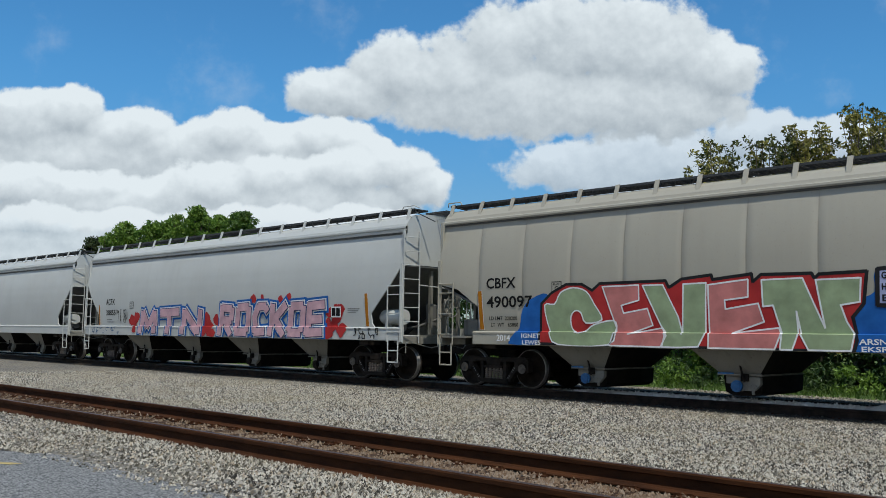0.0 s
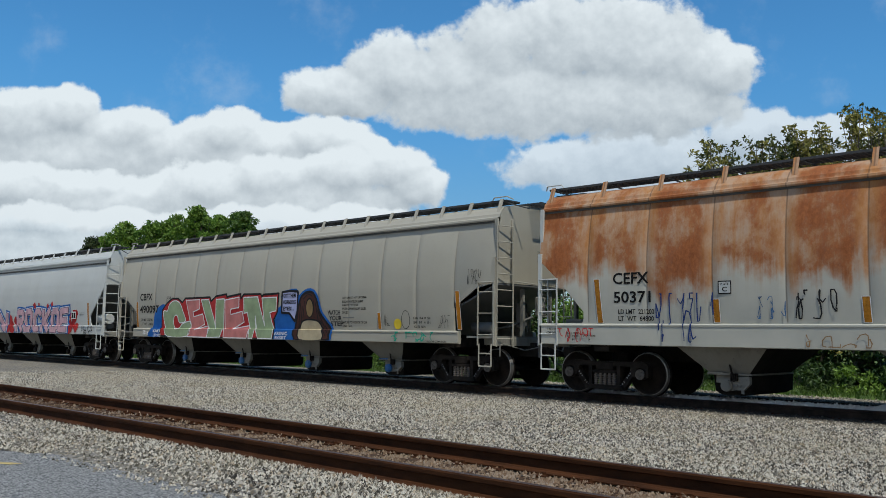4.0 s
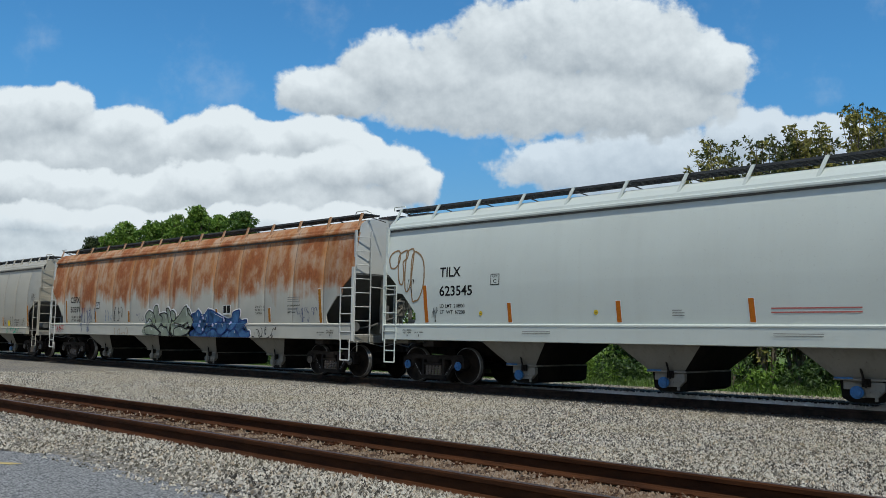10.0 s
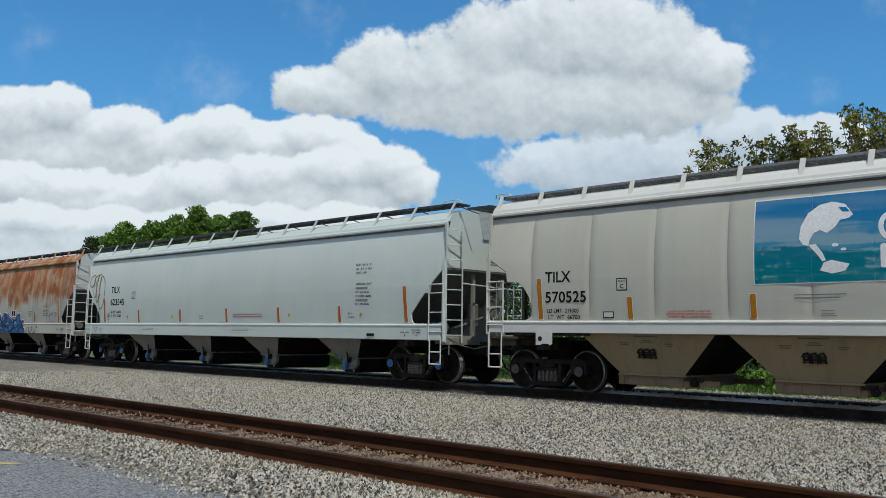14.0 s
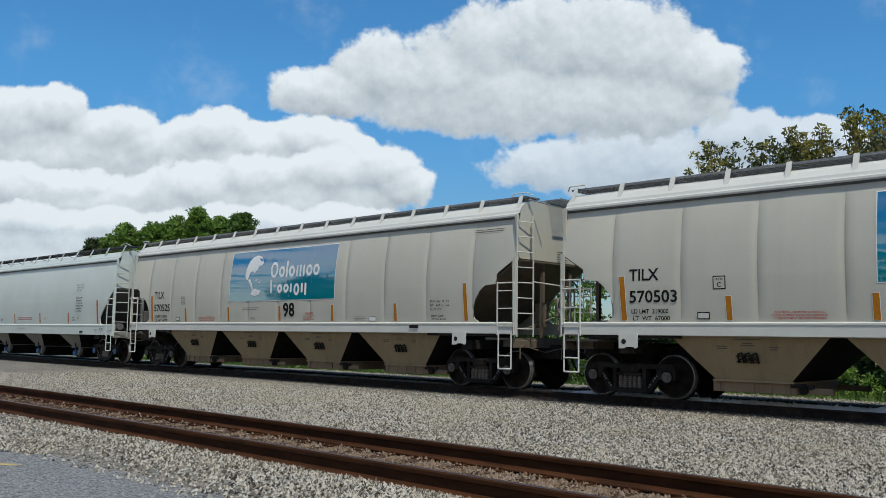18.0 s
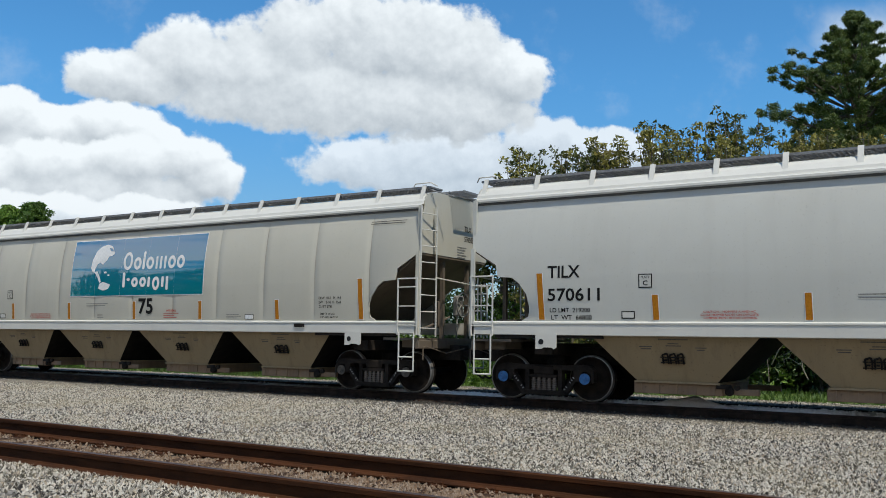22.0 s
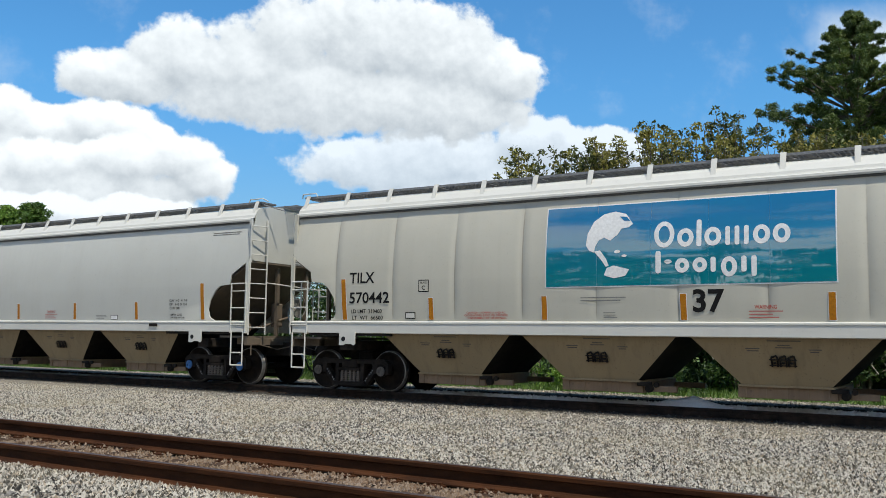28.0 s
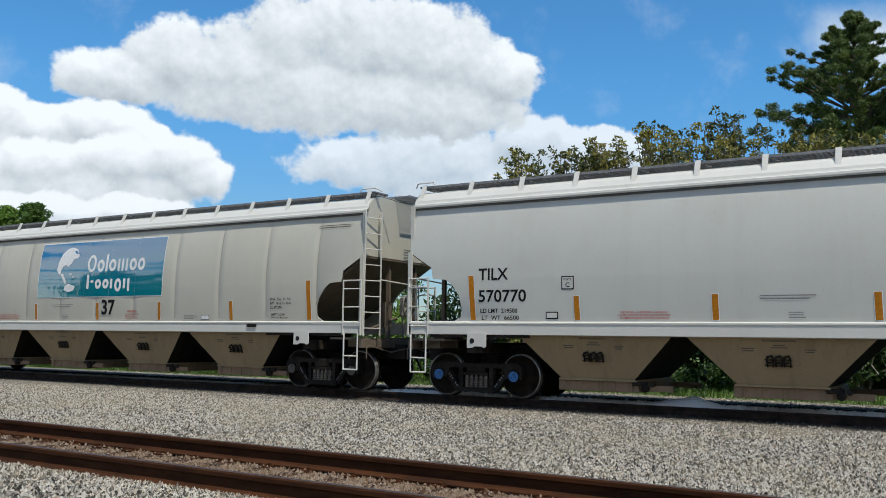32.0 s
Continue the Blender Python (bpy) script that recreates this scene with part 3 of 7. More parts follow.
def cut(z, rows=CUT):
    return float(np.interp(z, [c[0] for c in rows], [c[1] for c in rows]))


def build_shell(car, spec):
    hl, ze, z1, mat = spec["hl"], spec["eave"], spec["sill"][1], M[spec["paint"]]
    seams = spec["seams"]
    zs = [z1 - 0.02, 1.66, 1.85, 2.10, 2.32, 2.44, 2.465, 2.71, 2.88, 3.05, 3.3, 3.55, 3.75, 3.9, ze]
    zs = sorted({z for z in zs + [c[0] for c in spec["cut"]] if z1 - 0.02 <= z <= ze})
    lim = hl - 1.3
    if seams:
        cols = []
        for k in range(seams + 1):
            x = -lim + 2 * lim * k / seams
            cols += [(x - 0.02, 0.0), (x, -0.012), (x + 0.02, 0.0)]
            if k < seams:
                w = 2 * lim / seams
                cols += [(x + w * q, spec["pillow"] * math.sin(math.pi * q)) for q in (0.12, 0.3, 0.5, 0.7, 0.88)]
    else:
        cols = [(-lim + 2 * lim * q / 12, spec["pillow"] * (0.5 + 0.5 * math.sin(q * 2.1))) for q in range(13)]
    for s, name in ((-1, "side_sheet"), (1, "side_sheet")):
        bm = fresh()
        rows = []
        for z in zs:
            w = profile(z, ze)
            e = hl - cut(z, spec["cut"])
            row = [bm.verts.new((-e, s * w, z))]
            row += [bm.verts.new((x, s * (w + o * min(1, (z - z1 + 0.1) * 2) * min(1, (ze - z + 0.05) * 2)), z)) for x, o in cols]
            row += [bm.verts.new((e, s * w, z))]
            rows.append(row)
        for a, b in zip(rows, rows[1:]):
            for i in range(len(a) - 1):
                q = (a[i], a[i + 1], b[i + 1], b[i])
                bm.faces.new(q if s < 0 else q[::-1]).smooth = True
        # the sheet's thickness, seen at the cut-away ends
        back = [[bm.verts.new((v.co.x, v.co.y - s * d, v.co.z)) for v in (r[0], r[-1]) for d in (0, 0.035)] for r in rows]
        for ba, bb in zip(back, back[1:]):
            bm.faces.new((ba[0], ba[1], bb[1], bb[0]))
            bm.faces.new((ba[2], ba[3], bb[3], bb[2]))
        part(name, bm, mat, car, spec.get("side_label", ""))
    # roof with eave trim
    bm = fresh()
    top = ze + 0.13
    lip = [(-1.335, ze + 0.006), (-1.415, ze - 0.012), (-1.430, ze + 0.02), (-1.423, ze + 0.065), (-1.365, ze + 0.085), (-1.350, ze + 0.11), (-1.335, top + 0.03), (-1.30, top + 0.07)]
    if spec.get("ribbed"):
        lip = [(-1.335, ze + 0.006), (-1.41, ze), (-1.42, ze + 0.05), (-1.38, ze + 0.055), (-1.38, ze + 0.10), (-1.42, ze + 0.105), (-1.42, ze + 0.15), (-1.365, ze + 0.16), (-1.345, ze + 0.23)]
        top = ze + 0.23
    arc = [(-1.25 * math.cos(a), top + 0.06 + (spec["crown"] - 0.04) * math.sin(a) ** 0.6) for a in np.linspace(0.15, math.pi - 0.15, 13)]
    line = lip + arc + [(-a, b) for a, b in lip[::-1]]
    ends = [-hl, hl]
    rows = [[bm.verts.new((x, a, b)) for a, b in line] for x in ends]
    for i in range(len(line) - 1):
        f = bm.faces.new((rows[0][i], rows[1][i], rows[1][i + 1], rows[0][i + 1]))
        f.smooth = len(lip) <= i < len(lip) + len(arc) - 1
    bmesh.ops.recalc_face_normals(bm, faces=bm.faces)
    part("roof", bm, M[spec["roof"]], car)
    # added dark strip that draws the shadow line and grime under the eave
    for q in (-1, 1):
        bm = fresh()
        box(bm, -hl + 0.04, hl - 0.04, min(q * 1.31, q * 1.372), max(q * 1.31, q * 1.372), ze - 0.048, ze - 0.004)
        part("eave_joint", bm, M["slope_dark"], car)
    # end walls above the slope sheets
    for s in (-1, 1):
        bm = fresh()
        low = spec.get("low", 3.05)
        zend = [z for z in (low, 2.8, 3.05, 3.3, 3.55, 3.75, 3.9, ze) if low <= z <= ze]
        edge = [(-profile(z, ze) + 0.01, z) for z in zend] + [p for p in line[len(lip) - 1:len(lip) + 13]]
        edge += [(-a, b) for a, b in [(-profile(z, ze) + 0.01, z) for z in zend]][::-1]
        prism(bm, edge, s * (hl - 0.03), s * (hl - 0.002), "x")
        wall = part("end_wall", bm, M[spec["end"]], car)
        for y0, y1 in ((-0.95, -0.87), (0.87, 0.95)):
            bm = fresh()
            box(bm, min(s * hl, s * (hl + 0.05)), max(s * hl, s * (hl + 0.05)), y0, y1, low, ze + 0.05, 0, 0.006)
            part("stiffener", bm, M[spec["end"]], wall)
        # slope sheet that drops from the end wall to the first hopper
        bm = fresh()
        prism(bm, [(s * (hl - 0.01), low), (s * (hl - 2.75), 1.28), (s * (hl - 2.75), 1.24), (s * (hl - 0.01), low - 0.05)], -1.44, 1.44, "y")
        part("slope_sheet", bm, M[spec["slope"]], car)


def low_end(spec):
    return spec.get("low", 3.05)


def build_underframe(car, spec):
    hl, (z0, z1) = spec["hl"], spec["sill"]
    for s in (-1, 1):
        bm = fresh()
        y = s * 1.545
        prism(bm, [(y - s * 0.10, z0), (y, z0 + 0.015), (y, z1 - 0.055), (y + s * 0.012, z1 - 0.05), (y + s * 0.012, z1 - 0.02), (y - s * 0.02, z1), (y - s * 0.12, z1 + 0.012), (y - s * 0.12, z0 + 0.02)], -hl + spec["sill_in"], hl - spec["sill_in"], "x")
        part("side_sill", bm, M[spec["sill_paint"]], car)
    for s in (-1, 1):
        bm = fresh()
        box(bm, min(s * (hl - 3.1), s * (hl + 0.28)), max(s * (hl - 3.1), s * (hl + 0.28)), -0.2, 0.2, 0.72, 1.06, 0, 0.01)
        part("centre_sill", bm, M["black"], car)
        bm = fresh()
        box(bm, min(s * (hl - 1.75), s * (hl - 1.38)), max(s * (hl - 1.75), s * (hl - 1.38)), -1.42, 1.42, 0.92, 1.14, 0, 0.01)
        part("body_bolster", bm, M["black"], car)
    for s in (-1, 1):
        # end platform with its crossbeam
        bm = fresh()
        box(bm, min(s * (hl - 0.9), s * hl), max(s * (hl - 0.9), s * hl), -1.5, 1.5, 1.16, 1.21)
        box(bm, min(s * (hl - 0.08), s * (hl + 0.02)), max(s * (hl - 0.08), s * (hl + 0.02)), -1.5, 1.5, 0.98, 1.16, 0, 0.008)
        for k in range(4):
            box(bm, min(s * (hl - 0.6), s * (hl - 0.15)), max(s * (hl - 0.6), s * (hl - 0.15)), -1.2 + k * 0.75, -1.12 + k * 0.75, 1.0, 1.16)
        part("end_platform", bm, M[spec["gear"]], car)
        for y in (-0.30, 0.80):
            bm = fresh()
            box(bm, s * (hl - 0.14) - 0.04, s * (hl - 0.14) + 0.04, y - 0.045, y + 0.045, 1.2, 2.95 if low_end(spec) > 2.6 else 2.44)
            part("end_post", bm, M[spec["gear"]], car)
        # coupler with knuckle
        bm = fresh()
        box(bm, min(s * (hl + 0.2), s * (hl + 0.52)), max(s * (hl + 0.2), s * (hl + 0.52)), -0.07, 0.07, 0.79, 0.95, 0, 0.015)
        box(bm, min(s * (hl + 0.46), s * (hl + 0.69)), max(s * (hl + 0.46), s * (hl + 0.69)), -0.15, 0.12, 0.74, 1.0, 0, 0.03)
        c = part("coupler", bm, M["truck"], car)
        bm = fresh()
        pts = [(s * (hl + 0.22), 0.33, 0.80), (s * (hl + 0.30), 0.36, 0.62), (s * (hl + 0.42), 0.36, 0.40), (s * (hl + 0.58), 0.34, 0.33), (s * (hl + 0.69), 0.30, 0.38)]
        pipe(bm, pts, 0.024, 8)
        part("air_hose", bm, M["black"], c)
        # uncoupling lever, a bent rod on the end sill
        bm = fresh()
        pipe(bm, [(s * (hl + 0.08), -1.42, 0.74), (s * (hl + 0.08), -1.42, 1.0), (s * (hl + 0.07), -1.3, 1.03), (s * (hl + 0.10), -0.5, 0.88), (s * (hl + 0.35), -0.12, 0.98)], 0.014, 6)
        part("uncoupling_lever", bm, M[spec["gear"]], car)


HOPPER = {}
OUTLET = fresh()
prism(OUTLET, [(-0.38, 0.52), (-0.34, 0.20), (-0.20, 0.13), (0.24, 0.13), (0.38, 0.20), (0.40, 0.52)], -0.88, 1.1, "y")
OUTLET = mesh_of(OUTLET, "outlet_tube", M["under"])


def build_hoppers(car, spec):
    hl, z0 = spec["hl"], spec["sill"][0]
    wide = spec["gates"]
    n = spec["hoppers"]
    span = spec.get("span", (2 * hl - 4.66) / n)
    key = (wide, round(span, 2), round(z0, 2), spec["hopper"])
    if key not in HOPPER:
        bm = fresh()
        b, zb = (0.74, 0.47) if wide else (0.40, 0.55)
        t = span / 2 - 0.02 if wide else b + (z0 + 0.12 - zb) / (2.0 - zb) * (span / 2 - b)
        yt_, yb = 1.44, (1.10 if wide else 0.98)
        for s in (-1, 1):
            q4 = [bm.verts.new((a_, 0, z_)) for a_, z_ in ((-t, z0 + 0.12), (t, z0 + 0.12), (b, zb), (-b, zb))]
            bm.faces.new(q4 if s < 0 else q4[::-1])
            for v in q4:
                k = (v.co.z - zb) / (z0 + 0.12 - zb)
                v.co.y = s * (yb + (yt_ - yb) * k) - s * v.co.y
        # sloping sides get the black shade colour, not the hopper's own paint
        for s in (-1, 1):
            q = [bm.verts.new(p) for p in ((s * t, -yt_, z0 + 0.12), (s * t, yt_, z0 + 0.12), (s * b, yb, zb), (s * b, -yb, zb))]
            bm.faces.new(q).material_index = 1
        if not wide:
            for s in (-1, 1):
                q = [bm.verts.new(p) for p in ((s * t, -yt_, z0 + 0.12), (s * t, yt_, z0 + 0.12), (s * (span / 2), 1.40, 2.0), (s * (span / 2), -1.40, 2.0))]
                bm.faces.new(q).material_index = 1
        box(bm, -b - 0.05, b + 0.05, -yb - 0.03, yb + 0.03, zb - 0.03, zb + 0.004, 0)
        bmesh.ops.remove_doubles(bm, verts=bm.verts, dist=0.002)
        bmesh.ops.recalc_face_normals(bm, faces=bm.faces)
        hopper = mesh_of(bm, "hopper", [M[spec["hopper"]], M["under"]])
        bm = fresh()
        if wide:
            box(bm, -0.82, 0.82, -1.06, 1.06, 0.24, zb - 0.03, 0, 0.008)
            box(bm, 0.82, 1.45, -1.04, -0.94, 0.27, 0.38, 0, 0.006)
            box(bm, 0.82, 1.45, 0.94, 1.04, 0.27, 0.38, 0, 0.006)
            for k in range(5):
                box(bm, -0.7 + k * 0.34, -0.67 + k * 0.34, -1.082, -1.06, 0.25, 0.43)
        else:
            box(bm, -0.30, 0.34, -0.95, -0.45, 0.36, zb - 0.03, 0, 0.01)
            tube(bm, (0.05, -1.02, 0.34), (0.05, -0.2, 0.34), 0.115, 12)
            prism(bm, [(0.10, 0.24), (0.30, 0.24), (0.42, 0.36), (0.42, 0.50), (0.10, 0.50)], -1.03, -0.93, "y")
            box(bm, -0.44, 0.46, -1.035, -1.0, 0.52, 0.56, 0, 0.006)
            for x in (0.16, 0.24, 0.33):
                tube(bm, (x, -1.05, 0.33), (x, -1.02, 0.33), 0.022, 6)
            tube(bm, (0.27, -1.0, 0.24), (0.27, -1.0, 0.17), 0.03, 6)
        gate = mesh_of(bm, "outlet_gate", M[spec["gate_paint"]])
        bm = fresh()
        if wide:
            tube(bm, (0.95, -1.14, 0.33), (0.95, -1.02, 0.33), 0.075, 10)
            tube(bm, (0.95, -1.16, 0.33), (0.95, -1.14, 0.33), 0.05, 6)
            box(bm, 0.72, 1.0, -1.12, -1.07, 0.37, 0.45, 0, 0.01)
            tube(bm, (1.08, -1.10, 0.40), (1.08, -1.03, 0.40), 0.05, 8)
        else:
            tube(bm, (-0.03, -1.09, 0.32), (-0.03, -1.02, 0.32), 0.112, 16)
            tube(bm, (-0.03, -1.105, 0.32), (-0.03, -1.09, 0.32), 0.085, 16)
            for k in range(3):
                box(bm, -0.11, 0.05, -1.115, -1.104, 0.26 + k * 0.05, 0.28 + k * 0.05)
            box(bm, -0.42, -0.10, -1.045, -1.03, 0.545, 0.575)
        lock = mesh_of(bm, "outlet_cap", M[spec["cap"]])
        bm = fresh()
        if wide:
            for k in (-1, 0, 1):
                pipe(bm, [(0.14 * k - 0.05, -1.25, 0.80), (0.14 * k - 0.055, -1.31, 0.96), (0.14 * k + 0.03, -1.32, 0.99), (0.14 * k + 0.05, -1.30, 0.93), (0.14 * k + 0.045, -1.25, 0.80)], 0.017, 6)
                box(bm, 0.14 * k - 0.03, 0.14 * k + 0.02, -1.31, -1.25, 0.85, 0.88, 0, 0.004)
            box(bm, -0.23, 0.22, -1.295, -1.262, 0.81, 0.83, 0, 0.004)
            box(bm, -0.23, 0.22, -1.325, -1.29, 0.91, 0.93, 0, 0.004)
        else:
            pipe(bm, [(0.13, -1.08, 0.40), (0.04, -1.10, 0.80)], 0.020, 6)
            box(bm, 0.06, 0.20, -1.07, -1.04, 0.42, 0.56)
            for k in range(4):
                box(bm, 0.06 + k * 0.04, 0.075 + k * 0.04, -1.085, -1.07, 0.42, 0.56)
        latch = mesh_of(bm, "vibrator_bracket" if wide else "gate_handle", M["truck"])
        # faint stencilled notes on the sloping front
        bm = fresh()
        if wide:
            for a, b, z in ((-0.25, 0.30, 1.235), (-0.62, -0.38, 1.10), (-0.60, -0.40, 1.06), (-0.08, 0.12, 1.16), (-0.12, 0.16, 1.12), (0.42, 0.62, 1.09), (0.44, 0.58, 1.05)):
                y = [-(yb + (yt_ - yb) * (q - zb) / (z0 + 0.12 - zb)) - 0.006 for q in (z, z + 0.018)]
                bm.faces.new([bm.verts.new(p) for p in ((a, y[0], z), (b, y[0], z), (b, y[1], z + 0.018), (a, y[1], z + 0.018))])
        stencil = mesh_of(bm, "stencil", M["cap_grey"])
        HOPPER[key] = (hopper, gate, lock, latch, stencil)
    hopper, gate, lock, latch, stencil = HOPPER[key]
    for k in range(n):
        x = (k - (n - 1) / 2) * span + spec.get("hop_shift", 0.0)
        h = part("hopper", hopper, None, car, "", pose(x, 0, 0))
        if not wide:
            part("outlet_tube", OUTLET, None, h)
        part("outlet_gate", gate, None, h)
        part("outlet_cap", lock, None, h, spec.get("cap_label", ""))
        part(latch.name.split(".")[0], latch, None, h)
        if wide:
            part("stencil", stencil, None, h)


def ladder(bm, x0, x1, y0, y1, zb, zt, rungs, r=0.0125, stile=0.026):
    for x, y in ((x0, y0), (x1, y1)):
        box(bm, x - stile / 2, x + stile / 2, y - stile / 2, y + stile / 2, zb, zt)
    for k in range(rungs):
        z = zb + (zt - zb) * (k + 0.5) / rungs
        tube(bm, (x0, y0, z), (x1, y1, z), r, 6)


def build_ladders(car, spec):
    hl, ze, (z0, z1) = spec["hl"], spec["eave"], spec["sill"]
    mat = M[spec["ladder"]]
    for s in (-1, 1):
        for w in (-1, 1):
            y = w * 1.555
            # side ladder up to the cut-away's shoulder, with a hanging sill step
            bm = fresh()
            ladder(bm, s * (hl - 0.50), s * (hl - 0.01), y, y, z0 - 0.02, 2.50, 3)
            tube(bm, (s * (hl - 0.50), y, 2.48), (s * (hl - 0.01), y, 2.48), 0.016, 6)
            la = part("side_ladder", bm, mat, car)
            bm = fresh()
            pipe(bm, [(s * (hl - 0.46), y, z0 + 0.02), (s * (hl - 0.46), y, 0.50), (s * (hl - 0.08), y, 0.50), (s * (hl - 0.08), y, z0 + 0.02)], 0.018, 6)
            pipe(bm, [(s * (hl - 0.46), y, 0.80), (s * (hl - 0.08), y, 0.80)], 0.016, 6)
            part("sill_step", bm, mat, la)
        # end ladders stand off the end wall, the tall one with the corner post
        bm = fresh()
        box(bm, s * (hl - 0.02) - 0.045, s * (hl - 0.02) + 0.045, -1.545, -1.50, z0 - 0.02, 3.06)
        prism(bm, [(s * (hl - 0.06), 3.0), (s * (hl + 0.02), 3.0), (s * (hl + 0.02), ze + 0.05), (s * (hl - 0.06), ze + 0.05)], -1.47, -1.42, "y")
        part("corner_post", bm, M[spec["end"]], car)
        bm = fresh()
        tops = ze + 0.05 if s > 0 else 2.5
        ladder(bm, s * (hl + 0.04), s * (hl + 0.14), -1.50, -1.02, z0 - 0.05, tops, 8 if s > 0 else 3)
        part("end_ladder", bm, mat, car)
        bm = fresh()
        ladder(bm, s * (hl + 0.04), s * (hl + 0.14), 1.50, 1.02, z0 - 0.05, ze + 0.05 if s < 0 else 2.5, 8 if s < 0 else 3)
        part("end_ladder", bm, mat, car)
        bm = fresh()
        pipe(bm, [(s * (hl + 0.12), -1.02, 2.52), (s * (hl + 0.12), 1.02, 2.44)], 0.016, 6)
        part("end_handrail", bm, mat, car)
    # hand brake wheel at the right-hand end
    bm = fresh()
    pts = [(hl + 0.02, 0.36 + 0.28 * math.cos(a), 1.98 + 0.28 * math.sin(a)) for a in np.linspace(0, 2 * math.pi, 17)]
    pipe(bm, pts, 0.016, 6)
    for a in np.linspace(0, 2 * math.pi, 6)[:5]:
        tube(bm, (hl - 0.02, 0.36, 1.98), (hl + 0.02, 0.36 + 0.28 * math.cos(a), 1.98 + 0.28 * math.sin(a)), 0.012, 6)
    box(bm, hl - 0.16, hl - 0.04, 0.20, 0.52, 1.72, 2.2, 0, 0.03)
    pipe(bm, [(hl - 0.1, 0.30, 1.75), (hl - 0.1, 0.28, 1.2)], 0.02, 6)
    part("brake_wheel", bm, M["hopper_grey"], car)
    bm = fresh()
    box(bm, -hl + 0.25, -hl + 0.75, -0.9, -0.45, 1.21, 1.62, 0, 0.03)
    tube(bm, (-hl + 0.5, -0.3, 1.45), (-hl + 0.5, 0.7, 1.45), 0.19, 14)
    part("air_reservoir", bm, M[spec["gear"]], car)
    bm = fresh()
    if spec.get("ribbed"):
        # a large air tank shows in the cut-away
        tank = fresh()
        tube(tank, (hl - 1.0, -1.15, 1.68), (hl - 0.25, -1.15, 1.68), 0.20, 16)
        tube(tank, (hl - 1.10, -1.15, 1.68), (hl - 1.0, -1.15, 1.68), 0.13, 16, 0, 0.20)
        box(tank, hl - 0.85, hl - 0.75, -1.30, -1.0, 1.21, 1.50)
        part("air_tank", tank, M["pale"], car)
    tube(bm, (hl - 1.1, -1.0, 1.42), (hl - 0.45, -1.0, 1.42), 0.13, 12)
    pipe(bm, [(hl - 0.3, 0.3, 1.7), (hl - 0.5, -0.4, 1.45), (hl - 1.5, -0.5, 1.3)], 0.025, 6)
    box(bm, hl - 0.52, hl - 0.36, -0.10, 0.18, 1.45, 2.05, 0, 0.02)
    part("brake_gear", bm, M[spec["slope"]], car)


GRATE = {}


def build_running_board(car, spec):
    hl, ze = spec["hl"], spec["eave"]
    zt = spec["board"]
    y0, y1 = -1.12, -0.62
    key = (round(hl, 2), round(zt, 2), spec["grate"])
    if key not in GRATE:
        bm = fresh()
        step = 0.085
        n = int(2 * hl / step)
        for k in range(n + 1):
            x = -hl + 2 * hl * k / n
            box(bm, x - 0.022, x + 0.022, y0, y1, zt - 0.03, zt)
        for y in np.linspace(y0, y1, 5):
            box(bm, -hl, hl, y - 0.012, y + 0.012, zt - 0.045, zt + 0.003)
        GRATE[key] = mesh_of(bm, "running_board", M[spec["grate"]])
    for s in (1, -1):
        board = part("running_board", GRATE[key], None, car, "", pose(0, 0, 0, 0, 0, 0 if s > 0 else 180))
        bm = fresh()
        if spec.get("slant"):
            prism(bm, [(-0.075, ze + 0.11), (0.0, ze + 0.11), (0.16, zt), (0.08, zt)], -1.345, -1.315, "y")
        else:
            prism(bm, [(-0.05, ze + 0.17), (0.05, ze + 0.17), (0.05, zt + 0.02), (-0.05, zt + 0.02)], -1.335, -1.305, "y")
        for v in bm.verts:
            v.co.y += 0.17 * (v.co.z - ze - 0.1) / (zt - ze - 0.1)
        bracket = mesh_of(bm, "bracket", M[spec["roof"]])
        arm = fresh()
        pipe(arm, [(0.05, -1.10, zt - 0.05), (0.55, -0.75, ze + 0.30)], 0.014, 6)
        arm = mesh_of(arm, "brace", M[spec["grate"]])
        m = spec["posts"]
        for k in range(m):
            x = -hl + 0.12 + (2 * hl - 0.24) * k / (m - 1)
            part("bracket", bracket, None, board, "", pose(x, 0, 0))
            part("brace", arm, None, board, "", pose(x, 0, 0))
    for s in (-1, 1):
        bm = fresh()
        for k in range(11):
            y = -0.28 + k * 0.085
            box(bm, min(s * (hl - 0.35), s * (hl + 0.40)), max(s * (hl - 0.35), s * (hl + 0.40)), y - 0.01, y + 0.01, zt - 0.03, zt)
        for q in (-0.35, 0.02, 0.40):
            box(bm, s * (hl + q) - 0.012, s * (hl + q) + 0.012, -0.32, 0.64, zt - 0.045, zt + 0.003)
        b = part("end_running_board", bm, M[spec["grate"]], car)
        bm = fresh()
        pipe(bm, [(s * (hl - 0.4), -1.16, zt), (s * (hl - 0.35), -1.16, zt + 0.07), (s * (hl + 0.05), -1.16, zt + 0.07), (s * (hl + 0.16), -1.05, zt)], 0.014, 6)
        part("grab_iron", bm, M[spec["ladder"]], b)
    bm = fresh()
    crown = ze + 0.13 + spec["crown"]
    box(bm, -hl + 0.6, hl - 0.6, -0.28, 0.28, crown - 0.03, crown + 0.07, 0, 0.02)
    part("hatch_cover", bm, M[spec["roof"]], car)


TRUCK = {}


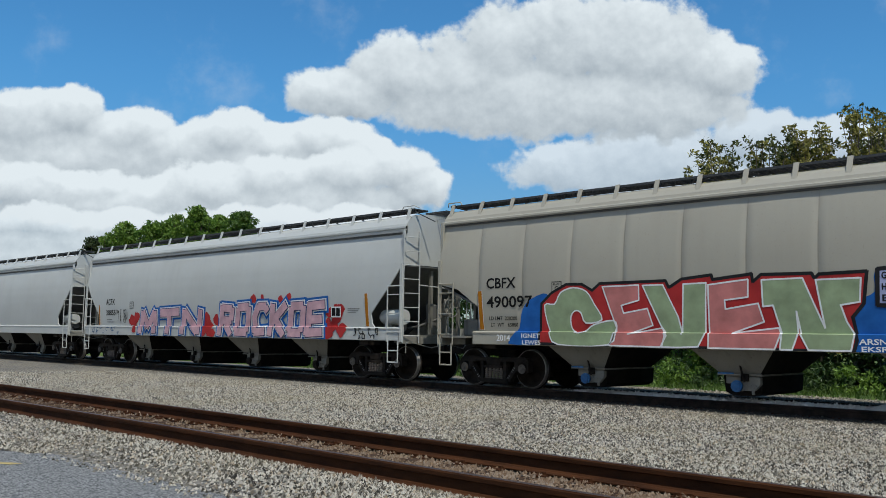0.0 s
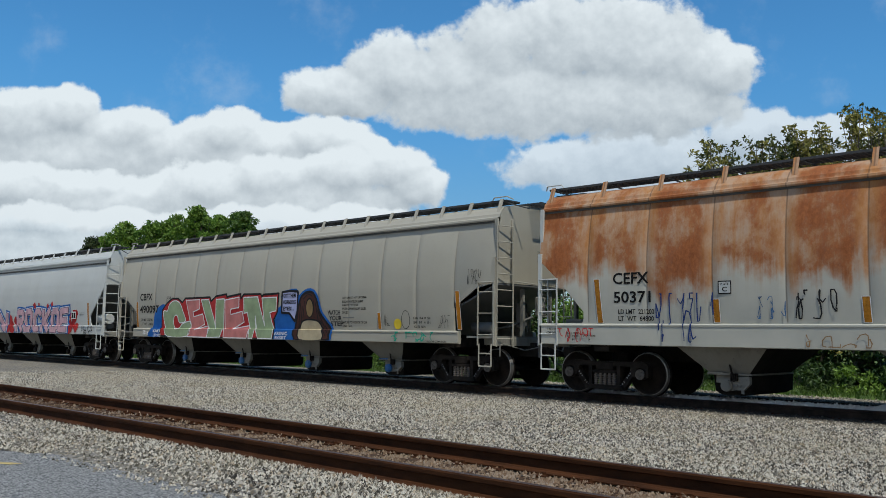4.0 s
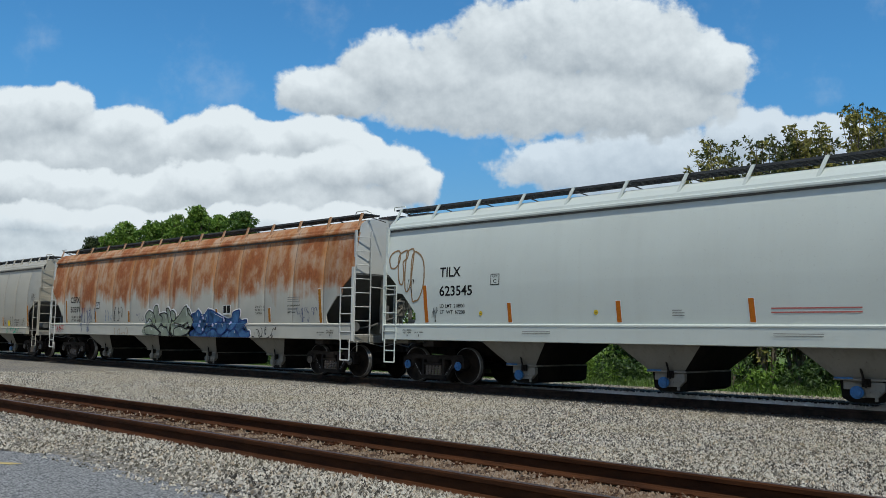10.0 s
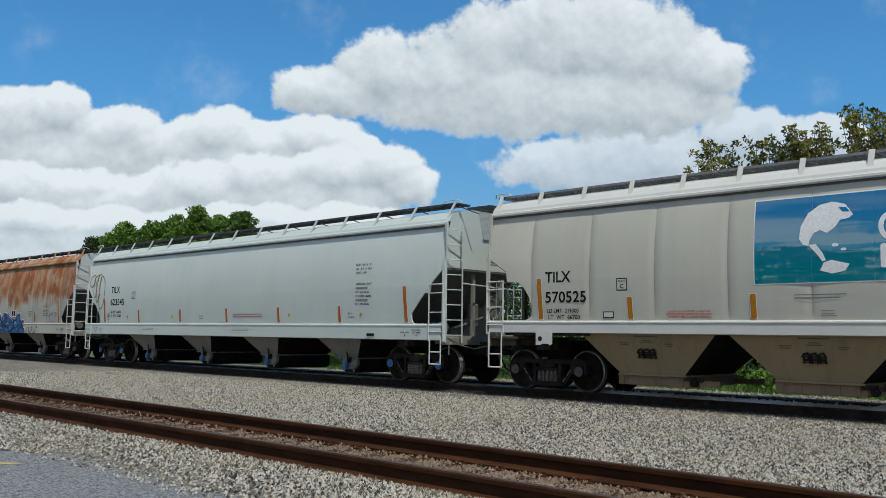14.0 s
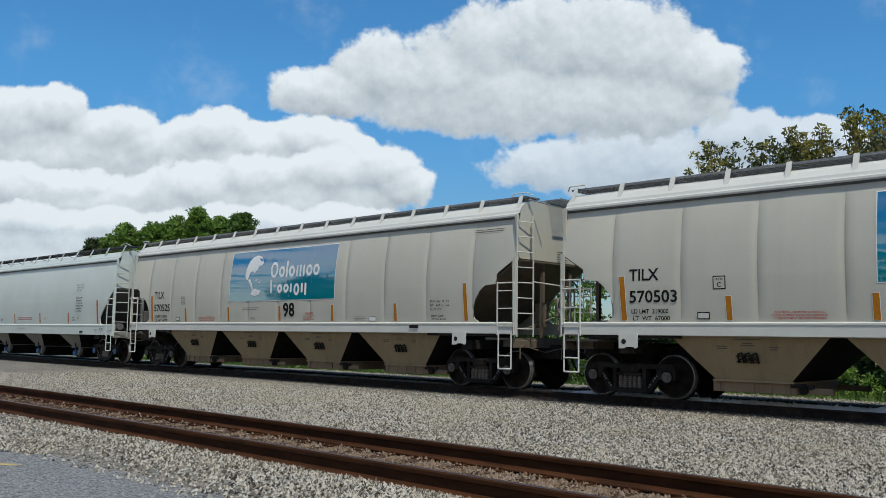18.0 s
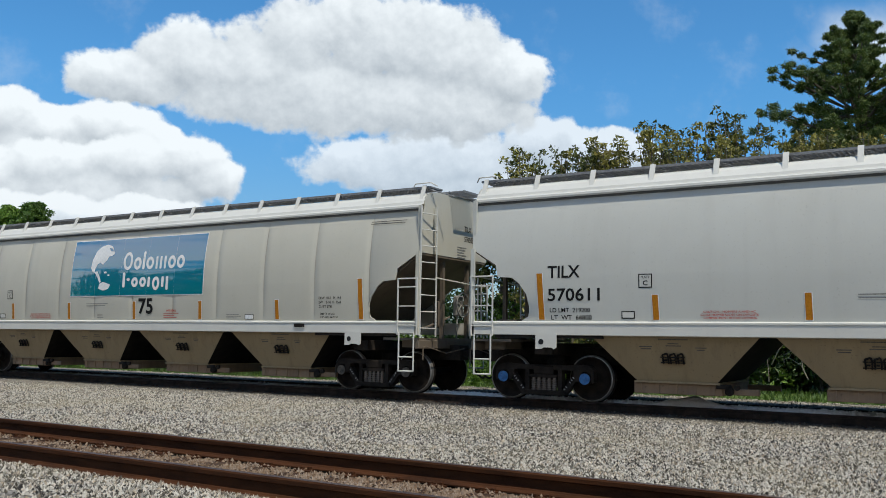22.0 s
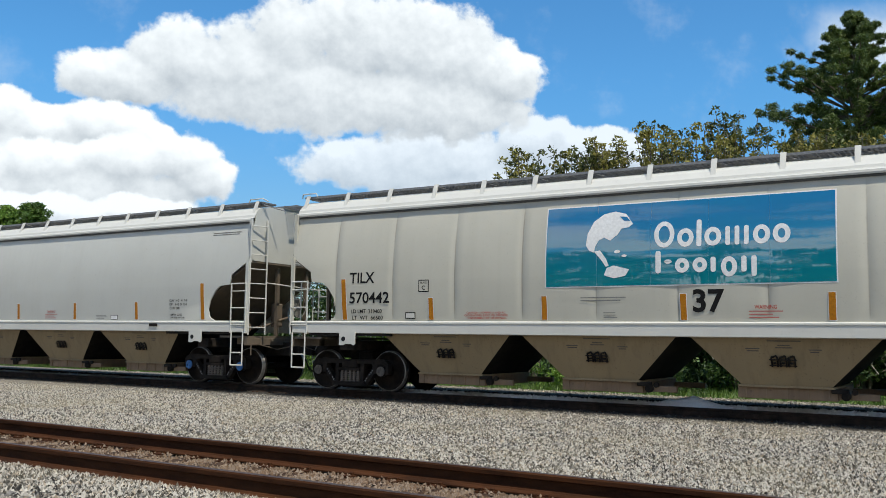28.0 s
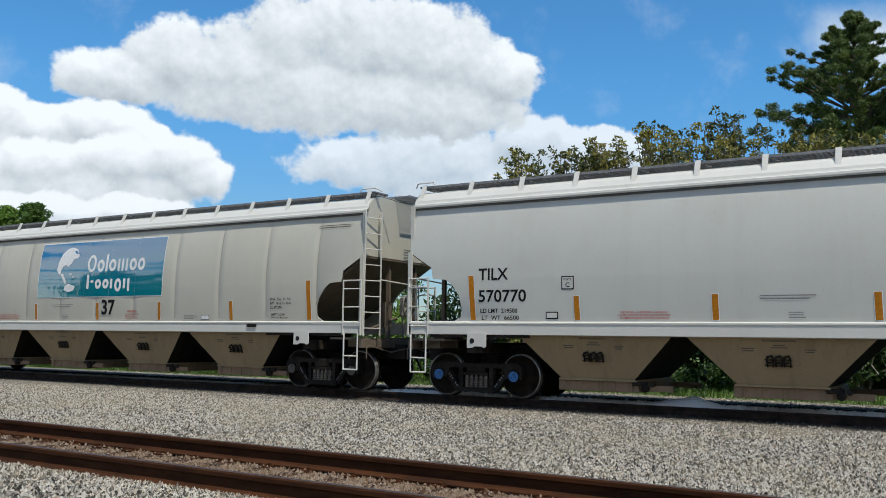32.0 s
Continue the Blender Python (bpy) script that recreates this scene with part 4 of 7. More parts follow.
def truck_meshes(cap):
    if cap in TRUCK:
        return TRUCK[cap]
    # wheelset turned about its axle (local y)
    bm = fresh()
    prof = [(0.10, 0.735), (0.10, 0.80), (0.16, 0.79), (0.24, 0.745), (0.36, 0.745), (0.385, 0.80), (0.428, 0.803), (0.448, 0.80), (0.457, 0.79), (0.460, 0.705), (0.487, 0.685), (0.487, 0.668), (0.44, 0.66), (0.38, 0.67), (0.24, 0.69), (0.10, 0.68)]
    seg = 36
    for s in (-1, 1):
        rings = [[bm.verts.new((r * math.cos(a), s * y, r * math.sin(a))) for r, y in prof] for a in [2 * math.pi * k / seg for k in range(seg)]]
        for k in range(seg):
            a, b = rings[k], rings[(k + 1) % seg]
            for i in range(len(prof) - 1):
                f = bm.faces.new((a[i], a[i + 1], b[i + 1], b[i]))
                f.smooth = True
                f.material_index = 1 if i in (6, 7, 8) else 0
    tube(bm, (0, -1.0, 0), (0, 1.0, 0), 0.085, 12)
    for s in (-1, 1):
        tube(bm, (0, s * 0.99, 0), (0, s * 1.13, 0), 0.115, 16, 0)
        tube(bm, (0, s * 1.13, 0), (0, s * 1.15, 0), 0.108, 18, 2)
        for k in range(3):
            a = 2 * math.pi * k / 3
            tube(bm, (0.055 * math.cos(a), s * 1.15, 0.055 * math.sin(a)), (0.055 * math.cos(a), s * 1.172, 0.055 * math.sin(a)), 0.02, 6, 2)
    bmesh.ops.recalc_face_normals(bm, faces=bm.faces)
    wheelset = mesh_of(bm, "wheelset", [M["wheel"], M["tread"], M[cap]])
    # cast side frame: an arched top member, a bellied bottom member and two columns
    bm = fresh()
    prism(bm, [(-1.05, 0.06), (-1.07, 0.16), (-1.0, 0.24), (-0.80, 0.27), (-0.45, 0.25), (0.45, 0.25), (0.80, 0.27), (1.0, 0.24), (1.07, 0.16), (1.05, 0.06), (0.92, 0.13), (0.6, 0.155), (-0.6, 0.155), (-0.92, 0.13)], -0.075, 0.075, "y")
    for s in (-1, 1):
        prism(bm, [(s * 0.84, 0.15), (s * 0.70, 0.15), (s * 0.40, -0.24), (s * 0.34, -0.34), (s * 0.46, -0.34), (s * 0.52, -0.28)], -0.07, 0.07, "y")
        prism(bm, [(s * 0.40, 0.17), (s * 0.31, 0.17), (s * 0.31, -0.28), (s * 0.40, -0.26)], -0.08, 0.08, "y")
        prism(bm, [(s * 1.07, 0.16), (s * 1.07, -0.06), (s * 1.01, -0.07), (s * 1.01, 0.14)], -0.09, 0.09, "y")
        prism(bm, [(s * 0.78, 0.16), (s * 0.77, -0.06), (s * 0.70, -0.05), (s * 0.64, 0.15)], -0.09, 0.09, "y")
    prism(bm, [(-0.48, -0.34), (0.48, -0.34), (0.44, -0.25), (-0.44, -0.25)], -0.11, 0.11, "y")
    prism(bm, [(-0.31, 0.06), (0.31, 0.06), (0.27, 0.0), (-0.27, 0.0)], -0.10, 0.10, "y")
    frame_me = mesh_of(bm, "side_frame", M["truck"])
    bm = fresh()
    prof = [(0.034, -0.22)] + [(r, -0.215 + k * 0.045 + d) for k in range(5) for r, d in ((0.034, 0.0), (0.054, 0.006), (0.054, 0.024), (0.034, 0.030))] + [(0.034, 0.03)]
    rings = [[bm.verts.new((r * math.cos(a), r * math.sin(a), z)) for r, z in prof] for a in [2 * math.pi * k / 10 for k in range(10)]]
    for k in range(10):
        for i in range(len(prof) - 1):
            bm.faces.new((rings[k][i], rings[(k + 1) % 10][i], rings[(k + 1) % 10][i + 1], rings[k][i + 1]))
    spring = mesh_of(bm, "spring", M["spring"])
    bm = fresh()
    box(bm, -0.22, 0.22, -1.12, 1.12, 0.06, 0.24, 0, 0.02)
    box(bm, -0.2, 0.2, -0.5, 0.5, 0.2, 0.42, 0, 0.02)
    for s in (-1, 1):
        box(bm, s * 0.40 - 0.05, s * 0.40 + 0.05, -0.8, 0.8, -0.12, -0.02)
    bolster = mesh_of(bm, "truck", M["truck"])
    TRUCK[cap] = wheelset, frame_me, spring, bolster
    return TRUCK[cap]


AXLES = []


def build_truck(car, x, cap, letter_mat):
    wheelset, frame_me, spring, bolster = truck_meshes(cap)
    truck = part("truck", bolster, None, car, "", pose(x, 0, 0.457))
    for s in (-1, 1):
        part("side_frame", frame_me, None, truck, "", pose(0, s * 1.03, 0))
        for k in (-2, -1, 0, 1, 2):
            part("spring", spring, None, truck, "", pose(k * 0.112, s * 1.07, -0.03))
    for s in (-1, 1):
        bm = fresh()
        for k in range(9):
            if k != 4:
                c = Vector((s * (0.68 - k * 0.038), 0, 0.06 - k * 0.046))
                d, n = Vector((-s * 0.006, 0, -0.0075)), Vector((0.015, 0, -s * 0.012))
                bm.faces.new([bm.verts.new(c + v + Vector((0, -1.106, 0))) for v in (d + n, d - n, -d - n, n - d)])
        part("lettering", bm, M["galv"], truck)
    for a in (-0.889, 0.889):
        AXLES.append((part("wheelset", wheelset, None, truck, "", pose(a, 0, 0)), a))


def side_patch(car, name, outline, spec, mat, off=0.004, label=""):
    """A flat painted shape on the near side sheet: outline in car x, z."""
    bm = fresh()
    zmin, zmax = min(p[1] for p in outline), max(p[1] for p in outline)
    vs = [bm.verts.new((a, 0, max(b, spec["sill"][0] + 0.01))) for a, b in outline]
    bm.faces.new(vs).normal_update()
    bmesh.ops.triangulate(bm, faces=bm.faces)
    for z in np.arange(math.ceil(zmin / 0.15) * 0.15, zmax, 0.15):
        bmesh.ops.bisect_plane(bm, geom=bm.verts[:] + bm.edges[:] + bm.faces[:], plane_co=(0, 0, z), plane_no=(0, 0, 1))
    step_at_sill(bm, spec)
    drape(bm, spec, off)
    for f in bm.faces:
        f.smooth = name == "banner_panel"
    return part(name, bm, mat, car, label)


def step_at_sill(bm, spec):
    for z in (spec["sill"][1] - 0.001, spec["sill"][1] + 0.014):
        bmesh.ops.bisect_plane(bm, geom=bm.verts[:] + bm.edges[:] + bm.faces[:], plane_co=(0, 0, z), plane_no=(0, 0, 1))


def surface_y(z, spec):
    z0, z1 = spec["sill"]
    if z < z1 + 0.005:
        return -1.557
    return -(profile(z, spec["eave"]) + spec["pillow"])


def drape(bm, spec, off):
    for v in bm.verts:
        v.co.y = surface_y(v.co.z, spec) - off
    bmesh.ops.recalc_face_normals(bm, faces=bm.faces)
    for f in bm.faces:
        if f.normal.y > 0:
            f.normal_flip()


def rect(x0, x1, z0, z1):
    return [(x0, z0), (x1, z0), (x1, z1), (x0, z1)]


K = 0.915
STYLE = {
    "seamed": dict(paint="putty", roof="cream", end="putty", slope="slope", sill_paint="cream", ladder="cream", gear="slope", hopper="hopper", gate_paint="gate", grate="grate_mid",
                   hl=9.13, eave=4.03, sill=(1.29, 1.565), sill_in=0.0, seams=10, pillow=0.013, cut=CUT, crown=0.31, gates=True, hoppers=4, span=3.38, hop_shift=0.05, cap="truck", board=4.545, posts=16),
    "narrow": dict(roof="tan", end="tan", slope="slope_dark", ladder="grey", gear="hopper_grey", hopper="hopper_grey", gate_paint="hopper_grey", grate="grate",
                   cut=CUT, crown=0.31, gates=False, hoppers=4, cap="cap_blue", sill_in=0.0),
}
STYLE["smooth"] = dict(STYLE["seamed"], paint="grey", end="grey", gate_paint="hopper_grey", seams=0, pillow=0.004)
STYLE["acf"] = dict(STYLE["narrow"], paint="pale", roof="pale", end="pale", sill_paint="pale", ladder="pale", hl=9.14, eave=3.90, sill=(1.05, 1.40), seams=0, pillow=0.004, ribbed=True, board=4.55, posts=17, cap="truck", cut=CUT_DIAGONAL)
STYLE["bulged"] = dict(STYLE["narrow"], paint="tan", roof="tan", sill_paint="tan", ladder="tan", hl=9.27, eave=3.96, sill=(1.01, 1.32), seams=12, pillow=0.015, board=4.48, posts=20, cap="cap_blue", sill_in=1.15, cut=CUT_SQUARE, low=2.47)
STYLE["rusty"] = dict(STYLE["narrow"], paint="rust", roof="rust", end="pale", sill_paint="rust", ladder="pale", slope="slope_dark", hl=9.85, eave=4.03, sill=(1.05, 1.50), seams=12, pillow=0.015, board=4.58, posts=15, cap="hopper_grey", cut=CUT_TALL, low=2.9)
STYLE["tall"] = dict(STYLE["narrow"], paint="white", roof="white", end="white", sill_paint="white", ladder="white", hl=9.86, eave=3.98, sill=(1.08, 1.49), seams=0, pillow=0.004, board=4.56, posts=15, slant=True, cut=CUT_TALL, low=2.9, grate="grate", slope="slope_dark")

CARS = []


def build_car(style, u, label, cap="cap_grey"):
    spec = dict(STYLE[style])
    car = empty("hopper_car", pose(u * K, TRACK_Y, RAIL_Z), label, "freight car", "hopper cars of the train")
    build_shell(car, spec)
    build_underframe(car, spec)
    build_hoppers(car, spec)
    build_ladders(car, spec)
    build_running_board(car, spec)
    for s in (-1, 1):
        build_truck(car, s * (spec["hl"] - spec.get("truck_in", 1.43)), cap, None)
    CARS.append((car, u * K))
    return car, spec


# ---------------------------------------------------------------- lettering and paintings on the cars
GLYPHS = {}
M["print_grey"] = plain("faded_small_print", (0.20, 0.20, 0.19), 0.6, 0, 0.4, 60)
M["print_red"] = plain("faded_red_print", (0.45, 0.12, 0.10), 0.6, 0, 0.4, 60)


def glyphs(words, fat=0.0):
    """A flat mesh of the words, in the built-in font, scaled into a unit box."""
    if (words, fat) not in GLYPHS:
        cu = bpy.data.curves.new("words", "FONT")
        cu.body, cu.offset, cu.resolution_u = words, fat * 0.7 + 0.006, 3
        ob = new("words", cu)
        dg = bpy.context.evaluated_depsgraph_get()
        me = bpy.data.meshes.new_from_object(ob.evaluated_get(dg))
        bpy.data.objects.remove(ob)
        co = np.empty(len(me.vertices) * 3)
        me.vertices.foreach_get("co", co)
        co = co.reshape(-1, 3)
        lo, hi = co.min(0), co.max(0)
        polys = [tuple(p.vertices) for p in me.polygons]
        GLYPHS[(words, fat)] = ((co[:, :2] - lo[:2]) / (hi[:2] - lo[:2]), polys)
        bpy.data.meshes.remove(me)
    return GLYPHS[(words, fat)]


def words(car, spec, text, x0, x1, z0, z1, mat="ink", fat=0.012, off=0.004, label=""):
    co, polys = glyphs(text, fat)
    pts = [(x0 + a * (x1 - x0), surface_y(z0 + b * (z1 - z0), spec) - off, z0 + b * (z1 - z0)) for a, b in co]
    if z1 - z0 < 0.2:
        return flat_letters(pts, polys, mat, car)
    # large marks: each character lies on its own
    home = list(range(len(pts)))

    def root(k):
        while home[k] != k:
            k = home[k]
        return k
    for p in polys:
        for k in p[1:]:
            home[root(k)] = root(p[0])
    heaps = {}
    for p in polys:
        heaps.setdefault(root(p[0]), []).append(p)
    for some in heaps.values():
        used = sorted({k for p in some for k in p})
        place = {k: n for n, k in enumerate(used)}
        ob = flat_letters([pts[k] for k in used], [tuple(place[k] for k in p) for p in some], mat, car)
    return ob


def flat_letters(pts, polys, mat, car):
    me = bpy.data.meshes.new("lettering")
    me.from_pydata(pts, [], polys)
    me.materials.append(M[mat])
    return part("lettering", me, None, car)


def end_words(car, spec, text, y0, y1, z0, z1, mat="ink"):
    """Lettering on the end wall that faces along the line."""
    co, polys = glyphs(text, 0.012)
    me = bpy.data.meshes.new("lettering")
    me.from_pydata([(spec["hl"] + 0.004, y0 + a * (y1 - y0), z0 + b * (z1 - z0)) for a, b in co], [], polys)
    me.materials.append(M[mat])
    return part("lettering", me, None, car)


def end_marks(car, spec, mark, number):
    end_words(car, spec, mark, 0.42, 0.74, 3.70, 3.83)
    end_words(car, spec, number, 0.42, 0.84, 3.46, 3.59)
    for k in range(5):
        bm = fresh()
        x, z = spec["hl"] + 0.004, 3.30 - 0.06 * k
        bm.faces.new([bm.verts.new(p) for p in ((x, 0.1, z), (x, 0.52 - 0.05 * (k % 3), z), (x, 0.52 - 0.05 * (k % 3), z + 0.025), (x, 0.1, z + 0.025))])
        part("lettering", bm, M["print_grey"], car)


def jack_marks(car, spec):
    z = spec["sill"][0] + 0.17
    for s in (-1, 1):
        x = s * (spec["hl"] - 1.35)
        words(car, spec, "JACK HERE", x - 0.16, x + 0.16, z, z + 0.045, "ink", 0.012)
        x = s * (spec["hl"] - 0.93)
        words(car, spec, "PULL HERE", x - 0.16, x + 0.16, z + 0.06, z + 0.105, "ink", 0.012)
        words(car, spec, "LIFT HERE", x - 0.14, x + 0.14, z, z + 0.045, "ink", 0.012)
        for q in (-1.35, -0.93):
            c = s * (spec["hl"] + q)
            side_patch(car, "mark", [(c - 0.02, z - 0.05), (c, z - 0.085), (c + 0.02, z - 0.05), (c + 0.007, z - 0.05), (c + 0.007, z - 0.02), (c - 0.007, z - 0.02), (c - 0.007, z - 0.05)], spec, M["ink"])


def bar(car, spec, x0, x1, z0, z1, mat="ink", off=0.004):
    return side_patch(car, "lettering", rect(x0, x1, z0, z1), spec, M[mat], off)


def bars(car, spec, x0, x1, z0, z1, lines, mat="ink", seed=1):
    """Lines of small print as plain bars."""
    rnd = random.Random(seed)
    h = (z1 - z0) / lines
    for k in range(lines):
        e = x1 - (x1 - x0) * rnd.choice((0, 0, 0.12, 0.3))
        bar(car, spec, x0, e, z1 - h * k - h * 0.34, z1 - h * k, "print_red" if mat == "ink_red" else "print_grey")


def stripe(car, spec, x, z0, z1, lean=0.0, w=0.11, mat="orange"):
    pale = side_patch(car, "reflector", [(x + lean - 0.012, z0 - 0.01), (x + w + lean + 0.012, z0 - 0.01), (x + w + 0.012, z1 + 0.01), (x - 0.012, z1 + 0.01)], spec, M["ink_white"], 0.003)
    side_patch(pale, "reflector", [(x + lean, z0), (x + w + lean, z0), (x + w, z1), (x, z1)], spec, M[mat], 0.006, "amber reflector")


def plate_box(car, spec, x0, x1, z0, z1):
    b = side_patch(car, "plate_mark", rect(x0, x1, z0, z1), spec, M["ink"], 0.003)
    side_patch(b, "plate_mark", rect(x0 + 0.02, x1 - 0.02, z0 + 0.02, z1 - 0.02), spec, M[spec["paint"]] if spec["paint"] != "rust" else M["pale"], 0.006)
    words(b, spec, "PLATE", x0 + 0.05, x1 - 0.05, z1 - 0.085, z1 - 0.04, "ink", 0.01, 0.009)
    words(b, spec, "C", x0 + 0.085, x1 - 0.085, z0 + 0.045, z0 + 0.135, "ink", 0.015, 0.009)


def disc(car, spec, x, z, r, mat, off=0.005, rz=None, name="mark"):
    rz = rz or r
    return side_patch(car, name, [(x + r * math.cos(a), z + rz * math.sin(a)) for a in np.linspace(0, 2 * math.pi, 18)[:-1]], spec, M[mat], off)


def ring(car, spec, x, z, rx, rz, w, mat, off=0.005, name="tag"):
    n = 22
    bm = fresh()
    for k in range(n):
        a, b = 2 * math.pi * k / n, 2 * math.pi * (k + 1) / n
        bm.faces.new([bm.verts.new(p) for p in ((x + rx * math.cos(a), 0, z + rz * math.sin(a)), (x + rx * math.cos(b), 0, z + rz * math.sin(b)), (x + (rx - w) * math.cos(b), 0, z + (rz - w) * math.sin(b)), (x + (rx - w) * math.cos(a), 0, z + (rz - w) * math.sin(a)))])
    drape(bm, spec, off)
    return part(name, bm, M[mat], car)


def strokes_mesh(strokes, grow, spec, off, rise=0.0004):
    """Thick straight strokes (a, b, width); grow widens them all round for an outline."""
    bm = fresh()
    for k, (a, b, w) in enumerate(strokes):
        a, b = Vector(a), Vector(b)
        d = (b - a).normalized()
        n = Vector((-d.y, d.x))
        w = w / 2 + grow
        a, b = a - d * (grow + 0.001 * (k % 7)), b + d * (grow + 0.001 * (k % 7))
        m = max(1, int(abs(b.y - a.y) / 0.2))
        for q in range(m):
            p, r = a.lerp(b, q / m), a.lerp(b, (q + 1) / m)
            f = [bm.verts.new((v.x, k * rise, v.y)) for v in (p - n * w, r - n * w, r + n * w, p + n * w)]
            bm.faces.new(f)
    step_at_sill(bm, spec)
    z0 = spec["sill"][0] + 0.01
    for v in bm.verts:
        v.co.z = max(v.co.z, z0)
        v.co.y = surface_y(v.co.z, spec) - off - v.co.y
    bm.normal_update()
    for f in bm.faces:
        if f.normal.y > 0:
            f.normal_flip()
    return bm


LETTERS = {
    "C": [((0.92, 0.74), (0.78, 0.88)), ((0.80, 0.90), (0.36, 0.90)), ((0.38, 0.92), (0.16, 0.55)), ((0.15, 0.62), (0.34, 0.12)), ((0.30, 0.13), (0.90, 0.16))],
    "E": [((0.2, 0.05), (0.2, 0.95)), ((0.15, 0.88), (0.95, 0.92)), ((0.2, 0.5), (0.85, 0.52)), ((0.15, 0.13), (0.98, 0.16))],
    "V": [((0.10, 0.97), (0.50, 0.08)), ((0.88, 0.97), (0.52, 0.08))],
    "N": [((0.16, 0.03), (0.16, 0.97)), ((0.18, 0.93), (0.80, 0.08)), ((0.82, 0.03), (0.84, 0.97))],
    "M": [((0.14, 0.03), (0.2, 0.95)), ((0.2, 0.92), (0.5, 0.3)), ((0.5, 0.3), (0.8, 0.92)), ((0.8, 0.95), (0.88, 0.03))],
    "T": [((0.05, 0.86), (0.95, 0.90)), ((0.5, 0.9), (0.5, 0.03))],
    "R": [((0.18, 0.03), (0.18, 0.95)), ((0.18, 0.88), (0.78, 0.84)), ((0.8, 0.88), (0.76, 0.5)), ((0.2, 0.5), (0.78, 0.48)), ((0.4, 0.5), (0.88, 0.03))],
    "O": [((0.18, 0.18), (0.2, 0.85)), ((0.18, 0.88), (0.8, 0.9)), ((0.82, 0.9), (0.82, 0.15)), ((0.15, 0.13), (0.84, 0.12))],
    "K": [((0.18, 0.03), (0.18, 0.97)), ((0.22, 0.45), (0.85, 0.95)), ((0.35, 0.52), (0.88, 0.03))],
}


def letter(ch, x0, x1, z0, z1, w, lean=0.0):
    return [((x0 + a[0] * (x1 - x0) + lean * a[1], z0 + a[1] * (z1 - z0)), (x0 + b[0] * (x1 - x0) + lean * b[1], z0 + b[1] * (z1 - z0)), w) for a, b in LETTERS[ch]]


def layers(car, spec, strokes, list_of):
    base = None
    for k, (grow, mat) in enumerate(list_of):
        ob = part("painted_lettering" if k else "painted_outline", strokes_mesh(strokes, grow, spec, 0.008 + 0.012 * k), M[mat], base or car)
        base = base or ob
    return base


def bent(pts, n=4, ease=0.5):
    """A closed smooth line through the given corners."""
    p = [Vector(q) for q in pts]
    out = []
    for k in range(len(p)):
        a, b, c, d = p[k - 1], p[k], p[(k + 1) % len(p)], p[(k + 2) % len(p)]
        for q in range(n):
            u = q / n
            m0, m1 = (c - a) * ease, (d - b) * ease
            v = b * (2 * u ** 3 - 3 * u * u + 1) + m0 * (u ** 3 - 2 * u * u + u) + c * (3 * u * u - 2 * u ** 3) + m1 * (u ** 3 - u * u)
            out.append((v.x, v.y))
    return out


def brushed(parent, name, pts, spec, mat, w, off):
    """A line sprayed along a closed outline."""
    st = [(a, b, w) for a, b in zip(pts, pts[1:] + pts[:1]) if abs(a[0] - b[0]) + abs(a[1] - b[1]) > 0.004]
    bm = strokes_mesh(st, w * 0.22, spec, off, 0.0)
    for k, f in enumerate(bm.faces):
        for v in f.verts:
            v.co.y -= 0.0003 * (k % 3)
    return part(name, bm, M[mat], parent)


def piece(car, spec, shapes, fill, line, halo, w=0.027):
    """A wild-style piece: bent shapes that overlap one another, each with its sprayed outline."""
    base = None
    for k, pts in enumerate(shapes):
        ob = brushed(base or car, "painted_outline", bent(pts, 4, 0.28), spec, halo, w * 2.9, 0.003)
        base = base or ob
    for k, pts in enumerate(shapes):
        side_patch(base, "painted_lettering", bent(pts, 4, 0.28), spec, M[fill], 0.006 + 0.003 * k)
        brushed(base, "painted_outline", bent(pts, 4, 0.28), spec, line, w, 0.0075 + 0.003 * k)
        # a short shine along the upper edge
        c = Vector((sum(p[0] for p in pts), sum(p[1] for p in pts))) / len(pts)
        top = max(pts, key=lambda p: p[1])
        a, b = Vector(top).lerp(c, 0.35), Vector(top).lerp(c, 0.8)
        part("painted_shine", strokes_mesh([(tuple(a + Vector((0.03, 0))), tuple(b + Vector((0.05, 0))), w * 0.5)], 0, spec, 0.0078 + 0.003 * k), M[halo], base)
    return base


def scrawl(car, spec, x0, x1, z0, z1, seed, mat="ink", w=0.022, n=16, off=0.006):
    """A quick tag whose letters cannot be read: looped spray strokes, sign by sign."""
    rnd = random.Random(seed)
    st = []
    m = max(3, n // 2)
    for k in range(m):
        a, b = x0 + (x1 - x0) * (k - 0.1) / m, x0 + (x1 - x0) * (k + 1.1) / m
        cx_, cz, ang = rnd.uniform(a, b), rnd.uniform(z0, z1), rnd.uniform(0, 6.283)
        p = (cx_, cz)
        turn = rnd.choice((-1, 1)) * rnd.uniform(0.5, 0.9)
        for q in range(8):
            ang += turn if q != 4 else rnd.uniform(1.5, 3.0)
            r = (min(max(p[0] + (b - a) * 0.38 * math.cos(ang), a), b), min(max(p[1] + (z1 - z0) * 0.36 * math.sin(ang), z0), z1))
            if abs(r[0] - p[0]) + abs(r[1] - p[1]) > 0.01:
                st.append((p, r, w * rnd.uniform(0.7, 1.1)))
                p = r
    part("tag", strokes_mesh(st, 0, spec, off), M[mat], car)


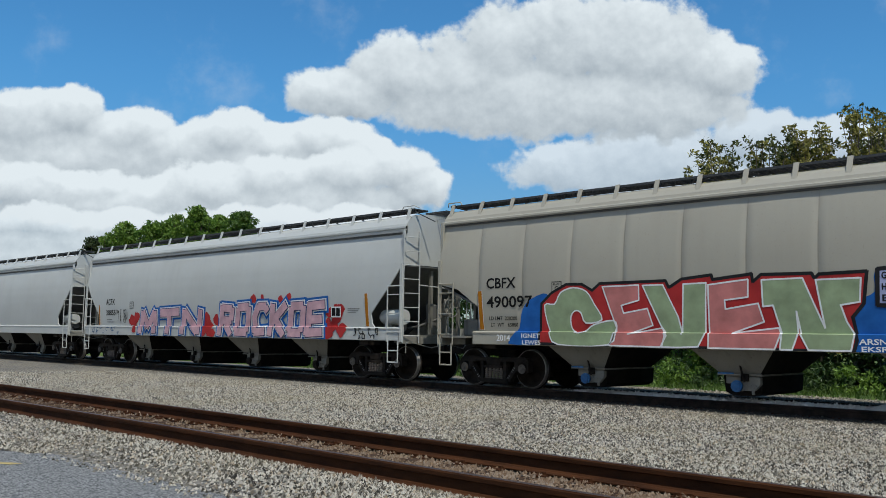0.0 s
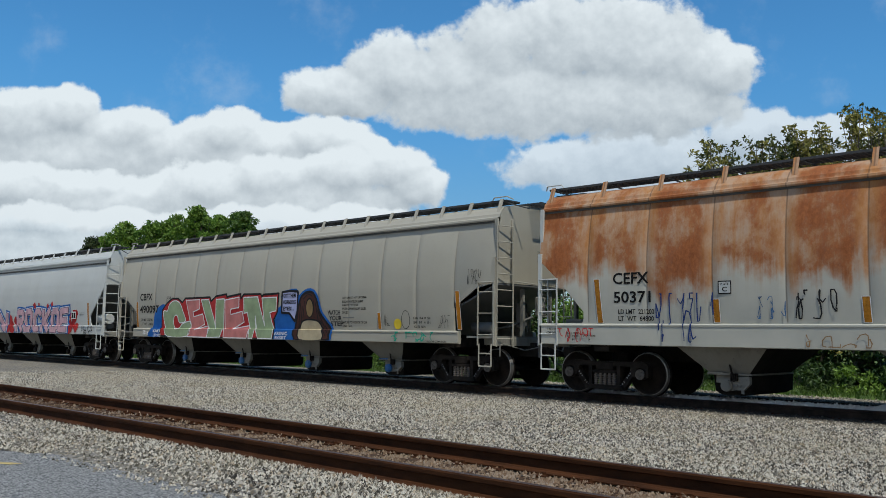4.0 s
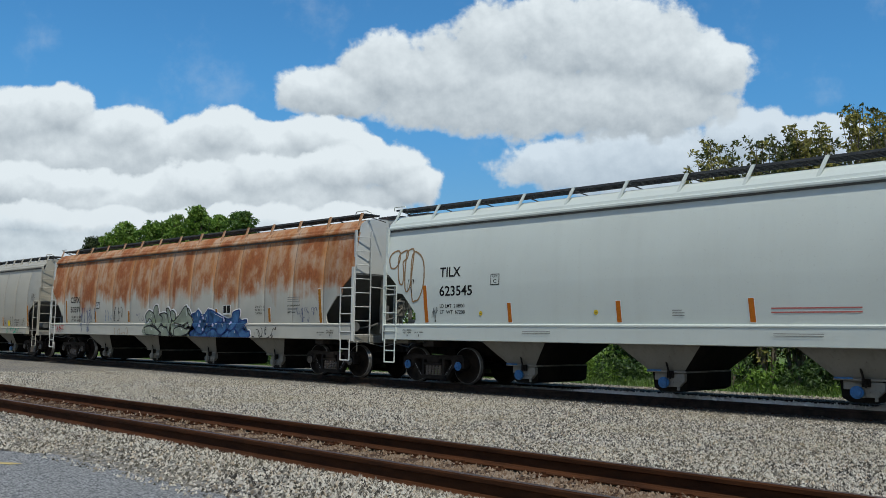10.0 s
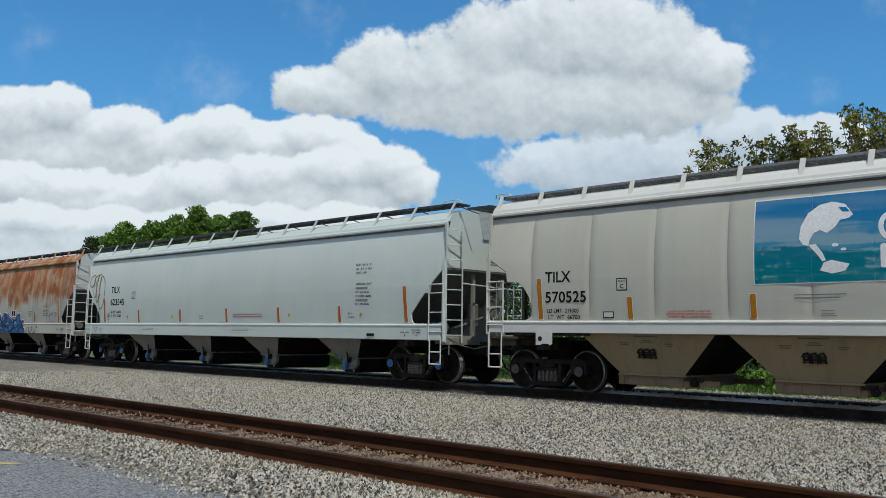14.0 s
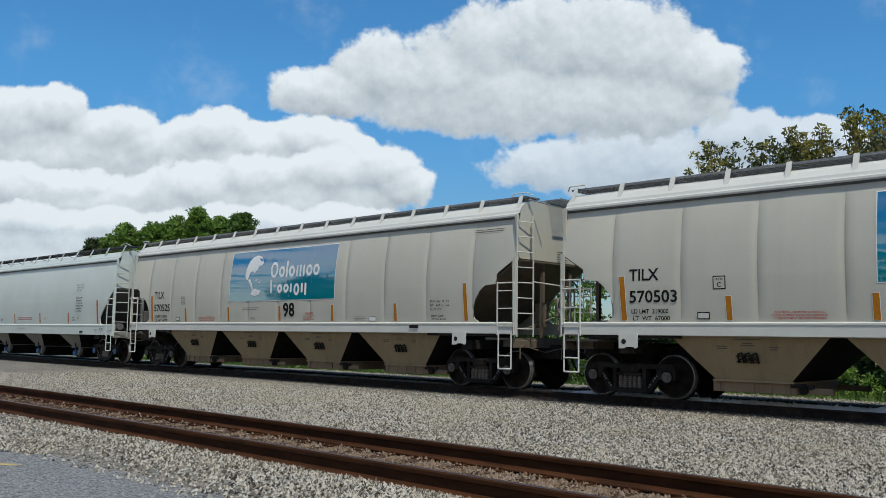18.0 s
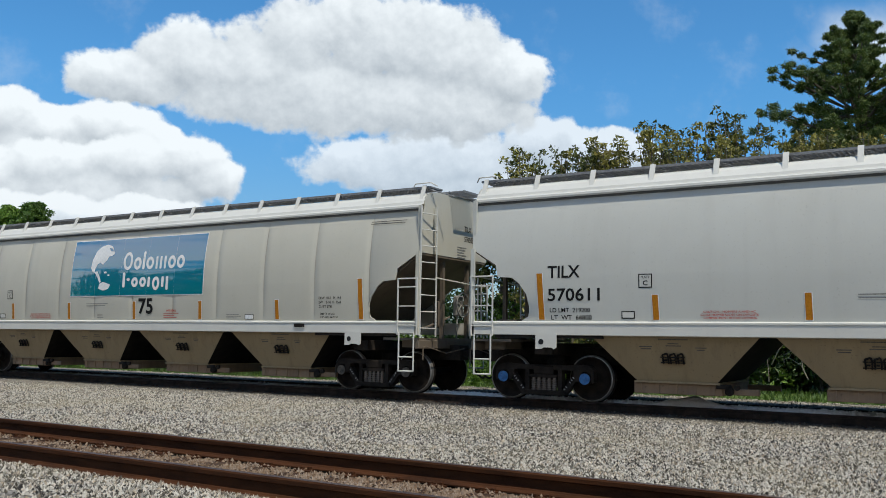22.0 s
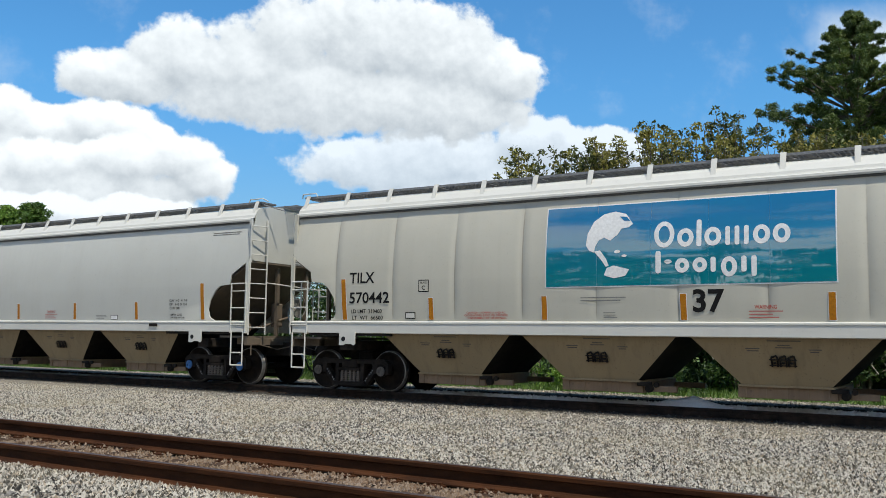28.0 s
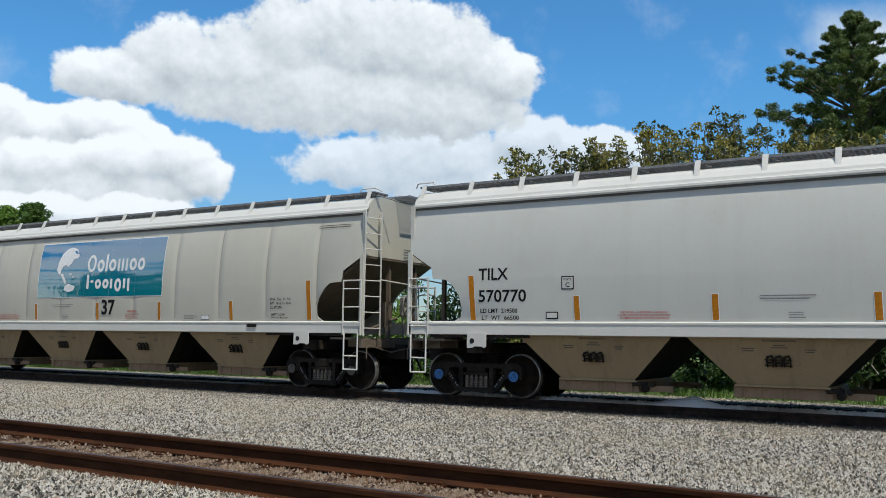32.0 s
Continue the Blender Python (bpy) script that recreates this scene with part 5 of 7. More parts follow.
def blobs(car, spec, x0, x1, z0, z1, seed, mat, n=9, r=0.2, off=0.005, name="painted_cloud"):
    rnd = random.Random(seed)
    bm = fresh()
    for k in range(n):
        cx_, cz = rnd.uniform(x0, x1), rnd.uniform(z0, z1)
        q = [(cx_ + r * rnd.uniform(0.6, 1.2) * math.cos(a), max(spec["sill"][0] + 0.01, cz + r * rnd.uniform(0.6, 1.2) * math.sin(a))) for a in np.linspace(0, 2 * math.pi, 12)[:-1]]
        f = bm.faces.new([bm.verts.new((a, k * 0.0004, b)) for a, b in q])
    for z in np.arange(z0, z1, 0.15):
        bmesh.ops.bisect_plane(bm, geom=bm.verts[:] + bm.edges[:] + bm.faces[:], plane_co=(0, 0, z), plane_no=(0, 0, 1))
    step_at_sill(bm, spec)
    for v in bm.verts:
        v.co.y = surface_y(v.co.z, spec) - off - v.co.y
    bm.normal_update()
    for f in bm.faces:
        if f.normal.y > 0:
            f.normal_flip()
    return part(name, bm, M[mat], car)


def spray(name, color, vary=0.25):
    M[name] = plain("spray_" + name[2:], color, 0.75, 0, vary, 3.0, 0.05, 0.12)


spray("s_black", (0.02, 0.02, 0.022))
spray("s_red", (0.42, 0.035, 0.035))
spray("s_green", (0.30, 0.37, 0.22))
spray("s_pink", (0.55, 0.20, 0.185))
spray("s_rose", (0.58, 0.36, 0.40))
spray("s_lilac", (0.42, 0.44, 0.66))
spray("s_white", (0.75, 0.75, 0.75), 0.1)
spray("s_blue", (0.02, 0.12, 0.40))
spray("s_navy", (0.02, 0.045, 0.16))
spray("s_steel", (0.05, 0.125, 0.26), 0.8)
spray("s_sage", (0.25, 0.285, 0.225), 0.35)
spray("s_skin", (0.46, 0.38, 0.25))
spray("s_hair", (0.075, 0.032, 0.026))
spray("s_tan", (0.26, 0.175, 0.085))
spray("s_teal", (0.03, 0.33, 0.22))
spray("s_brown", (0.27, 0.17, 0.09))
spray("s_yellow", (0.62, 0.45, 0.04))


def banner_film(t):
    """Glossy printed film: teal below, blue above, that mirrors the sky and the trees across the yard."""
    co = coords(t)
    x, y, z = t.xyz(co)
    c = t.mix(t.ramp(z, 2.3, 3.5), (0.001, 0.19, 0.225), (0.004, 0.12, 0.26))
    c = t.mix(t.math("MULTIPLY", t.ramp(t.noise(co, 0.9, 3), 0.35, 0.7), 0.3), c, (0.006, 0.15, 0.26))
    wave = t.bump(t.noise(t.scaled(co, 1.2, 1, 0.5), 1.6, 4), 0.08, 0.05)
    out = surface(t, c, 0.05, 0, wave, 0.5)
    out.node.inputs["Coat Weight"].default_value = 1.0
    out.node.inputs["Coat IOR"].default_value = 1.9
    out.node.inputs["Coat Roughness"].default_value = 0.03
    t.put(out.node.inputs["Coat Normal"], wave)
    return out


M["film"] = material("glossy_banner_film", banner_film)


def banner(car, spec, number):
    x0, x1, z0, z1 = -2.60, 2.66, 2.24, 3.79
    rim = side_patch(car, "banner", rect(x0 - 0.02, x1 + 0.02, z0 - 0.02, z1 + 0.02), spec, M["ink_white"], 0.003, "glossy teal and blue banner with white shapes")
    n = 5
    for k in range(n):
        a, b = x0 + (x1 - x0) * k / n, x0 + (x1 - x0) * (k + 1) / n
        side_patch(rim, "banner_panel", rect(a + 0.0012, b - 0.0012, z0, z1), spec, M["film"], 0.006)
    # emblem: a white bowl over a tapering tail
    w = "ink_white"
    pts = [(-1.77, 3.02), (-1.74, 3.25), (-1.62, 3.48), (-1.42, 3.62), (-1.2, 3.66), (-0.98, 3.60), (-0.84, 3.40), (-0.92, 3.34), (-1.06, 3.32), (-1.14, 3.20), (-1.28, 3.10), (-1.40, 3.16), (-1.50, 3.12), (-1.58, 3.00), (-1.60, 2.88), (-1.70, 2.92)]
    side_patch(rim, "emblem", pts, spec, M[w], 0.010)
    side_patch(rim, "emblem", [(-1.60, 2.90), (-1.48, 2.92), (-1.36, 2.76), (-1.30, 2.62), (-1.36, 2.60), (-1.46, 2.74)], spec, M[w], 0.011)
    side_patch(rim, "emblem", [(-1.40, 2.44), (-1.34, 2.58), (-1.2, 2.62), (-1.06, 2.58), (-0.90, 2.54), (-0.98, 2.42), (-1.2, 2.38)], spec, M[w], 0.010)
    disc(rim, spec, -1.14, 2.88, 0.06, w, 0.010, 0.03, "emblem")
    disc(rim, spec, -1.0, 2.80, 0.05, w, 0.010, 0.025, "emblem")
    side_patch(rim, "emblem", [(-1.10, 3.56), (-0.96, 3.54), (-0.90, 3.46), (-1.02, 3.47)], spec, M["film"], 0.014)
    # two rows of rounded white rings, bars and blocks

    def block(a, b, lo, hi):
        c = min(0.06, (b - a) * 0.35)
        side_patch(rim, "banner_shape", [(a, lo + c), (a + c * 0.3, lo + c * 0.3), (a + c, lo), (b - c, lo), (b - c * 0.3, lo + c * 0.3), (b, lo + c), (b, hi - c), (b - c * 0.3, hi - c * 0.3), (b - c, hi), (a + c, hi), (a + c * 0.3, hi - c * 0.3), (a, hi - c)], spec, M[w], 0.010)

    def loop(a, b, lo, hi):
        ring(rim, spec, (a + b) / 2, (lo + hi) / 2, (b - a) / 2, (hi - lo) / 2, 0.085, w, 0.010, "banner_shape")
    for a, b, lo, hi, hol in ((-0.43, -0.05, 2.92, 3.41, 1), (0.0, 0.30, 2.92, 3.26, 1), (0.35, 0.44, 2.92, 3.41, 0), (0.49, 0.79, 2.92, 3.26, 1), (0.86, 0.94, 2.92, 3.26, 0), (1.02, 1.10, 2.92, 3.26, 0), (1.18, 1.26, 2.92, 3.26, 0), (1.33, 1.62, 2.92, 3.26, 1), (1.66, 1.95, 2.92, 3.26, 1)):
        (loop if hol else block)(a, b, lo, hi)
    for a, b, lo, hi, hol in ((-0.40, -0.30, 2.45, 2.86, 0), (-0.24, -0.10, 2.62, 2.70, 0), (-0.04, 0.22, 2.45, 2.72, 1), (0.28, 0.54, 2.45, 2.72, 1), (0.60, 0.69, 2.45, 2.72, 0), (0.78, 1.06, 2.36, 2.72, 1), (1.13, 1.22, 2.44, 2.72, 0), (1.30, 1.39, 2.36, 2.72, 0)):
        (loop if hol else block)(a, b, lo, hi)
    words(car, spec, number, 0.27, 0.83, 1.73, 2.15, "ink", 0.03)
    stripe(car, spec, 0.04, 1.60, 2.07, 0.01)


def tilx(car, spec, number, limit, weight, x0=-7.42):
    words(car, spec, "TILX", x0, x0 + 0.68, 2.41, 2.65, "ink", 0.016)
    words(car, spec, number, x0, x0 + 1.08, 1.96, 2.21, "ink", 0.014)
    words(car, spec, "LD LMT  " + limit, x0 + 0.04, x0 + 0.88, 1.74, 1.83, "ink", 0.012)
    words(car, spec, "LT  WT  " + weight, x0 + 0.07, x0 + 0.91, 1.60, 1.69, "ink", 0.012)


def hopper_print(car, spec):
    """Stencilled notes on the hopper sides, and jacking plates on the sill."""
    span, sh = spec["span"], spec["hop_shift"]
    for s in (-1, 1):
        bm = fresh()
        x = s * 7.44
        prism(bm, [(x - 0.22, 1.33), (x + 0.22, 1.33), (x + 0.22, 1.06), (x + 0.17, 1.03), (x + 0.12, 1.06), (x - 0.05, 1.06), (x - 0.10, 1.03), (x - 0.22, 1.03)], -1.575, -1.55, "y")
        p = part("jacking_plate", bm, M[spec["sill_paint"]], car)
        bm = fresh()
        tube(bm, (x - 0.1, -1.580, 1.17), (x - 0.1, -1.574, 1.17), 0.055, 12)
        part("jacking_hole", bm, M["s_black"], p)
        bm = fresh()
        box(bm, min(s * 6.3, s * 8.6), max(s * 6.3, s * 8.6), -1.50, -1.44, 1.24, 1.30)
        part("sill_web", bm, M["black"], car)


def modern(car, spec, number, limit, weight, named):
    end_marks(car, spec, "TILX", number)
    tilx(car, spec, number, limit, weight)
    stripe(car, spec, -7.66, 1.60, 2.51, 0.05, 0.12)
    plate_box(car, spec, -5.58, -5.32, 2.19, 2.45)
    stripe(car, spec, -5.33, 1.60, 2.06, 0.02)
    stripe(car, spec, -2.70, 1.60, 2.06, 0.01)
    stripe(car, spec, 2.52, 1.60, 2.06, 0.0)
    stripe(car, spec, 5.08, 1.60, 2.06, 0.02)
    stripe(car, spec, 7.52, 1.60, 2.51, 0.05, 0.12)
    if not named:
        stripe(car, spec, -0.10, 1.60, 2.06, 0.01)
    b = side_patch(car, "plate_mark", rect(-5.92, -5.66, 1.62, 1.76), spec, M["ink"], 0.003)
    side_patch(b, "plate_mark", rect(-5.90, -5.68, 1.64, 1.74), spec, M["cream"], 0.006)
    words(car, spec, "CAUTION - HOPPERS A AND AC", -4.40, -3.50, 1.725, 1.765, "ink_red", 0.01)
    words(car, spec, "CLOSE HOPPER SLIDES ON OPPOSITE", -4.45, -3.45, 1.67, 1.71, "ink_red", 0.01)
    words(car, spec, "COMPARTMENT BEFORE OPENING", -4.40, -3.48, 1.615, 1.655, "ink_red", 0.01)
    bars(car, spec, -1.88, -0.97, 1.92, 2.03, 2, "ink", 4)
    bars(car, spec, -1.42, -1.15, 1.61, 1.74, 3, "ink", 5)
    words(car, spec, "WARNING", 1.33, 1.70, 1.79, 1.86, "ink_red", 0.012)
    bars(car, spec, 1.24, 1.80, 1.60, 1.76, 3, "ink_red", 6)
    bars(car, spec, 3.50, 3.98, 1.60, 1.72, 3, "ink", 7)
    w = side_patch(car, "plate_mark", rect(4.11, 4.40, 1.60, 1.72), spec, M["ink"], 0.003)
    side_patch(w, "plate_mark", rect(4.125, 4.385, 1.612, 1.708), spec, M["ink_white"], 0.006)
    words(car, spec, "EXW  10-2   H   9-3", 6.42, 7.06, 2.06, 2.12, "ink", 0.012)
    words(car, spec, "EW    8-10  H  15-0", 6.42, 7.06, 1.96, 2.02, "ink", 0.012)
    words(car, spec, "CU FT 5791", 6.42, 6.80, 1.86, 1.92, "ink", 0.012)
    words(car, spec, "EMPTY LOAD", 6.46, 6.88, 1.70, 1.75, "ink", 0.012)
    words(car, spec, "1/4\" ADJ. BLOCK", 6.46, 6.98, 1.62, 1.67, "ink", 0.012)
    bar(car, spec, 7.78, 8.74, 3.775, 3.79, "cap_grey")
    bar(car, spec, 7.78, 8.70, 3.725, 3.74, "cap_grey")
    side_patch(car, "tag_bracket", rect(5.72, 6.04, 1.42, 1.50), spec, M["truck"], 0.012)
    hopper_print(car, spec)


def paint_livery(car, spec, livery):
    if livery in ("98", "75", "37"):
        number, limit, weight = {"98": ("570525", "219300", "66700"), "75": ("570503", "219000", "67000"), "37": ("570442", "219400", "66600")}[livery]
        modern(car, spec, number, limit, weight, True)
        banner(car, spec, livery)
    elif livery in ("570611", "570770"):
        modern(car, spec, livery, *(("219200", "66800") if livery == "570611" else ("219500", "66500")), False)
    elif livery == "tall":
        end_marks(car, spec, "TILX", "623545")
        jack_marks(car, spec)
        words(car, spec, "TILX", -7.83, -7.13, 2.65, 2.89, "ink", 0.016)
        words(car, spec, "623545", -7.83, -6.75, 2.18, 2.43, "ink", 0.014)
        words(car, spec, "LD LMT  218800", -7.82, -7.00, 1.89, 1.98, "ink", 0.012)
        words(car, spec, "LT  WT  67200", -7.82, -6.99, 1.74, 1.83, "ink", 0.012)
        plate_box(car, spec, -6.17, -5.90, 2.41, 2.67)
        for x in (-5.67, -2.75, 0.12, 2.92, 5.77):
            stripe(car, spec, x, 1.53, 1.98, 0.03, 0.11, "orange_red")
        stripe(car, spec, -8.41, 1.53, 2.46, 0.07, 0.12, "orange_red")
        stripe(car, spec, 8.38, 1.53, 2.46, 0.07, 0.12, "orange_red")
        for x in (-6.48, -3.24, 3.52, 6.74):
            disc(car, spec, x, 1.745, 0.055, "s_yellow")
            bar(car, spec, x - 0.03, x + 0.03, 1.74, 1.75, "ink", 0.009)
        bars(car, spec, 0.55, 2.82, 1.65, 1.80, 2, "ink_red", 11)
        bars(car, spec, -1.45, -1.15, 1.62, 1.78, 3, "ink", 12)
        words(car, spec, "EXW  10-8  H   8-3", 6.50, 7.14, 3.07, 3.13, "ink", 0.012)
        words(car, spec, "EW    8-2   H  15-2", 6.50, 7.14, 2.96, 3.02, "ink", 0.012)
        words(car, spec, "CU FT  6241", 6.50, 6.94, 2.85, 2.91, "ink", 0.012)
        for k, s in enumerate(("EXTERIOR PAINT", "", "PLT  442 06-20", "INTERIOR LINING", "", "PLT  442 06-20")):
            if not s:
                bar(car, spec, 6.53, 7.02, 2.545 - k * 0.108, 2.595 - k * 0.108, "print_grey")
                continue
            words(car, spec, s, 6.53, 7.17 if k in (0, 3) else 7.08, 2.54 - k * 0.108, 2.60 - k * 0.108, "ink", 0.012)
        words(car, spec, "BPL-70", 6.20, 6.38, 1.75, 1.80, "ink", 0.012)
        words(car, spec, "SLT-06-20", 6.20, 6.46, 1.65, 1.70, "ink", 0.012)
        bars(car, spec, -5.2, -4.3, 1.25, 1.33, 2, "ink", 13)
        bars(car, spec, 0.6, 1.5, 1.25, 1.33, 2, "ink", 14)
        side_patch(car, "tag_bracket", rect(7.05, 7.35, 1.16, 1.24), spec, M["truck"], 0.012)
        for pts in ([(-9.65, 3.0), (-9.7, 3.23), (-9.57, 3.37), (-9.36, 3.39), (-9.31, 3.14), (-9.42, 2.97), (-9.55, 2.94)],
                    [(-9.3, 2.62), (-9.36, 3.21), (-9.24, 3.35), (-9.04, 3.39), (-9.04, 3.19), (-9.18, 3.09), (-9.13, 2.81), (-9.16, 2.52)],
                    [(-9.06, 2.40), (-9.08, 3.25), (-9.01, 3.39), (-8.82, 3.38), (-8.83, 2.8), (-8.91, 2.40)],
                    [(-8.81, 2.17), (-8.86, 3.24), (-8.62, 3.29), (-8.42, 3.03), (-8.39, 2.53), (-8.54, 2.16), (-8.69, 2.08)]):
            brushed(car, "tag", bent(pts), spec, "s_brown", 0.028, 0.005)
        scrawl(car, spec, -8.95, -8.75, 2.3, 2.62, 31, "s_black", 0.018, 6)
        scrawl(car, spec, -8.10, -7.85, 1.55, 1.9, 32, "s_black", 0.014, 8)
    elif livery == "rusty":
        jack_marks(car, spec)
        words(car, spec, "CEFX", -7.91, -7.07, 2.32, 2.56, "ink", 0.02)
        words(car, spec, "50371", -7.90, -7.03, 1.93, 2.17, "ink", 0.02)
        words(car, spec, "LD LMT  221200", -7.80, -6.96, 1.70, 1.80, "ink", 0.014)
        words(car, spec, "LT  WT  64800", -7.80, -6.97, 1.56, 1.66, "ink", 0.014)
        plate_box(car, spec, -5.58, -5.31, 2.07, 2.32)
        for x in (-5.69, -2.97, -0.01, 2.99, 5.92):
            stripe(car, spec, x, 1.53, 1.97, 0.02, 0.12, "orange_dirty")
        stripe(car, spec, -8.38, 1.52, 2.44, 0.08, 0.12, "orange_dirty")
        stripe(car, spec, 8.34, 1.52, 2.49, 0.07, 0.12, "orange_dirty")
        side_patch(car, "painted_cloud", bent([(-1.6, 1.05), (-1.45, 1.6), (-0.9, 1.85), (0.2, 1.7), (1.2, 1.85), (1.6, 1.5), (1.6, 1.06)], 3), spec, M["s_sage"], 0.0036)
        side_patch(car, "painted_cloud", bent([(1.5, 1.05), (1.6, 1.7), (2.4, 1.8), (3.2, 1.6), (4.3, 1.7), (4.9, 1.3), (4.8, 1.06)], 3), spec, M["s_steel"], 0.0036)
        piece(car, spec, [
            [(-1.63, 1.34), (-1.26, 1.41), (-0.89, 1.35), (-0.48, 1.17), (-0.63, 1.06), (-1.02, 1.08), (-1.5, 1.11)],
            [(-1.65, 1.77), (-1.37, 1.97), (-1.05, 1.86), (-0.91, 1.77), (-0.79, 1.5), (-0.94, 1.42), (-1.18, 1.57), (-1.37, 1.67), (-1.53, 1.52)],
            [(-0.63, 1.29), (-0.41, 1.42), (0.04, 1.3), (0.25, 1.06), (-0.41, 1.05), (-0.41, 1.17)],
            [(-1.04, 1.92), (-0.94, 2.11), (-0.74, 2.13), (-0.63, 1.81), (-0.41, 1.73), (-0.44, 1.48), (-0.63, 1.29), (-0.83, 1.42), (-0.93, 1.67)],
            [(-0.59, 1.83), (-0.26, 1.87), (-0.02, 1.78), (0.09, 1.54), (0.04, 1.36), (-0.26, 1.42), (-0.44, 1.52), (-0.41, 1.71)],
            [(1.29, 2.0), (1.39, 1.98), (1.55, 1.75), (1.68, 1.65), (1.65, 1.43), (1.42, 1.54)],
            [(0.49, 1.3), (0.88, 1.4), (1.28, 1.31), (1.55, 1.31), (1.35, 1.14), (0.95, 1.06), (0.53, 1.07)],
            [(0.35, 1.54), (0.75, 1.78), (1.09, 2.06), (1.25, 2.08), (1.35, 1.83), (1.55, 1.71), (1.68, 1.48), (1.55, 1.37), (1.29, 1.54), (1.08, 1.42), (0.81, 1.48)],
            [(-0.12, 2.0), (0.04, 2.03), (0.18, 1.84), (0.25, 1.54), (0.18, 1.18), (0.46, 1.07), (0.29, 1.07), (0.04, 1.3), (0.01, 1.66)],
            [(0.18, 1.9), (0.33, 1.95), (0.51, 1.84), (0.51, 1.66), (0.3, 1.59), (0.2, 1.72)]], "s_sage", "s_black", "s_white")
        piece(car, spec, [
            [(1.54, 1.2), (1.87, 1.29), (2.24, 1.15), (2.42, 1.23), (2.6, 1.08), (2.42, 1.06), (1.61, 1.06)],
            [(2.6, 1.21), (2.96, 1.32), (3.22, 1.19), (3.46, 1.12), (3.79, 1.27), (4.01, 1.23), (3.79, 1.06), (2.66, 1.06)],
            [(3.9, 1.23), (4.17, 1.33), (4.37, 1.18), (4.52, 1.06), (3.84, 1.06)],
            [(4.38, 1.56), (4.79, 1.61), (4.77, 1.44), (4.63, 1.34), (4.83, 1.24), (5.02, 1.26), (5.02, 1.08), (4.52, 1.06), (4.37, 1.23), (4.22, 1.33)],
            [(2.58, 1.92), (2.85, 1.92), (3.47, 1.7), (3.91, 1.62), (4.04, 1.85), (4.36, 1.92), (4.43, 1.86), (4.28, 1.44), (4.01, 1.28), (3.8, 1.33), (3.47, 1.49), (3.13, 1.54), (2.78, 1.43), (2.61, 1.48)],
            [(2.03, 1.65), (2.31, 1.76), (2.61, 1.98), (2.6, 1.65), (2.42, 1.32), (2.24, 1.15), (1.99, 1.2), (1.87, 1.31)],
            [(1.55, 1.79), (1.81, 1.86), (1.96, 1.95), (2.13, 1.82), (2.03, 1.48), (1.87, 1.31), (1.68, 1.48), (1.7, 1.65)],
            [(3.19, 1.43), (3.47, 1.57), (3.74, 1.49), (3.71, 1.28), (3.46, 1.14), (3.22, 1.19)]], "s_steel", "s_navy", "s_white")
        blobs(car, spec, -1.2, 1.4, 1.4, 1.65, 8, "s_green", 9, 0.05, 0.036, "painted_spot")
        blobs(car, spec, 1.9, 4.2, 1.3, 1.7, 9, "s_lilac", 8, 0.06, 0.036, "painted_spot")
        p = side_patch(car, "data_plate", rect(3.50, 3.95, 1.78, 2.09), spec, M["ink_white"], 0.045)
        side_patch(p, "data_plate", rect(3.53, 3.71, 1.83, 2.07), spec, M["ink"], 0.048)
        side_patch(p, "data_plate", rect(3.74, 3.92, 1.83, 2.07), spec, M["ink"], 0.048)
        words(car, spec, "EXW  10-7  H   8-5", 5.24, 5.74, 1.98, 2.04, "ink", 0.014)
        words(car, spec, "EW    8-8   H  15-1", 5.24, 5.74, 1.88, 1.94, "ink", 0.014)
        words(car, spec, "CU FT 6221", 5.24, 5.58, 1.78, 1.84, "ink", 0.014)
        bars(car, spec, 6.9, 7.5, 2.10, 2.28, 3, "ink", 20)
        words(car, spec, "EXTERIOR PAINT", 6.9, 7.5, 2.00, 2.05, "ink", 0.014)
        bar(car, spec, 6.9, 7.35, 1.905, 1.945, "print_grey")
        words(car, spec, "BMT  4-98", 6.9, 7.25, 1.80, 1.85, "ink", 0.014)
        scrawl(car, spec, -6.9, -5.7, 1.15, 2.10, 41, "s_navy", 0.026, 17)
        scrawl(car, spec, -4.2, -3.4, 1.6, 2.1, 42, "s_black", 0.026, 12)
        scrawl(car, spec, -4.9, -4.3, 1.6, 2.0, 48, "s_steel", 0.014, 10)
        scrawl(car, spec, -2.3, -1.8, 1.6, 1.85, 43, "s_navy", 0.014, 8)
        scrawl(car, spec, 5.2, 6.4, 1.08, 1.38, 44, "s_black", 0.026, 14)
        scrawl(car, spec, 7.35, 8.3, 1.55, 1.95, 45, "s_navy", 0.014, 14)
        scrawl(car, spec, -9.3, -8.4, 1.12, 1.4, 46, "s_red", 0.02, 14)
        scrawl(car, spec, -3.9, -2.7, 1.10, 1.35, 47, "s_brown", 0.018, 12)
        words(car, spec, "2 INCH HF", -9.6, -9.35, 1.36, 1.41, "ink", 0.014)
        words(car, spec, "COMP SHOES", -9.62, -9.33, 1.28, 1.33, "ink", 0.014)
    elif livery == "ceven":
        end_marks(car, spec, "CBFX", "490097")
        words(car, spec, "CBFX", -7.70, -6.82, 2.32, 2.57, "ink", 0.02)
        words(car, spec, "490097", -7.70, -6.34, 1.87, 2.14, "ink", 0.018)
        words(car, spec, "LD LMT  220200", -7.63, -6.79, 1.58, 1.67, "ink", 0.014)
        words(car, spec, "LT  WT   65800", -7.58, -6.77, 1.43, 1.52, "ink", 0.014)
        stripe(car, spec, -7.97, 1.36, 2.27, 0.05, 0.12)
        plate_box(car, spec, -5.80, -5.53, 2.19, 2.43)
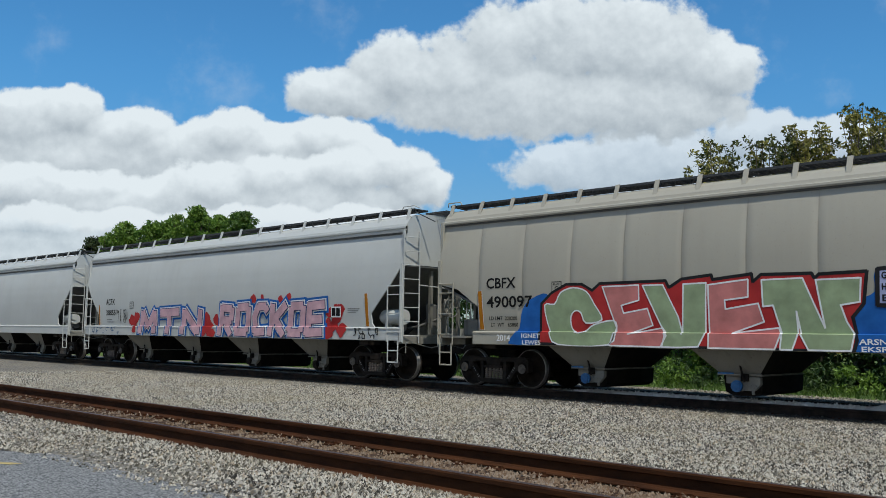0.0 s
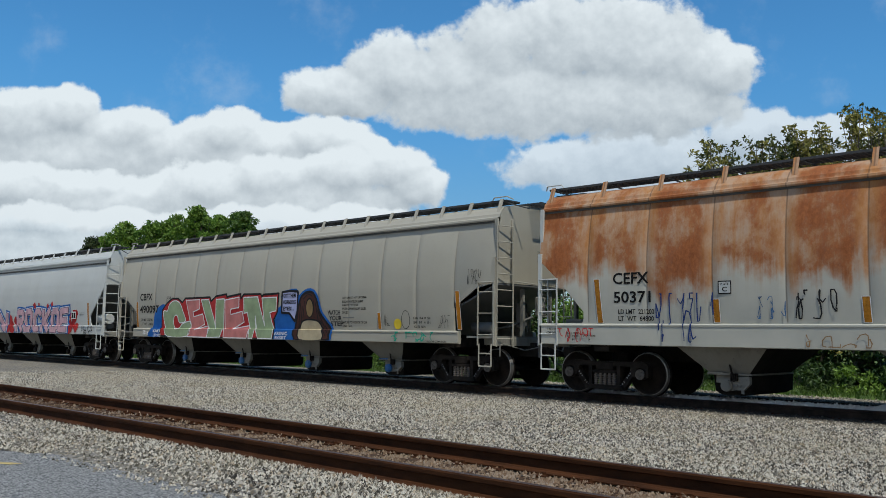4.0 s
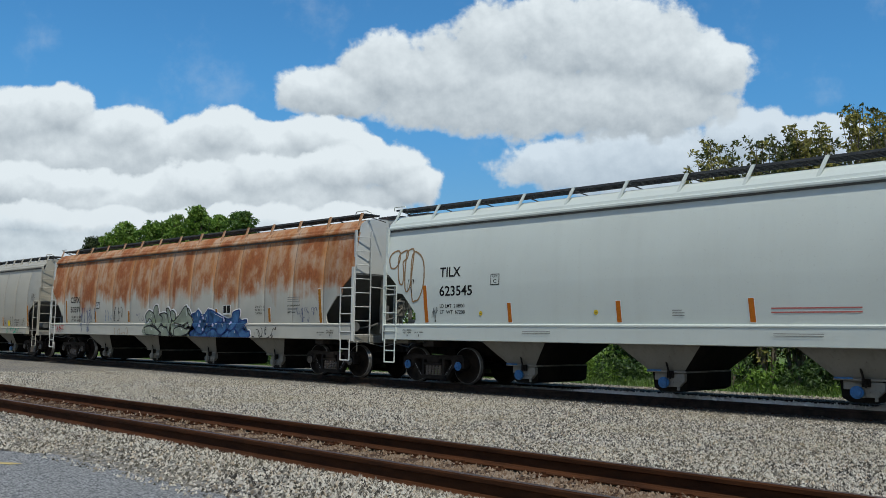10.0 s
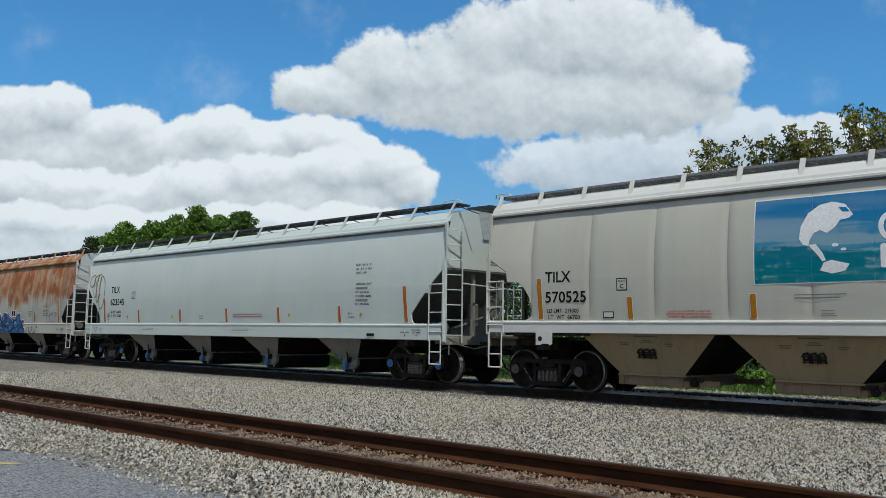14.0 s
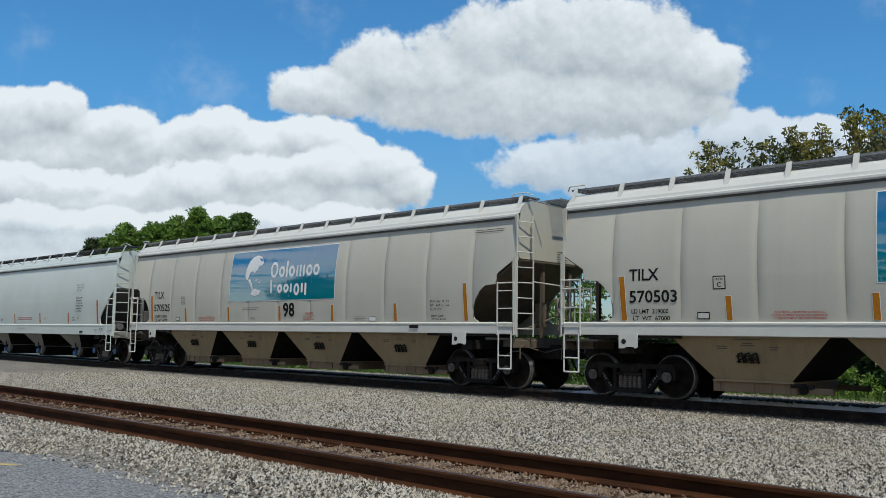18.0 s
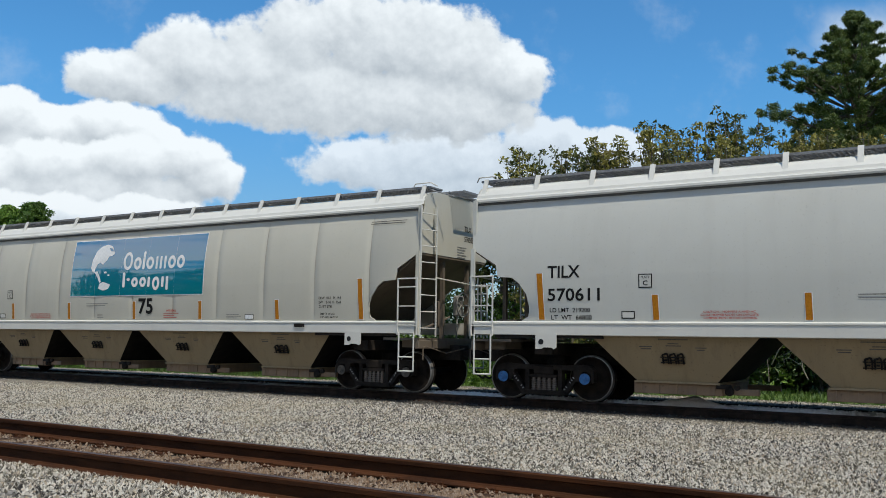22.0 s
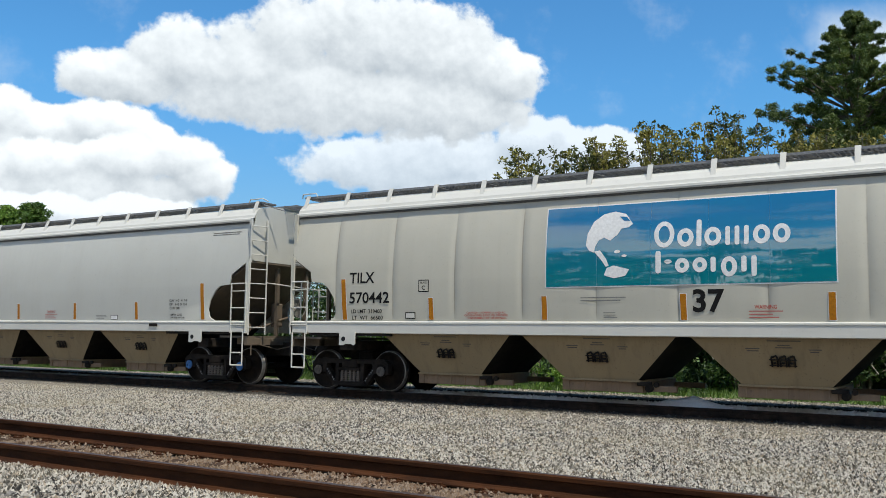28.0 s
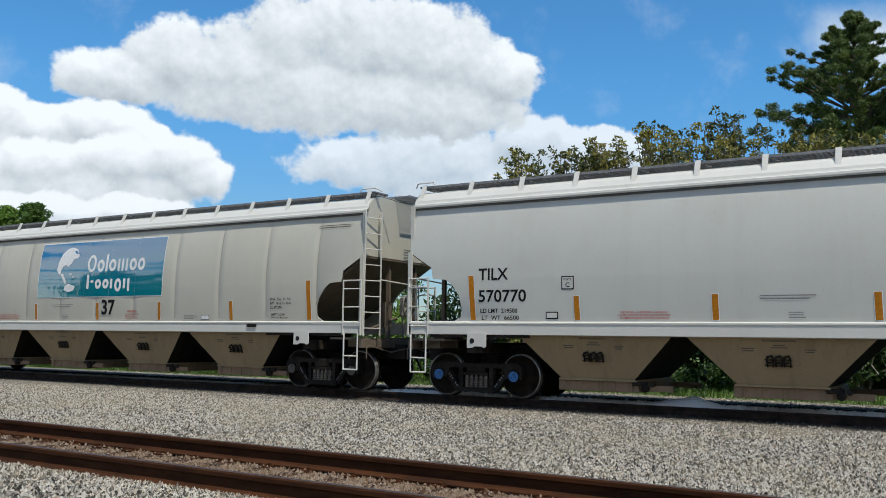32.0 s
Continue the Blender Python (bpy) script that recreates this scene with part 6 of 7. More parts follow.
        side_patch(car, "painted_cloud", bent([(-7.01, 1.04), (-6.74, 1.4), (-6.63, 1.82), (-6.37, 2.06), (-5.92, 2.16), (-5.97, 1.68), (-6.07, 1.05)], 3), spec, M["s_blue"], 0.003)
        side_patch(car, "painted_cloud", bent([(0.5, 1.03), (0.56, 1.5), (0.71, 1.91), (0.93, 2.05), (0.95, 2.40), (1.3, 2.5), (1.79, 2.44), (1.85, 1.6), (1.75, 1.03)], 3), spec, M["s_blue"], 0.003)
        block_edge = [(-6.14, 1.06), (-6.08, 1.95), (-5.8, 2.18), (-5.4, 2.36), (-5.0, 2.35), (-4.73, 2.21), (-4.54, 2.35), (-2.99, 2.36), (-2.92, 2.22), (-2.64, 2.38), (-2.01, 2.44), (-1.99, 2.35), (-1.21, 2.43), (-1.19, 2.28), (-1.03, 2.41), (-0.11, 2.4), (-0.06, 2.31), (0.02, 2.38), (0.82, 2.4), (0.75, 1.85), (0.56, 1.62), (0.63, 1.22), (0.58, 1.03)]
        base = side_patch(car, "painted_outline", block_edge, spec, M["s_red"], 0.007)
        brushed(base, "painted_outline", block_edge, spec, "s_black", 0.042, 0.009)
        for colour, pts in (
                ("s_green", bent([(-5.99, 1.91), (-5.72, 1.93), (-5.55, 2.18), (-5.22, 2.28), (-4.88, 2.19), (-4.67, 1.9), (-4.5, 1.59), (-4.91, 1.52), (-5.03, 1.74), (-5.18, 1.78), (-5.29, 1.65), (-5.27, 1.41), (-5.13, 1.31), (-4.91, 1.35), (-4.71, 1.48), (-4.23, 1.57), (-4.15, 1.39), (-4.34, 1.06), (-5.61, 1.05), (-5.86, 1.34)], 3)),
                ("s_pink", [(-4.47, 2.28), (-3.6, 2.29), (-3.6, 1.98), (-4.02, 1.88), (-3.97, 1.72), (-3.41, 1.81), (-3.3, 1.47), (-3.86, 1.29), (-3.08, 1.42), (-2.98, 1.27), (-3.11, 1.04), (-4.3, 1.05), (-4.21, 1.29), (-4.15, 1.42)]),
                ("s_green", [(-3.51, 2.28), (-3.05, 2.28), (-2.73, 1.64), (-2.65, 1.3), (-2.6, 2.28), (-2.12, 2.29), (-2.16, 1.31), (-2.3, 1.06), (-2.72, 1.04), (-3.08, 1.04), (-3.02, 1.27)]),
                ("s_pink", [(-2.08, 2.25), (-1.28, 2.33), (-1.29, 2.0), (-1.75, 1.95), (-1.74, 1.78), (-1.1, 1.88), (-1.0, 1.54), (-1.61, 1.33), (-0.73, 1.43), (-0.69, 1.3), (-0.8, 1.04), (-2.09, 1.04), (-2.08, 1.31)]),
                ("s_green", [(-1.02, 2.31), (-0.27, 2.32), (0.09, 1.43), (-0.04, 2.28), (0.72, 2.29), (0.69, 1.88), (0.37, 1.83), (0.46, 1.54), (0.59, 1.31), (0.53, 1.04), (-0.19, 1.04), (-0.33, 1.32), (-0.4, 1.73), (-0.38, 1.3), (-0.48, 1.04), (-0.7, 1.04), (-0.67, 1.3), (-0.82, 1.84), (-1.01, 1.82)])):
            side_patch(base, "painted_lettering", pts, spec, M[colour], 0.012)
            brushed(base, "painted_outline", pts, spec, "s_white", 0.022, 0.0145)
        bubble = [(0.99, 2.43), (1.41, 2.46), (1.76, 2.43), (1.73, 1.87), (1.6, 1.57), (1.34, 1.80), (0.97, 1.82)]
        side_patch(car, "painted_panel", bubble, spec, M["s_lilac"], 0.010)
        brushed(car, "painted_outline", bubble, spec, "s_black", 0.05, 0.012)
        for k, s in enumerate(("GOT THEM", "HORNDOG", "EYES!...")):
            words(car, spec, s, 1.05, 1.66 - 0.08 * (k == 2), 2.26 - 0.19 * k, 2.38 - 0.19 * k, "s_black", 0.04, 0.016)
        words(car, spec, "ARSNIC", 0.66, 1.30, 1.15, 1.25, "s_white", 0.02, 0.012)
        words(car, spec, "EKSRT", 0.70, 1.26, 1.03, 1.12, "s_white", 0.02, 0.012)
        words(car, spec, "IGNET", -6.62, -6.10, 1.18, 1.28, "s_white", 0.02, 0.02)
        words(car, spec, "LEWES", -6.60, -6.08, 1.03, 1.13, "s_white", 0.02, 0.02)
        words(car, spec, "2014", -7.35, -6.95, 1.10, 1.25, "s_white", 0.02, 0.02)
        # a painted bust, as plain shapes
        mane = bent([(1.66, 1.02), (1.71, 1.65), (1.83, 2.09), (1.95, 2.3), (2.22, 2.41), (2.47, 2.37), (2.63, 2.17), (2.79, 1.8), (3.06, 1.54), (3.27, 1.33), (3.21, 1.18), (3.1, 1.03)], 3)
        brushed(car, "painted_shape", mane, spec, "s_blue", 0.14, 0.006)
        side_patch(car, "painted_shape", mane, spec, M["s_hair"], 0.012)
        brushed(car, "painted_shape", mane, spec, "s_black", 0.05, 0.014)
        for a, b in (((1.80, 1.1), (1.82, 1.5)), ((2.0, 1.65), (2.08, 2.15)), ((2.52, 1.66), (2.50, 2.15)), ((2.2, 2.36), (2.42, 2.3)), ((2.74, 1.6), (2.88, 1.5)), ((3.0, 1.45), (3.16, 1.25)), ((1.86, 1.2), (1.98, 2.0)), ((1.78, 1.3), (1.90, 2.1)), ((2.58, 2.1), (2.72, 1.5)), ((2.66, 1.9), (2.98, 1.4)), ((2.02, 2.2), (2.20, 2.33)), ((2.9, 1.4), (3.08, 1.15))):
            part("painted_shape", strokes_mesh([(a, b, 0.03)], 0, spec, 0.017), M["s_black"], car)
        trunk = bent([(1.87, 1.03), (1.90, 1.46), (2.10, 1.60), (2.54, 1.60), (2.82, 1.47), (2.92, 1.03)], 3)
        side_patch(car, "painted_shape", trunk, spec, M["s_skin"], 0.018)
        brushed(car, "painted_shape", trunk, spec, "s_black", 0.035, 0.020)
        disc(car, spec, 2.32, 1.95, 0.185, "s_black", 0.021, 0.29, "painted_shape")
        disc(car, spec, 2.32, 1.94, 0.15, "s_tan", 0.023, 0.25, "painted_shape")
        for k, s in enumerate(("WATCH", "YOUR", "STEP")):
            words(car, spec, s, 3.12 + 0.06 * k, 3.66 + 0.07 * k, 1.74 - 0.155 * k, 1.87 - 0.155 * k, "s_black", 0.03)
        for k, s in enumerate(("CAUTION: DO NOT USE STEAM,", "BOILING WATER OR SHARP", "OBJECTS TO CLEAN.", "ENTER CAR WITH SOFT SOLED", "SHOES.")):
            words(car, spec, s, 3.76, 3.76 + 1.02 * len(s) / 26, 2.17 - 0.1 * k, 2.235 - 0.1 * k, "ink", 0.014)
        bars(car, spec, 3.78, 4.25, 1.57, 1.68, 1, "ink", 3)
        for k, s in enumerate(("APPLIED TO INTERIOR OF CAR", "TNT   5-12")):
            words(car, spec, s, 3.78, 3.78 + 1.0 * len(s) / 26, 1.50 - 0.1 * k, 1.56 - 0.1 * k, "ink", 0.014)
        stripe(car, spec, 5.20, 1.36, 1.78, 0.03)
        stripe(car, spec, 8.02, 1.36, 2.29, 0.07, 0.12)
        disc(car, spec, 5.97, 1.49, 0.14, "s_yellow")
        bars(car, spec, 5.88, 6.06, 1.43, 1.55, 3, "ink", 30)
        words(car, spec, "EXW  10-8  H   8-0", 6.56, 7.16, 1.61, 1.67, "ink", 0.014)
        words(car, spec, "EW    8-7   H  15-1", 6.56, 7.16, 1.50, 1.56, "ink", 0.014)
        words(car, spec, "CU FT  5870", 6.58, 6.98, 1.39, 1.45, "ink", 0.014)
        scrawl(car, spec, 5.75, 7.3, 1.06, 1.28, 51, "s_teal", 0.03, 16)
        scrawl(car, spec, 8.35, 8.85, 2.45, 2.8, 52, "s_black", 0.012, 14)
        ring(car, spec, 6.27, 1.6, 0.16, 0.24, 0.015, "s_black")
        scrawl(car, spec, 5.45, 5.7, 1.45, 1.75, 53, "s_black", 0.010, 9)
        scrawl(car, spec, 7.4, 7.85, 1.4, 1.7, 54, "s_black", 0.010, 10)
        words(car, spec, "2 INCH HF COMP SHOES", 7.05, 7.75, 1.03, 1.08, "ink", 0.012)
    elif livery == "mtn":
        words(car, spec, "ACFX", -7.40, -6.67, 2.20, 2.43, "ink", 0.016)
        words(car, spec, "38855", -7.38, -6.60, 1.80, 2.01, "ink", 0.016)
        bars(car, spec, -7.3, -6.7, 1.47, 1.66, 2, "ink", 61)
        plate_box(car, spec, -5.5, -5.2, 2.05, 2.3)
        stripe(car, spec, -8.0, 1.42, 2.2, 0.04, 0.10)
        stripe(car, spec, 7.70, 1.42, 2.31, 0.06, 0.12)
        blobs(car, spec, -5.4, -4.8, 1.2, 1.75, 5, "s_red", 8, 0.17, 0.004)
        blobs(car, spec, -0.3, 0.6, 1.15, 1.7, 6, "s_red", 10, 0.2, 0.004)
        blobs(car, spec, 5.8, 7.15, 1.1, 1.9, 7, "s_red", 14, 0.2, 0.004)
        blobs(car, spec, 2.2, 5.6, 2.1, 2.3, 8, "s_red", 9, 0.12, 0.004)
        rose = []
        for ch, a, b in (("M", -4.75, -3.35), ("T", -3.3, -1.9), ("N", -1.85, -0.35)):
            rose += letter(ch, a, b, 1.12, 1.98, 0.27, 0.1)
        for ch, a, b in (("R", 0.55, 1.5), ("O", 1.45, 2.4), ("C", 2.4, 3.3), ("K", 3.3, 4.3), ("O", 4.25, 5.15), ("E", 5.1, 6.0)):
            rose += letter(ch, a, b, 1.10, 2.12, 0.24, 0.12)
        layers(car, spec, rose, ((0.12, "s_blue"), (0.055, "s_white"), (0.022, "s_navy"), (0.0, "s_rose")))
        p = side_patch(car, "data_plate", rect(6.33, 6.76, 1.67, 1.97), spec, M["ink_white"], 0.045)
        side_patch(p, "data_plate", rect(6.37, 6.53, 1.71, 1.93), spec, M["ink"], 0.048)
        side_patch(p, "data_plate", rect(6.56, 6.72, 1.71, 1.93), spec, M["ink"], 0.048)
        scrawl(car, spec, 7.25, 8.3, 1.10, 1.36, 63, "s_black", 0.035, 14)
        scrawl(car, spec, -6.6, -5.6, 1.5, 2.0, 64, "s_black", 0.03, 14)
        scrawl(car, spec, -8.5, -6.2, 1.12, 1.34, 65, "s_steel", 0.025, 18)
        bars(car, spec, 7.0, 7.5, 1.75, 1.92, 3, "ink", 66)



TRAIN = [
    ("acf", -49.6, "pale grey ribbed-eave hopper car at the far end of the train", "cap_grey", None),
    ("acf", -27.99, "pale grey smooth hopper car with pink and blue graffiti", "cap_grey", "mtn"),
    ("bulged", -6.40, "warm grey round-sided hopper car with red and green graffiti", "cap_grey", "ceven"),
    ("rusty", 15.92, "rust-streaked grey hopper car with green and blue graffiti", "cap_grey", "rusty"),
    ("tall", 38.83, "clean white smooth-sided hopper car with amber stripes", "cap_blue", "tall"),
    ("seamed", 61.12, "putty grey seamed hopper car with a teal banner numbered 98", "cap_grey", "98"),
    ("seamed", 82.52, "putty grey seamed hopper car with a teal banner numbered 75", "cap_grey", "75"),
    ("smooth", 103.92, "plain light grey smooth hopper car with brown hoppers", "cap_blue", "570611"),
    ("seamed", 125.42, "putty grey seamed hopper car with a teal banner numbered 37", "cap_grey", "37"),
    ("smooth", 146.75, "plain light grey smooth hopper car with blue bearing caps", "cap_blue", "570770"),
]
for style, u, label, cap, livery in TRAIN:
    car, spec = build_car(style, u, label, cap)
    if livery:
        paint_livery(car, spec, livery)

# ---------------------------------------------------------------- trees
def polar(az, d):
    return d * math.sin(radians(az)), d * math.cos(radians(az))


def limb(bm, a, b, r1, r2, seg=7):
    tube(bm, a, b, r1, seg, 0, r2)


def leaf_cloud(name, centers, radii, per, size, seed, mat, parent, flat=0.7, label="", wide=0.42):
    """Many single leaves, each a bent pair of triangles, gathered round the twig ends."""
    rng = np.random.default_rng(seed)
    c = np.repeat(np.array(centers, float), per, axis=0)
    r = np.repeat(np.array(radii, float), per)
    n = len(c)
    d = rng.normal(0, 1, (n, 3))
    d /= np.linalg.norm(d, axis=1)[:, None]
    p = c + d * (r * rng.uniform(0.25, 1.0, n) ** 0.6)[:, None] * np.array([1, 1, flat])
    a = rng.normal(0, 1, (n, 3))
    a /= np.linalg.norm(a, axis=1)[:, None]
    b = np.cross(a, rng.normal(0, 1, (n, 3)))
    b /= np.linalg.norm(b, axis=1)[:, None]
    s = (size * rng.uniform(0.6, 1.3, n))[:, None]
    nrm = np.cross(a, b) * s * 0.18
    v = np.stack([p - a * s, p + b * s * wide + nrm, p + a * s, p - b * s * wide + nrm], 1)
    f = np.array([(0, 1, 2, 3)])[None] + (np.arange(n) * 4)[:, None, None]
    me = bpy.data.meshes.new(name)
    me.from_pydata(v.reshape(-1, 3).tolist(), [], f.reshape(-1, 4).tolist())
    me.materials.append(mat)
    return part(name, me, None, parent, label)


def broad_tree(x, y, h, spread, seed, leaf, label, clumps=60, per=90, size=0.13, low=0.25, radius=0.55, sparse=False):
    rnd = random.Random(seed)
    z0 = ground_z(y) - 0.05
    tree = empty("tree", pose(x, y, z0), label, "tree")
    bm = fresh()
    fork = h * low
    limb(bm, (0, 0, 0), (0.05, 0.03, fork), h * 0.026, h * 0.020, 9)
    tips = []
    for k in range(clumps):
        a = rnd.uniform(0, 6.283)
        zf = rnd.uniform(0.0, 1.0) ** 0.8
        z = fork + (h - fork) * zf
        rr = spread * math.sqrt(max(0.05, 1 - (zf * 1.9 - 0.85) ** 2)) * rnd.uniform(0.25, 1.0)
        tip = Vector((rr * math.cos(a), rr * math.sin(a), z - rnd.uniform(0, 0.06) * h))
        tips.append(tip)
        if k % 2 == 0:
            mid = Vector((tip.x * 0.45, tip.y * 0.45, fork + (tip.z - fork) * 0.55))
            limb(bm, (0.03, 0.02, fork * 0.9), mid, h * 0.011, h * 0.006, 5)
            limb(bm, mid, tip, h * 0.006, h * 0.002, 5)
    part("trunk", bm, M["bark"], tree)
    radii = [radius * rnd.uniform(0.6, 1.25) for _ in tips]
    leaf_cloud("crown", [tuple(t) for t in tips], radii, per, size, seed + 1, leaf, tree)
    return tree


def rosette_tree(x, y, h, seed, leaf):
    rnd = random.Random(seed)
    z0 = ground_z(y) - 0.05
    tree = empty("tree", pose(x, y, z0), "broad-leaved evergreen tree with upright twigs behind the track", "tree")
    bm = fresh()
    tips, radii = [], []
    for k in range(7):
        a, rr = rnd.uniform(0, 6.283), rnd.uniform(0.15, 1.05)
        fork = Vector((rr * math.cos(a), rr * math.sin(a), h * rnd.uniform(0.45, 0.7)))
        limb(bm, (0.12 * math.cos(a), 0.12 * math.sin(a), 0), fork, 0.055, 0.03, 6)
        for q in range(7):
            b = rnd.uniform(0, 6.283)
            s = rnd.uniform(0.15, 0.75)
            tip = Vector((fork.x + s * math.cos(b), fork.y + s * math.sin(b), min(h, fork.z + rnd.uniform(0.15, 0.55) * h * rnd.uniform(0.5, 1.0))))
            limb(bm, fork, tip, 0.022, 0.008, 5)
            for u in (0.45, 0.7, 0.88, 1.0):
                c = fork.lerp(tip, u)
                tips.append((c.x + rnd.uniform(-0.22, 0.22) * (1.3 - u), c.y + rnd.uniform(-0.22, 0.22), c.z))
                radii.append(rnd.uniform(0.13, 0.24))
    for k in range(60):
        a, rr = rnd.uniform(0, 6.283), rnd.uniform(0.2, 1.2)
        tips.append((rr * math.cos(a), rr * math.sin(a), h * rnd.uniform(0.12, 0.72)))
        radii.append(rnd.uniform(0.25, 0.45))
    part("trunk", bm, M["bark"], tree)
    leaf_cloud("crown", tips, radii, 21, 0.084, seed + 1, leaf, tree, 0.8)
    return tree


def pine_tree(x, y, h, seed, label):
    rnd = random.Random(seed)
    z0 = ground_z(y) - 0.05
    tree = empty("tree", pose(x, y, z0), label, "tree")
    bm = fresh()
    limb(bm, (0, 0, 0), (0.1, 0.05, h * 0.6), h * 0.017, h * 0.010, 9)
    limb(bm, (0.1, 0.05, h * 0.6), (0, 0, h * 0.98), h * 0.010, h * 0.002, 7)
    tips, radii = [], []
    for k in range(230):
        zf = 0.40 + 0.595 * (k / 230) ** 0.92 + rnd.uniform(-0.02, 0.02) * (k < 220)
        a = rnd.uniform(0, 6.283)
        reach = min(4.4, h * 0.92 * max(0.0, 1.0 - zf) ** 0.95) * rnd.uniform(0.35, 1.06) + 0.06
        base = Vector((0, 0, h * zf - reach * 0.18))
        tip = Vector((reach * math.cos(a), reach * math.sin(a), h * zf + reach * rnd.uniform(0.05, 0.38)))
        limb(bm, base, tip, h * 0.004, h * 0.0012, 5)
        for q in (0.45, 0.66, 0.85, 1.0):
            tips.append(tuple(base.lerp(tip, q)))
            radii.append(0.10 + 0.42 * min(0.5, 1 - zf) + 0.08 * rnd.random())
    part("trunk", bm, M["bark"], tree)
    leaf_cloud("crown", tips, radii, 140, 0.16, seed + 5, M["needle"], tree, 0.6, "", 0.11)
    return tree


M["twig"] = plain("bare_grey_twigs", (0.30, 0.26, 0.21), 0.8, 0, 0.3, 20)


def build_trees():
    # far wood to the left of the line
    for k, (az, d, el, spread) in enumerate(((-65.3, 92, 0.104, 2.4), (-63.6, 90, 0.119, 3.6), (-62.0, 88, 0.122, 3.6), (-60.6, 88, 0.129, 3.4), (-59.3, 86, 0.141, 3.0), (-57.9, 88, 0.134, 3.0), (-56.6, 82, 0.141, 2.4), (-61.4, 97, 0.120, 3.8), (-58.7, 97, 0.126, 3.4))):
        x, y = polar(az, d)
        dark = k in (0, 6)
        broad_tree(x, y, d * el + 1.15, spread, 40 + k, M["leaf_deep" if k == 0 else "leaf_mid" if k == 6 else "leaf"], "dark green rounded tree beyond the railway" if dark else "leafy green deciduous tree beyond the railway", 165, 95, 0.18, 0.12, 0.62)
    # broad-leaved evergreens behind the track: upright twigs that end in rosettes of leaves
    rnd = random.Random(17)
    tops = ([-29.0, -26.4, -23.2, -19.6, -16.4, -13.3, -10.2, -6.6, -3.2, 0.0], [0.178, 0.200, 0.230, 0.240, 0.250, 0.244, 0.232, 0.228, 0.232, 0.23])
    for k in range(22):
        az = -28.2 + k * 1.22 + rnd.uniform(-0.3, 0.3)
        d = rnd.uniform(28.5, 31.5)
        x, y = polar(az, d)
        h = d * (float(np.interp(az, *tops)) - rnd.uniform(-0.004, 0.030)) + 1.45
        rosette_tree(x, y, h, 200 + k, M[("leaf_dark", "leaf_gold", "leaf_gold")[k % 3] if az > -20 else ("leaf_dark", "leaf_dark", "leaf_gold")[k % 3]])
    x, y = polar(-5.9, 43)
    pine_tree(x, y, 16.5, 90, "tall dark green pine tree behind the track")
    # overgrown bushes along the far side of the line
    rnd = random.Random(8)
    for k in range(40):
        x = -50 + k * 1.5 + rnd.uniform(-0.5, 0.5)
        y = rnd.uniform(26.6, 28.6) + (0.0 if x > -22 else 1.5)
        h = rnd.uniform(3.2, 4.7)
        b = empty("bush", pose(x, y, ground_z(y) - 0.03), "tangled green bush with vines beside the track", "bush", "bushes along the track")
        bm = fresh()
        pts = []
        for q in range(12):
            a, rr = rnd.uniform(0, 6.283), rnd.uniform(0.2, 1.3)
            tip = (rr * math.cos(a), rr * math.sin(a), rnd.uniform(0.35, 1) * h)
            limb(bm, (0.1 * math.cos(a), 0.1 * math.sin(a), 0), tip, 0.028, 0.008, 5)
            pts += [tip, (tip[0] * 0.8, tip[1] * 0.8, tip[2] * 0.55), (tip[0] * 1.05, tip[1] * 1.05, 0.35)]
        part("stem", bm, M["bark"], b)
        leaf_cloud("foliage", pts, [0.6] * len(pts), 80, 0.11, 300 + k, M["vine" if k % 3 else "leaf"], b, 0.8)
    # a thicket with bare branches where the line of trees comes down to the track
    for k in range(12):
        x, y = polar(-12.5 + k * 1.15 + rnd.uniform(-0.3, 0.3), rnd.uniform(26.4, 28.2))
        h = rnd.uniform(4.6, 6.2)
        b = empty("bush", pose(x, y, ground_z(y) - 0.03), "tall dark thicket with bare grey branches", "bush", "bushes along the track")
        bm = fresh()
        pts = []
        for q in range(16):
            a, rr = rnd.uniform(0, 6.283), rnd.uniform(0.2, 1.0)
            tip = (rr * math.cos(a), rr * math.sin(a), rnd.uniform(0.25, 1) * h)
            limb(bm, (0.1 * math.cos(a), 0.1 * math.sin(a), 0), tip, 0.030, 0.008, 5)
            pts += [tip, (tip[0] * 0.8, tip[1] * 0.8, tip[2] * 0.7), (tip[0] * 0.9, tip[1] * 0.9, tip[2] * 0.35)]
        part("stem", bm, M["bark"], b)
        leaf_cloud("foliage", pts, [0.5] * len(pts), 70, 0.09, 700 + k, M["vine"], b, 0.9)
        bm = fresh()
        for q in range(5):
            p = Vector((rnd.uniform(-0.5, 0.5), -1.0, rnd.uniform(0.3, 1.5)))
            for u in range(4):
                n = p + Vector((rnd.uniform(-0.35, 0.35), rnd.uniform(-0.1, 0.1), rnd.uniform(0.15, 0.45)))
                limb(bm, p, n, 0.016 - 0.003 * u, 0.013 - 0.003 * u, 5)
                p = n
        part("bare_branch", bm, M["twig"], b)
    # weeds at the foot of the bank
    for k in range(50):
        x, y = -46 + k * 0.85 + rnd.uniform(-0.3, 0.3), rnd.uniform(22.2, 24.4)
        if -6.0 < x:
            continue
        w = empty("weed", pose(x, y, ground_z(y) - 0.03), "low leafy green weeds at the foot of the bank", "weed", "weeds along the track")
        pts = [(rnd.uniform(-0.6, 0.6), rnd.uniform(-0.5, 0.5), rnd.uniform(0.08, 0.75)) for q in range(14)]
        bm = fresh()
        for p in pts:
            limb(bm, (p[0] * 0.5, p[1] * 0.5, 0), p, 0.010, 0.004, 4)
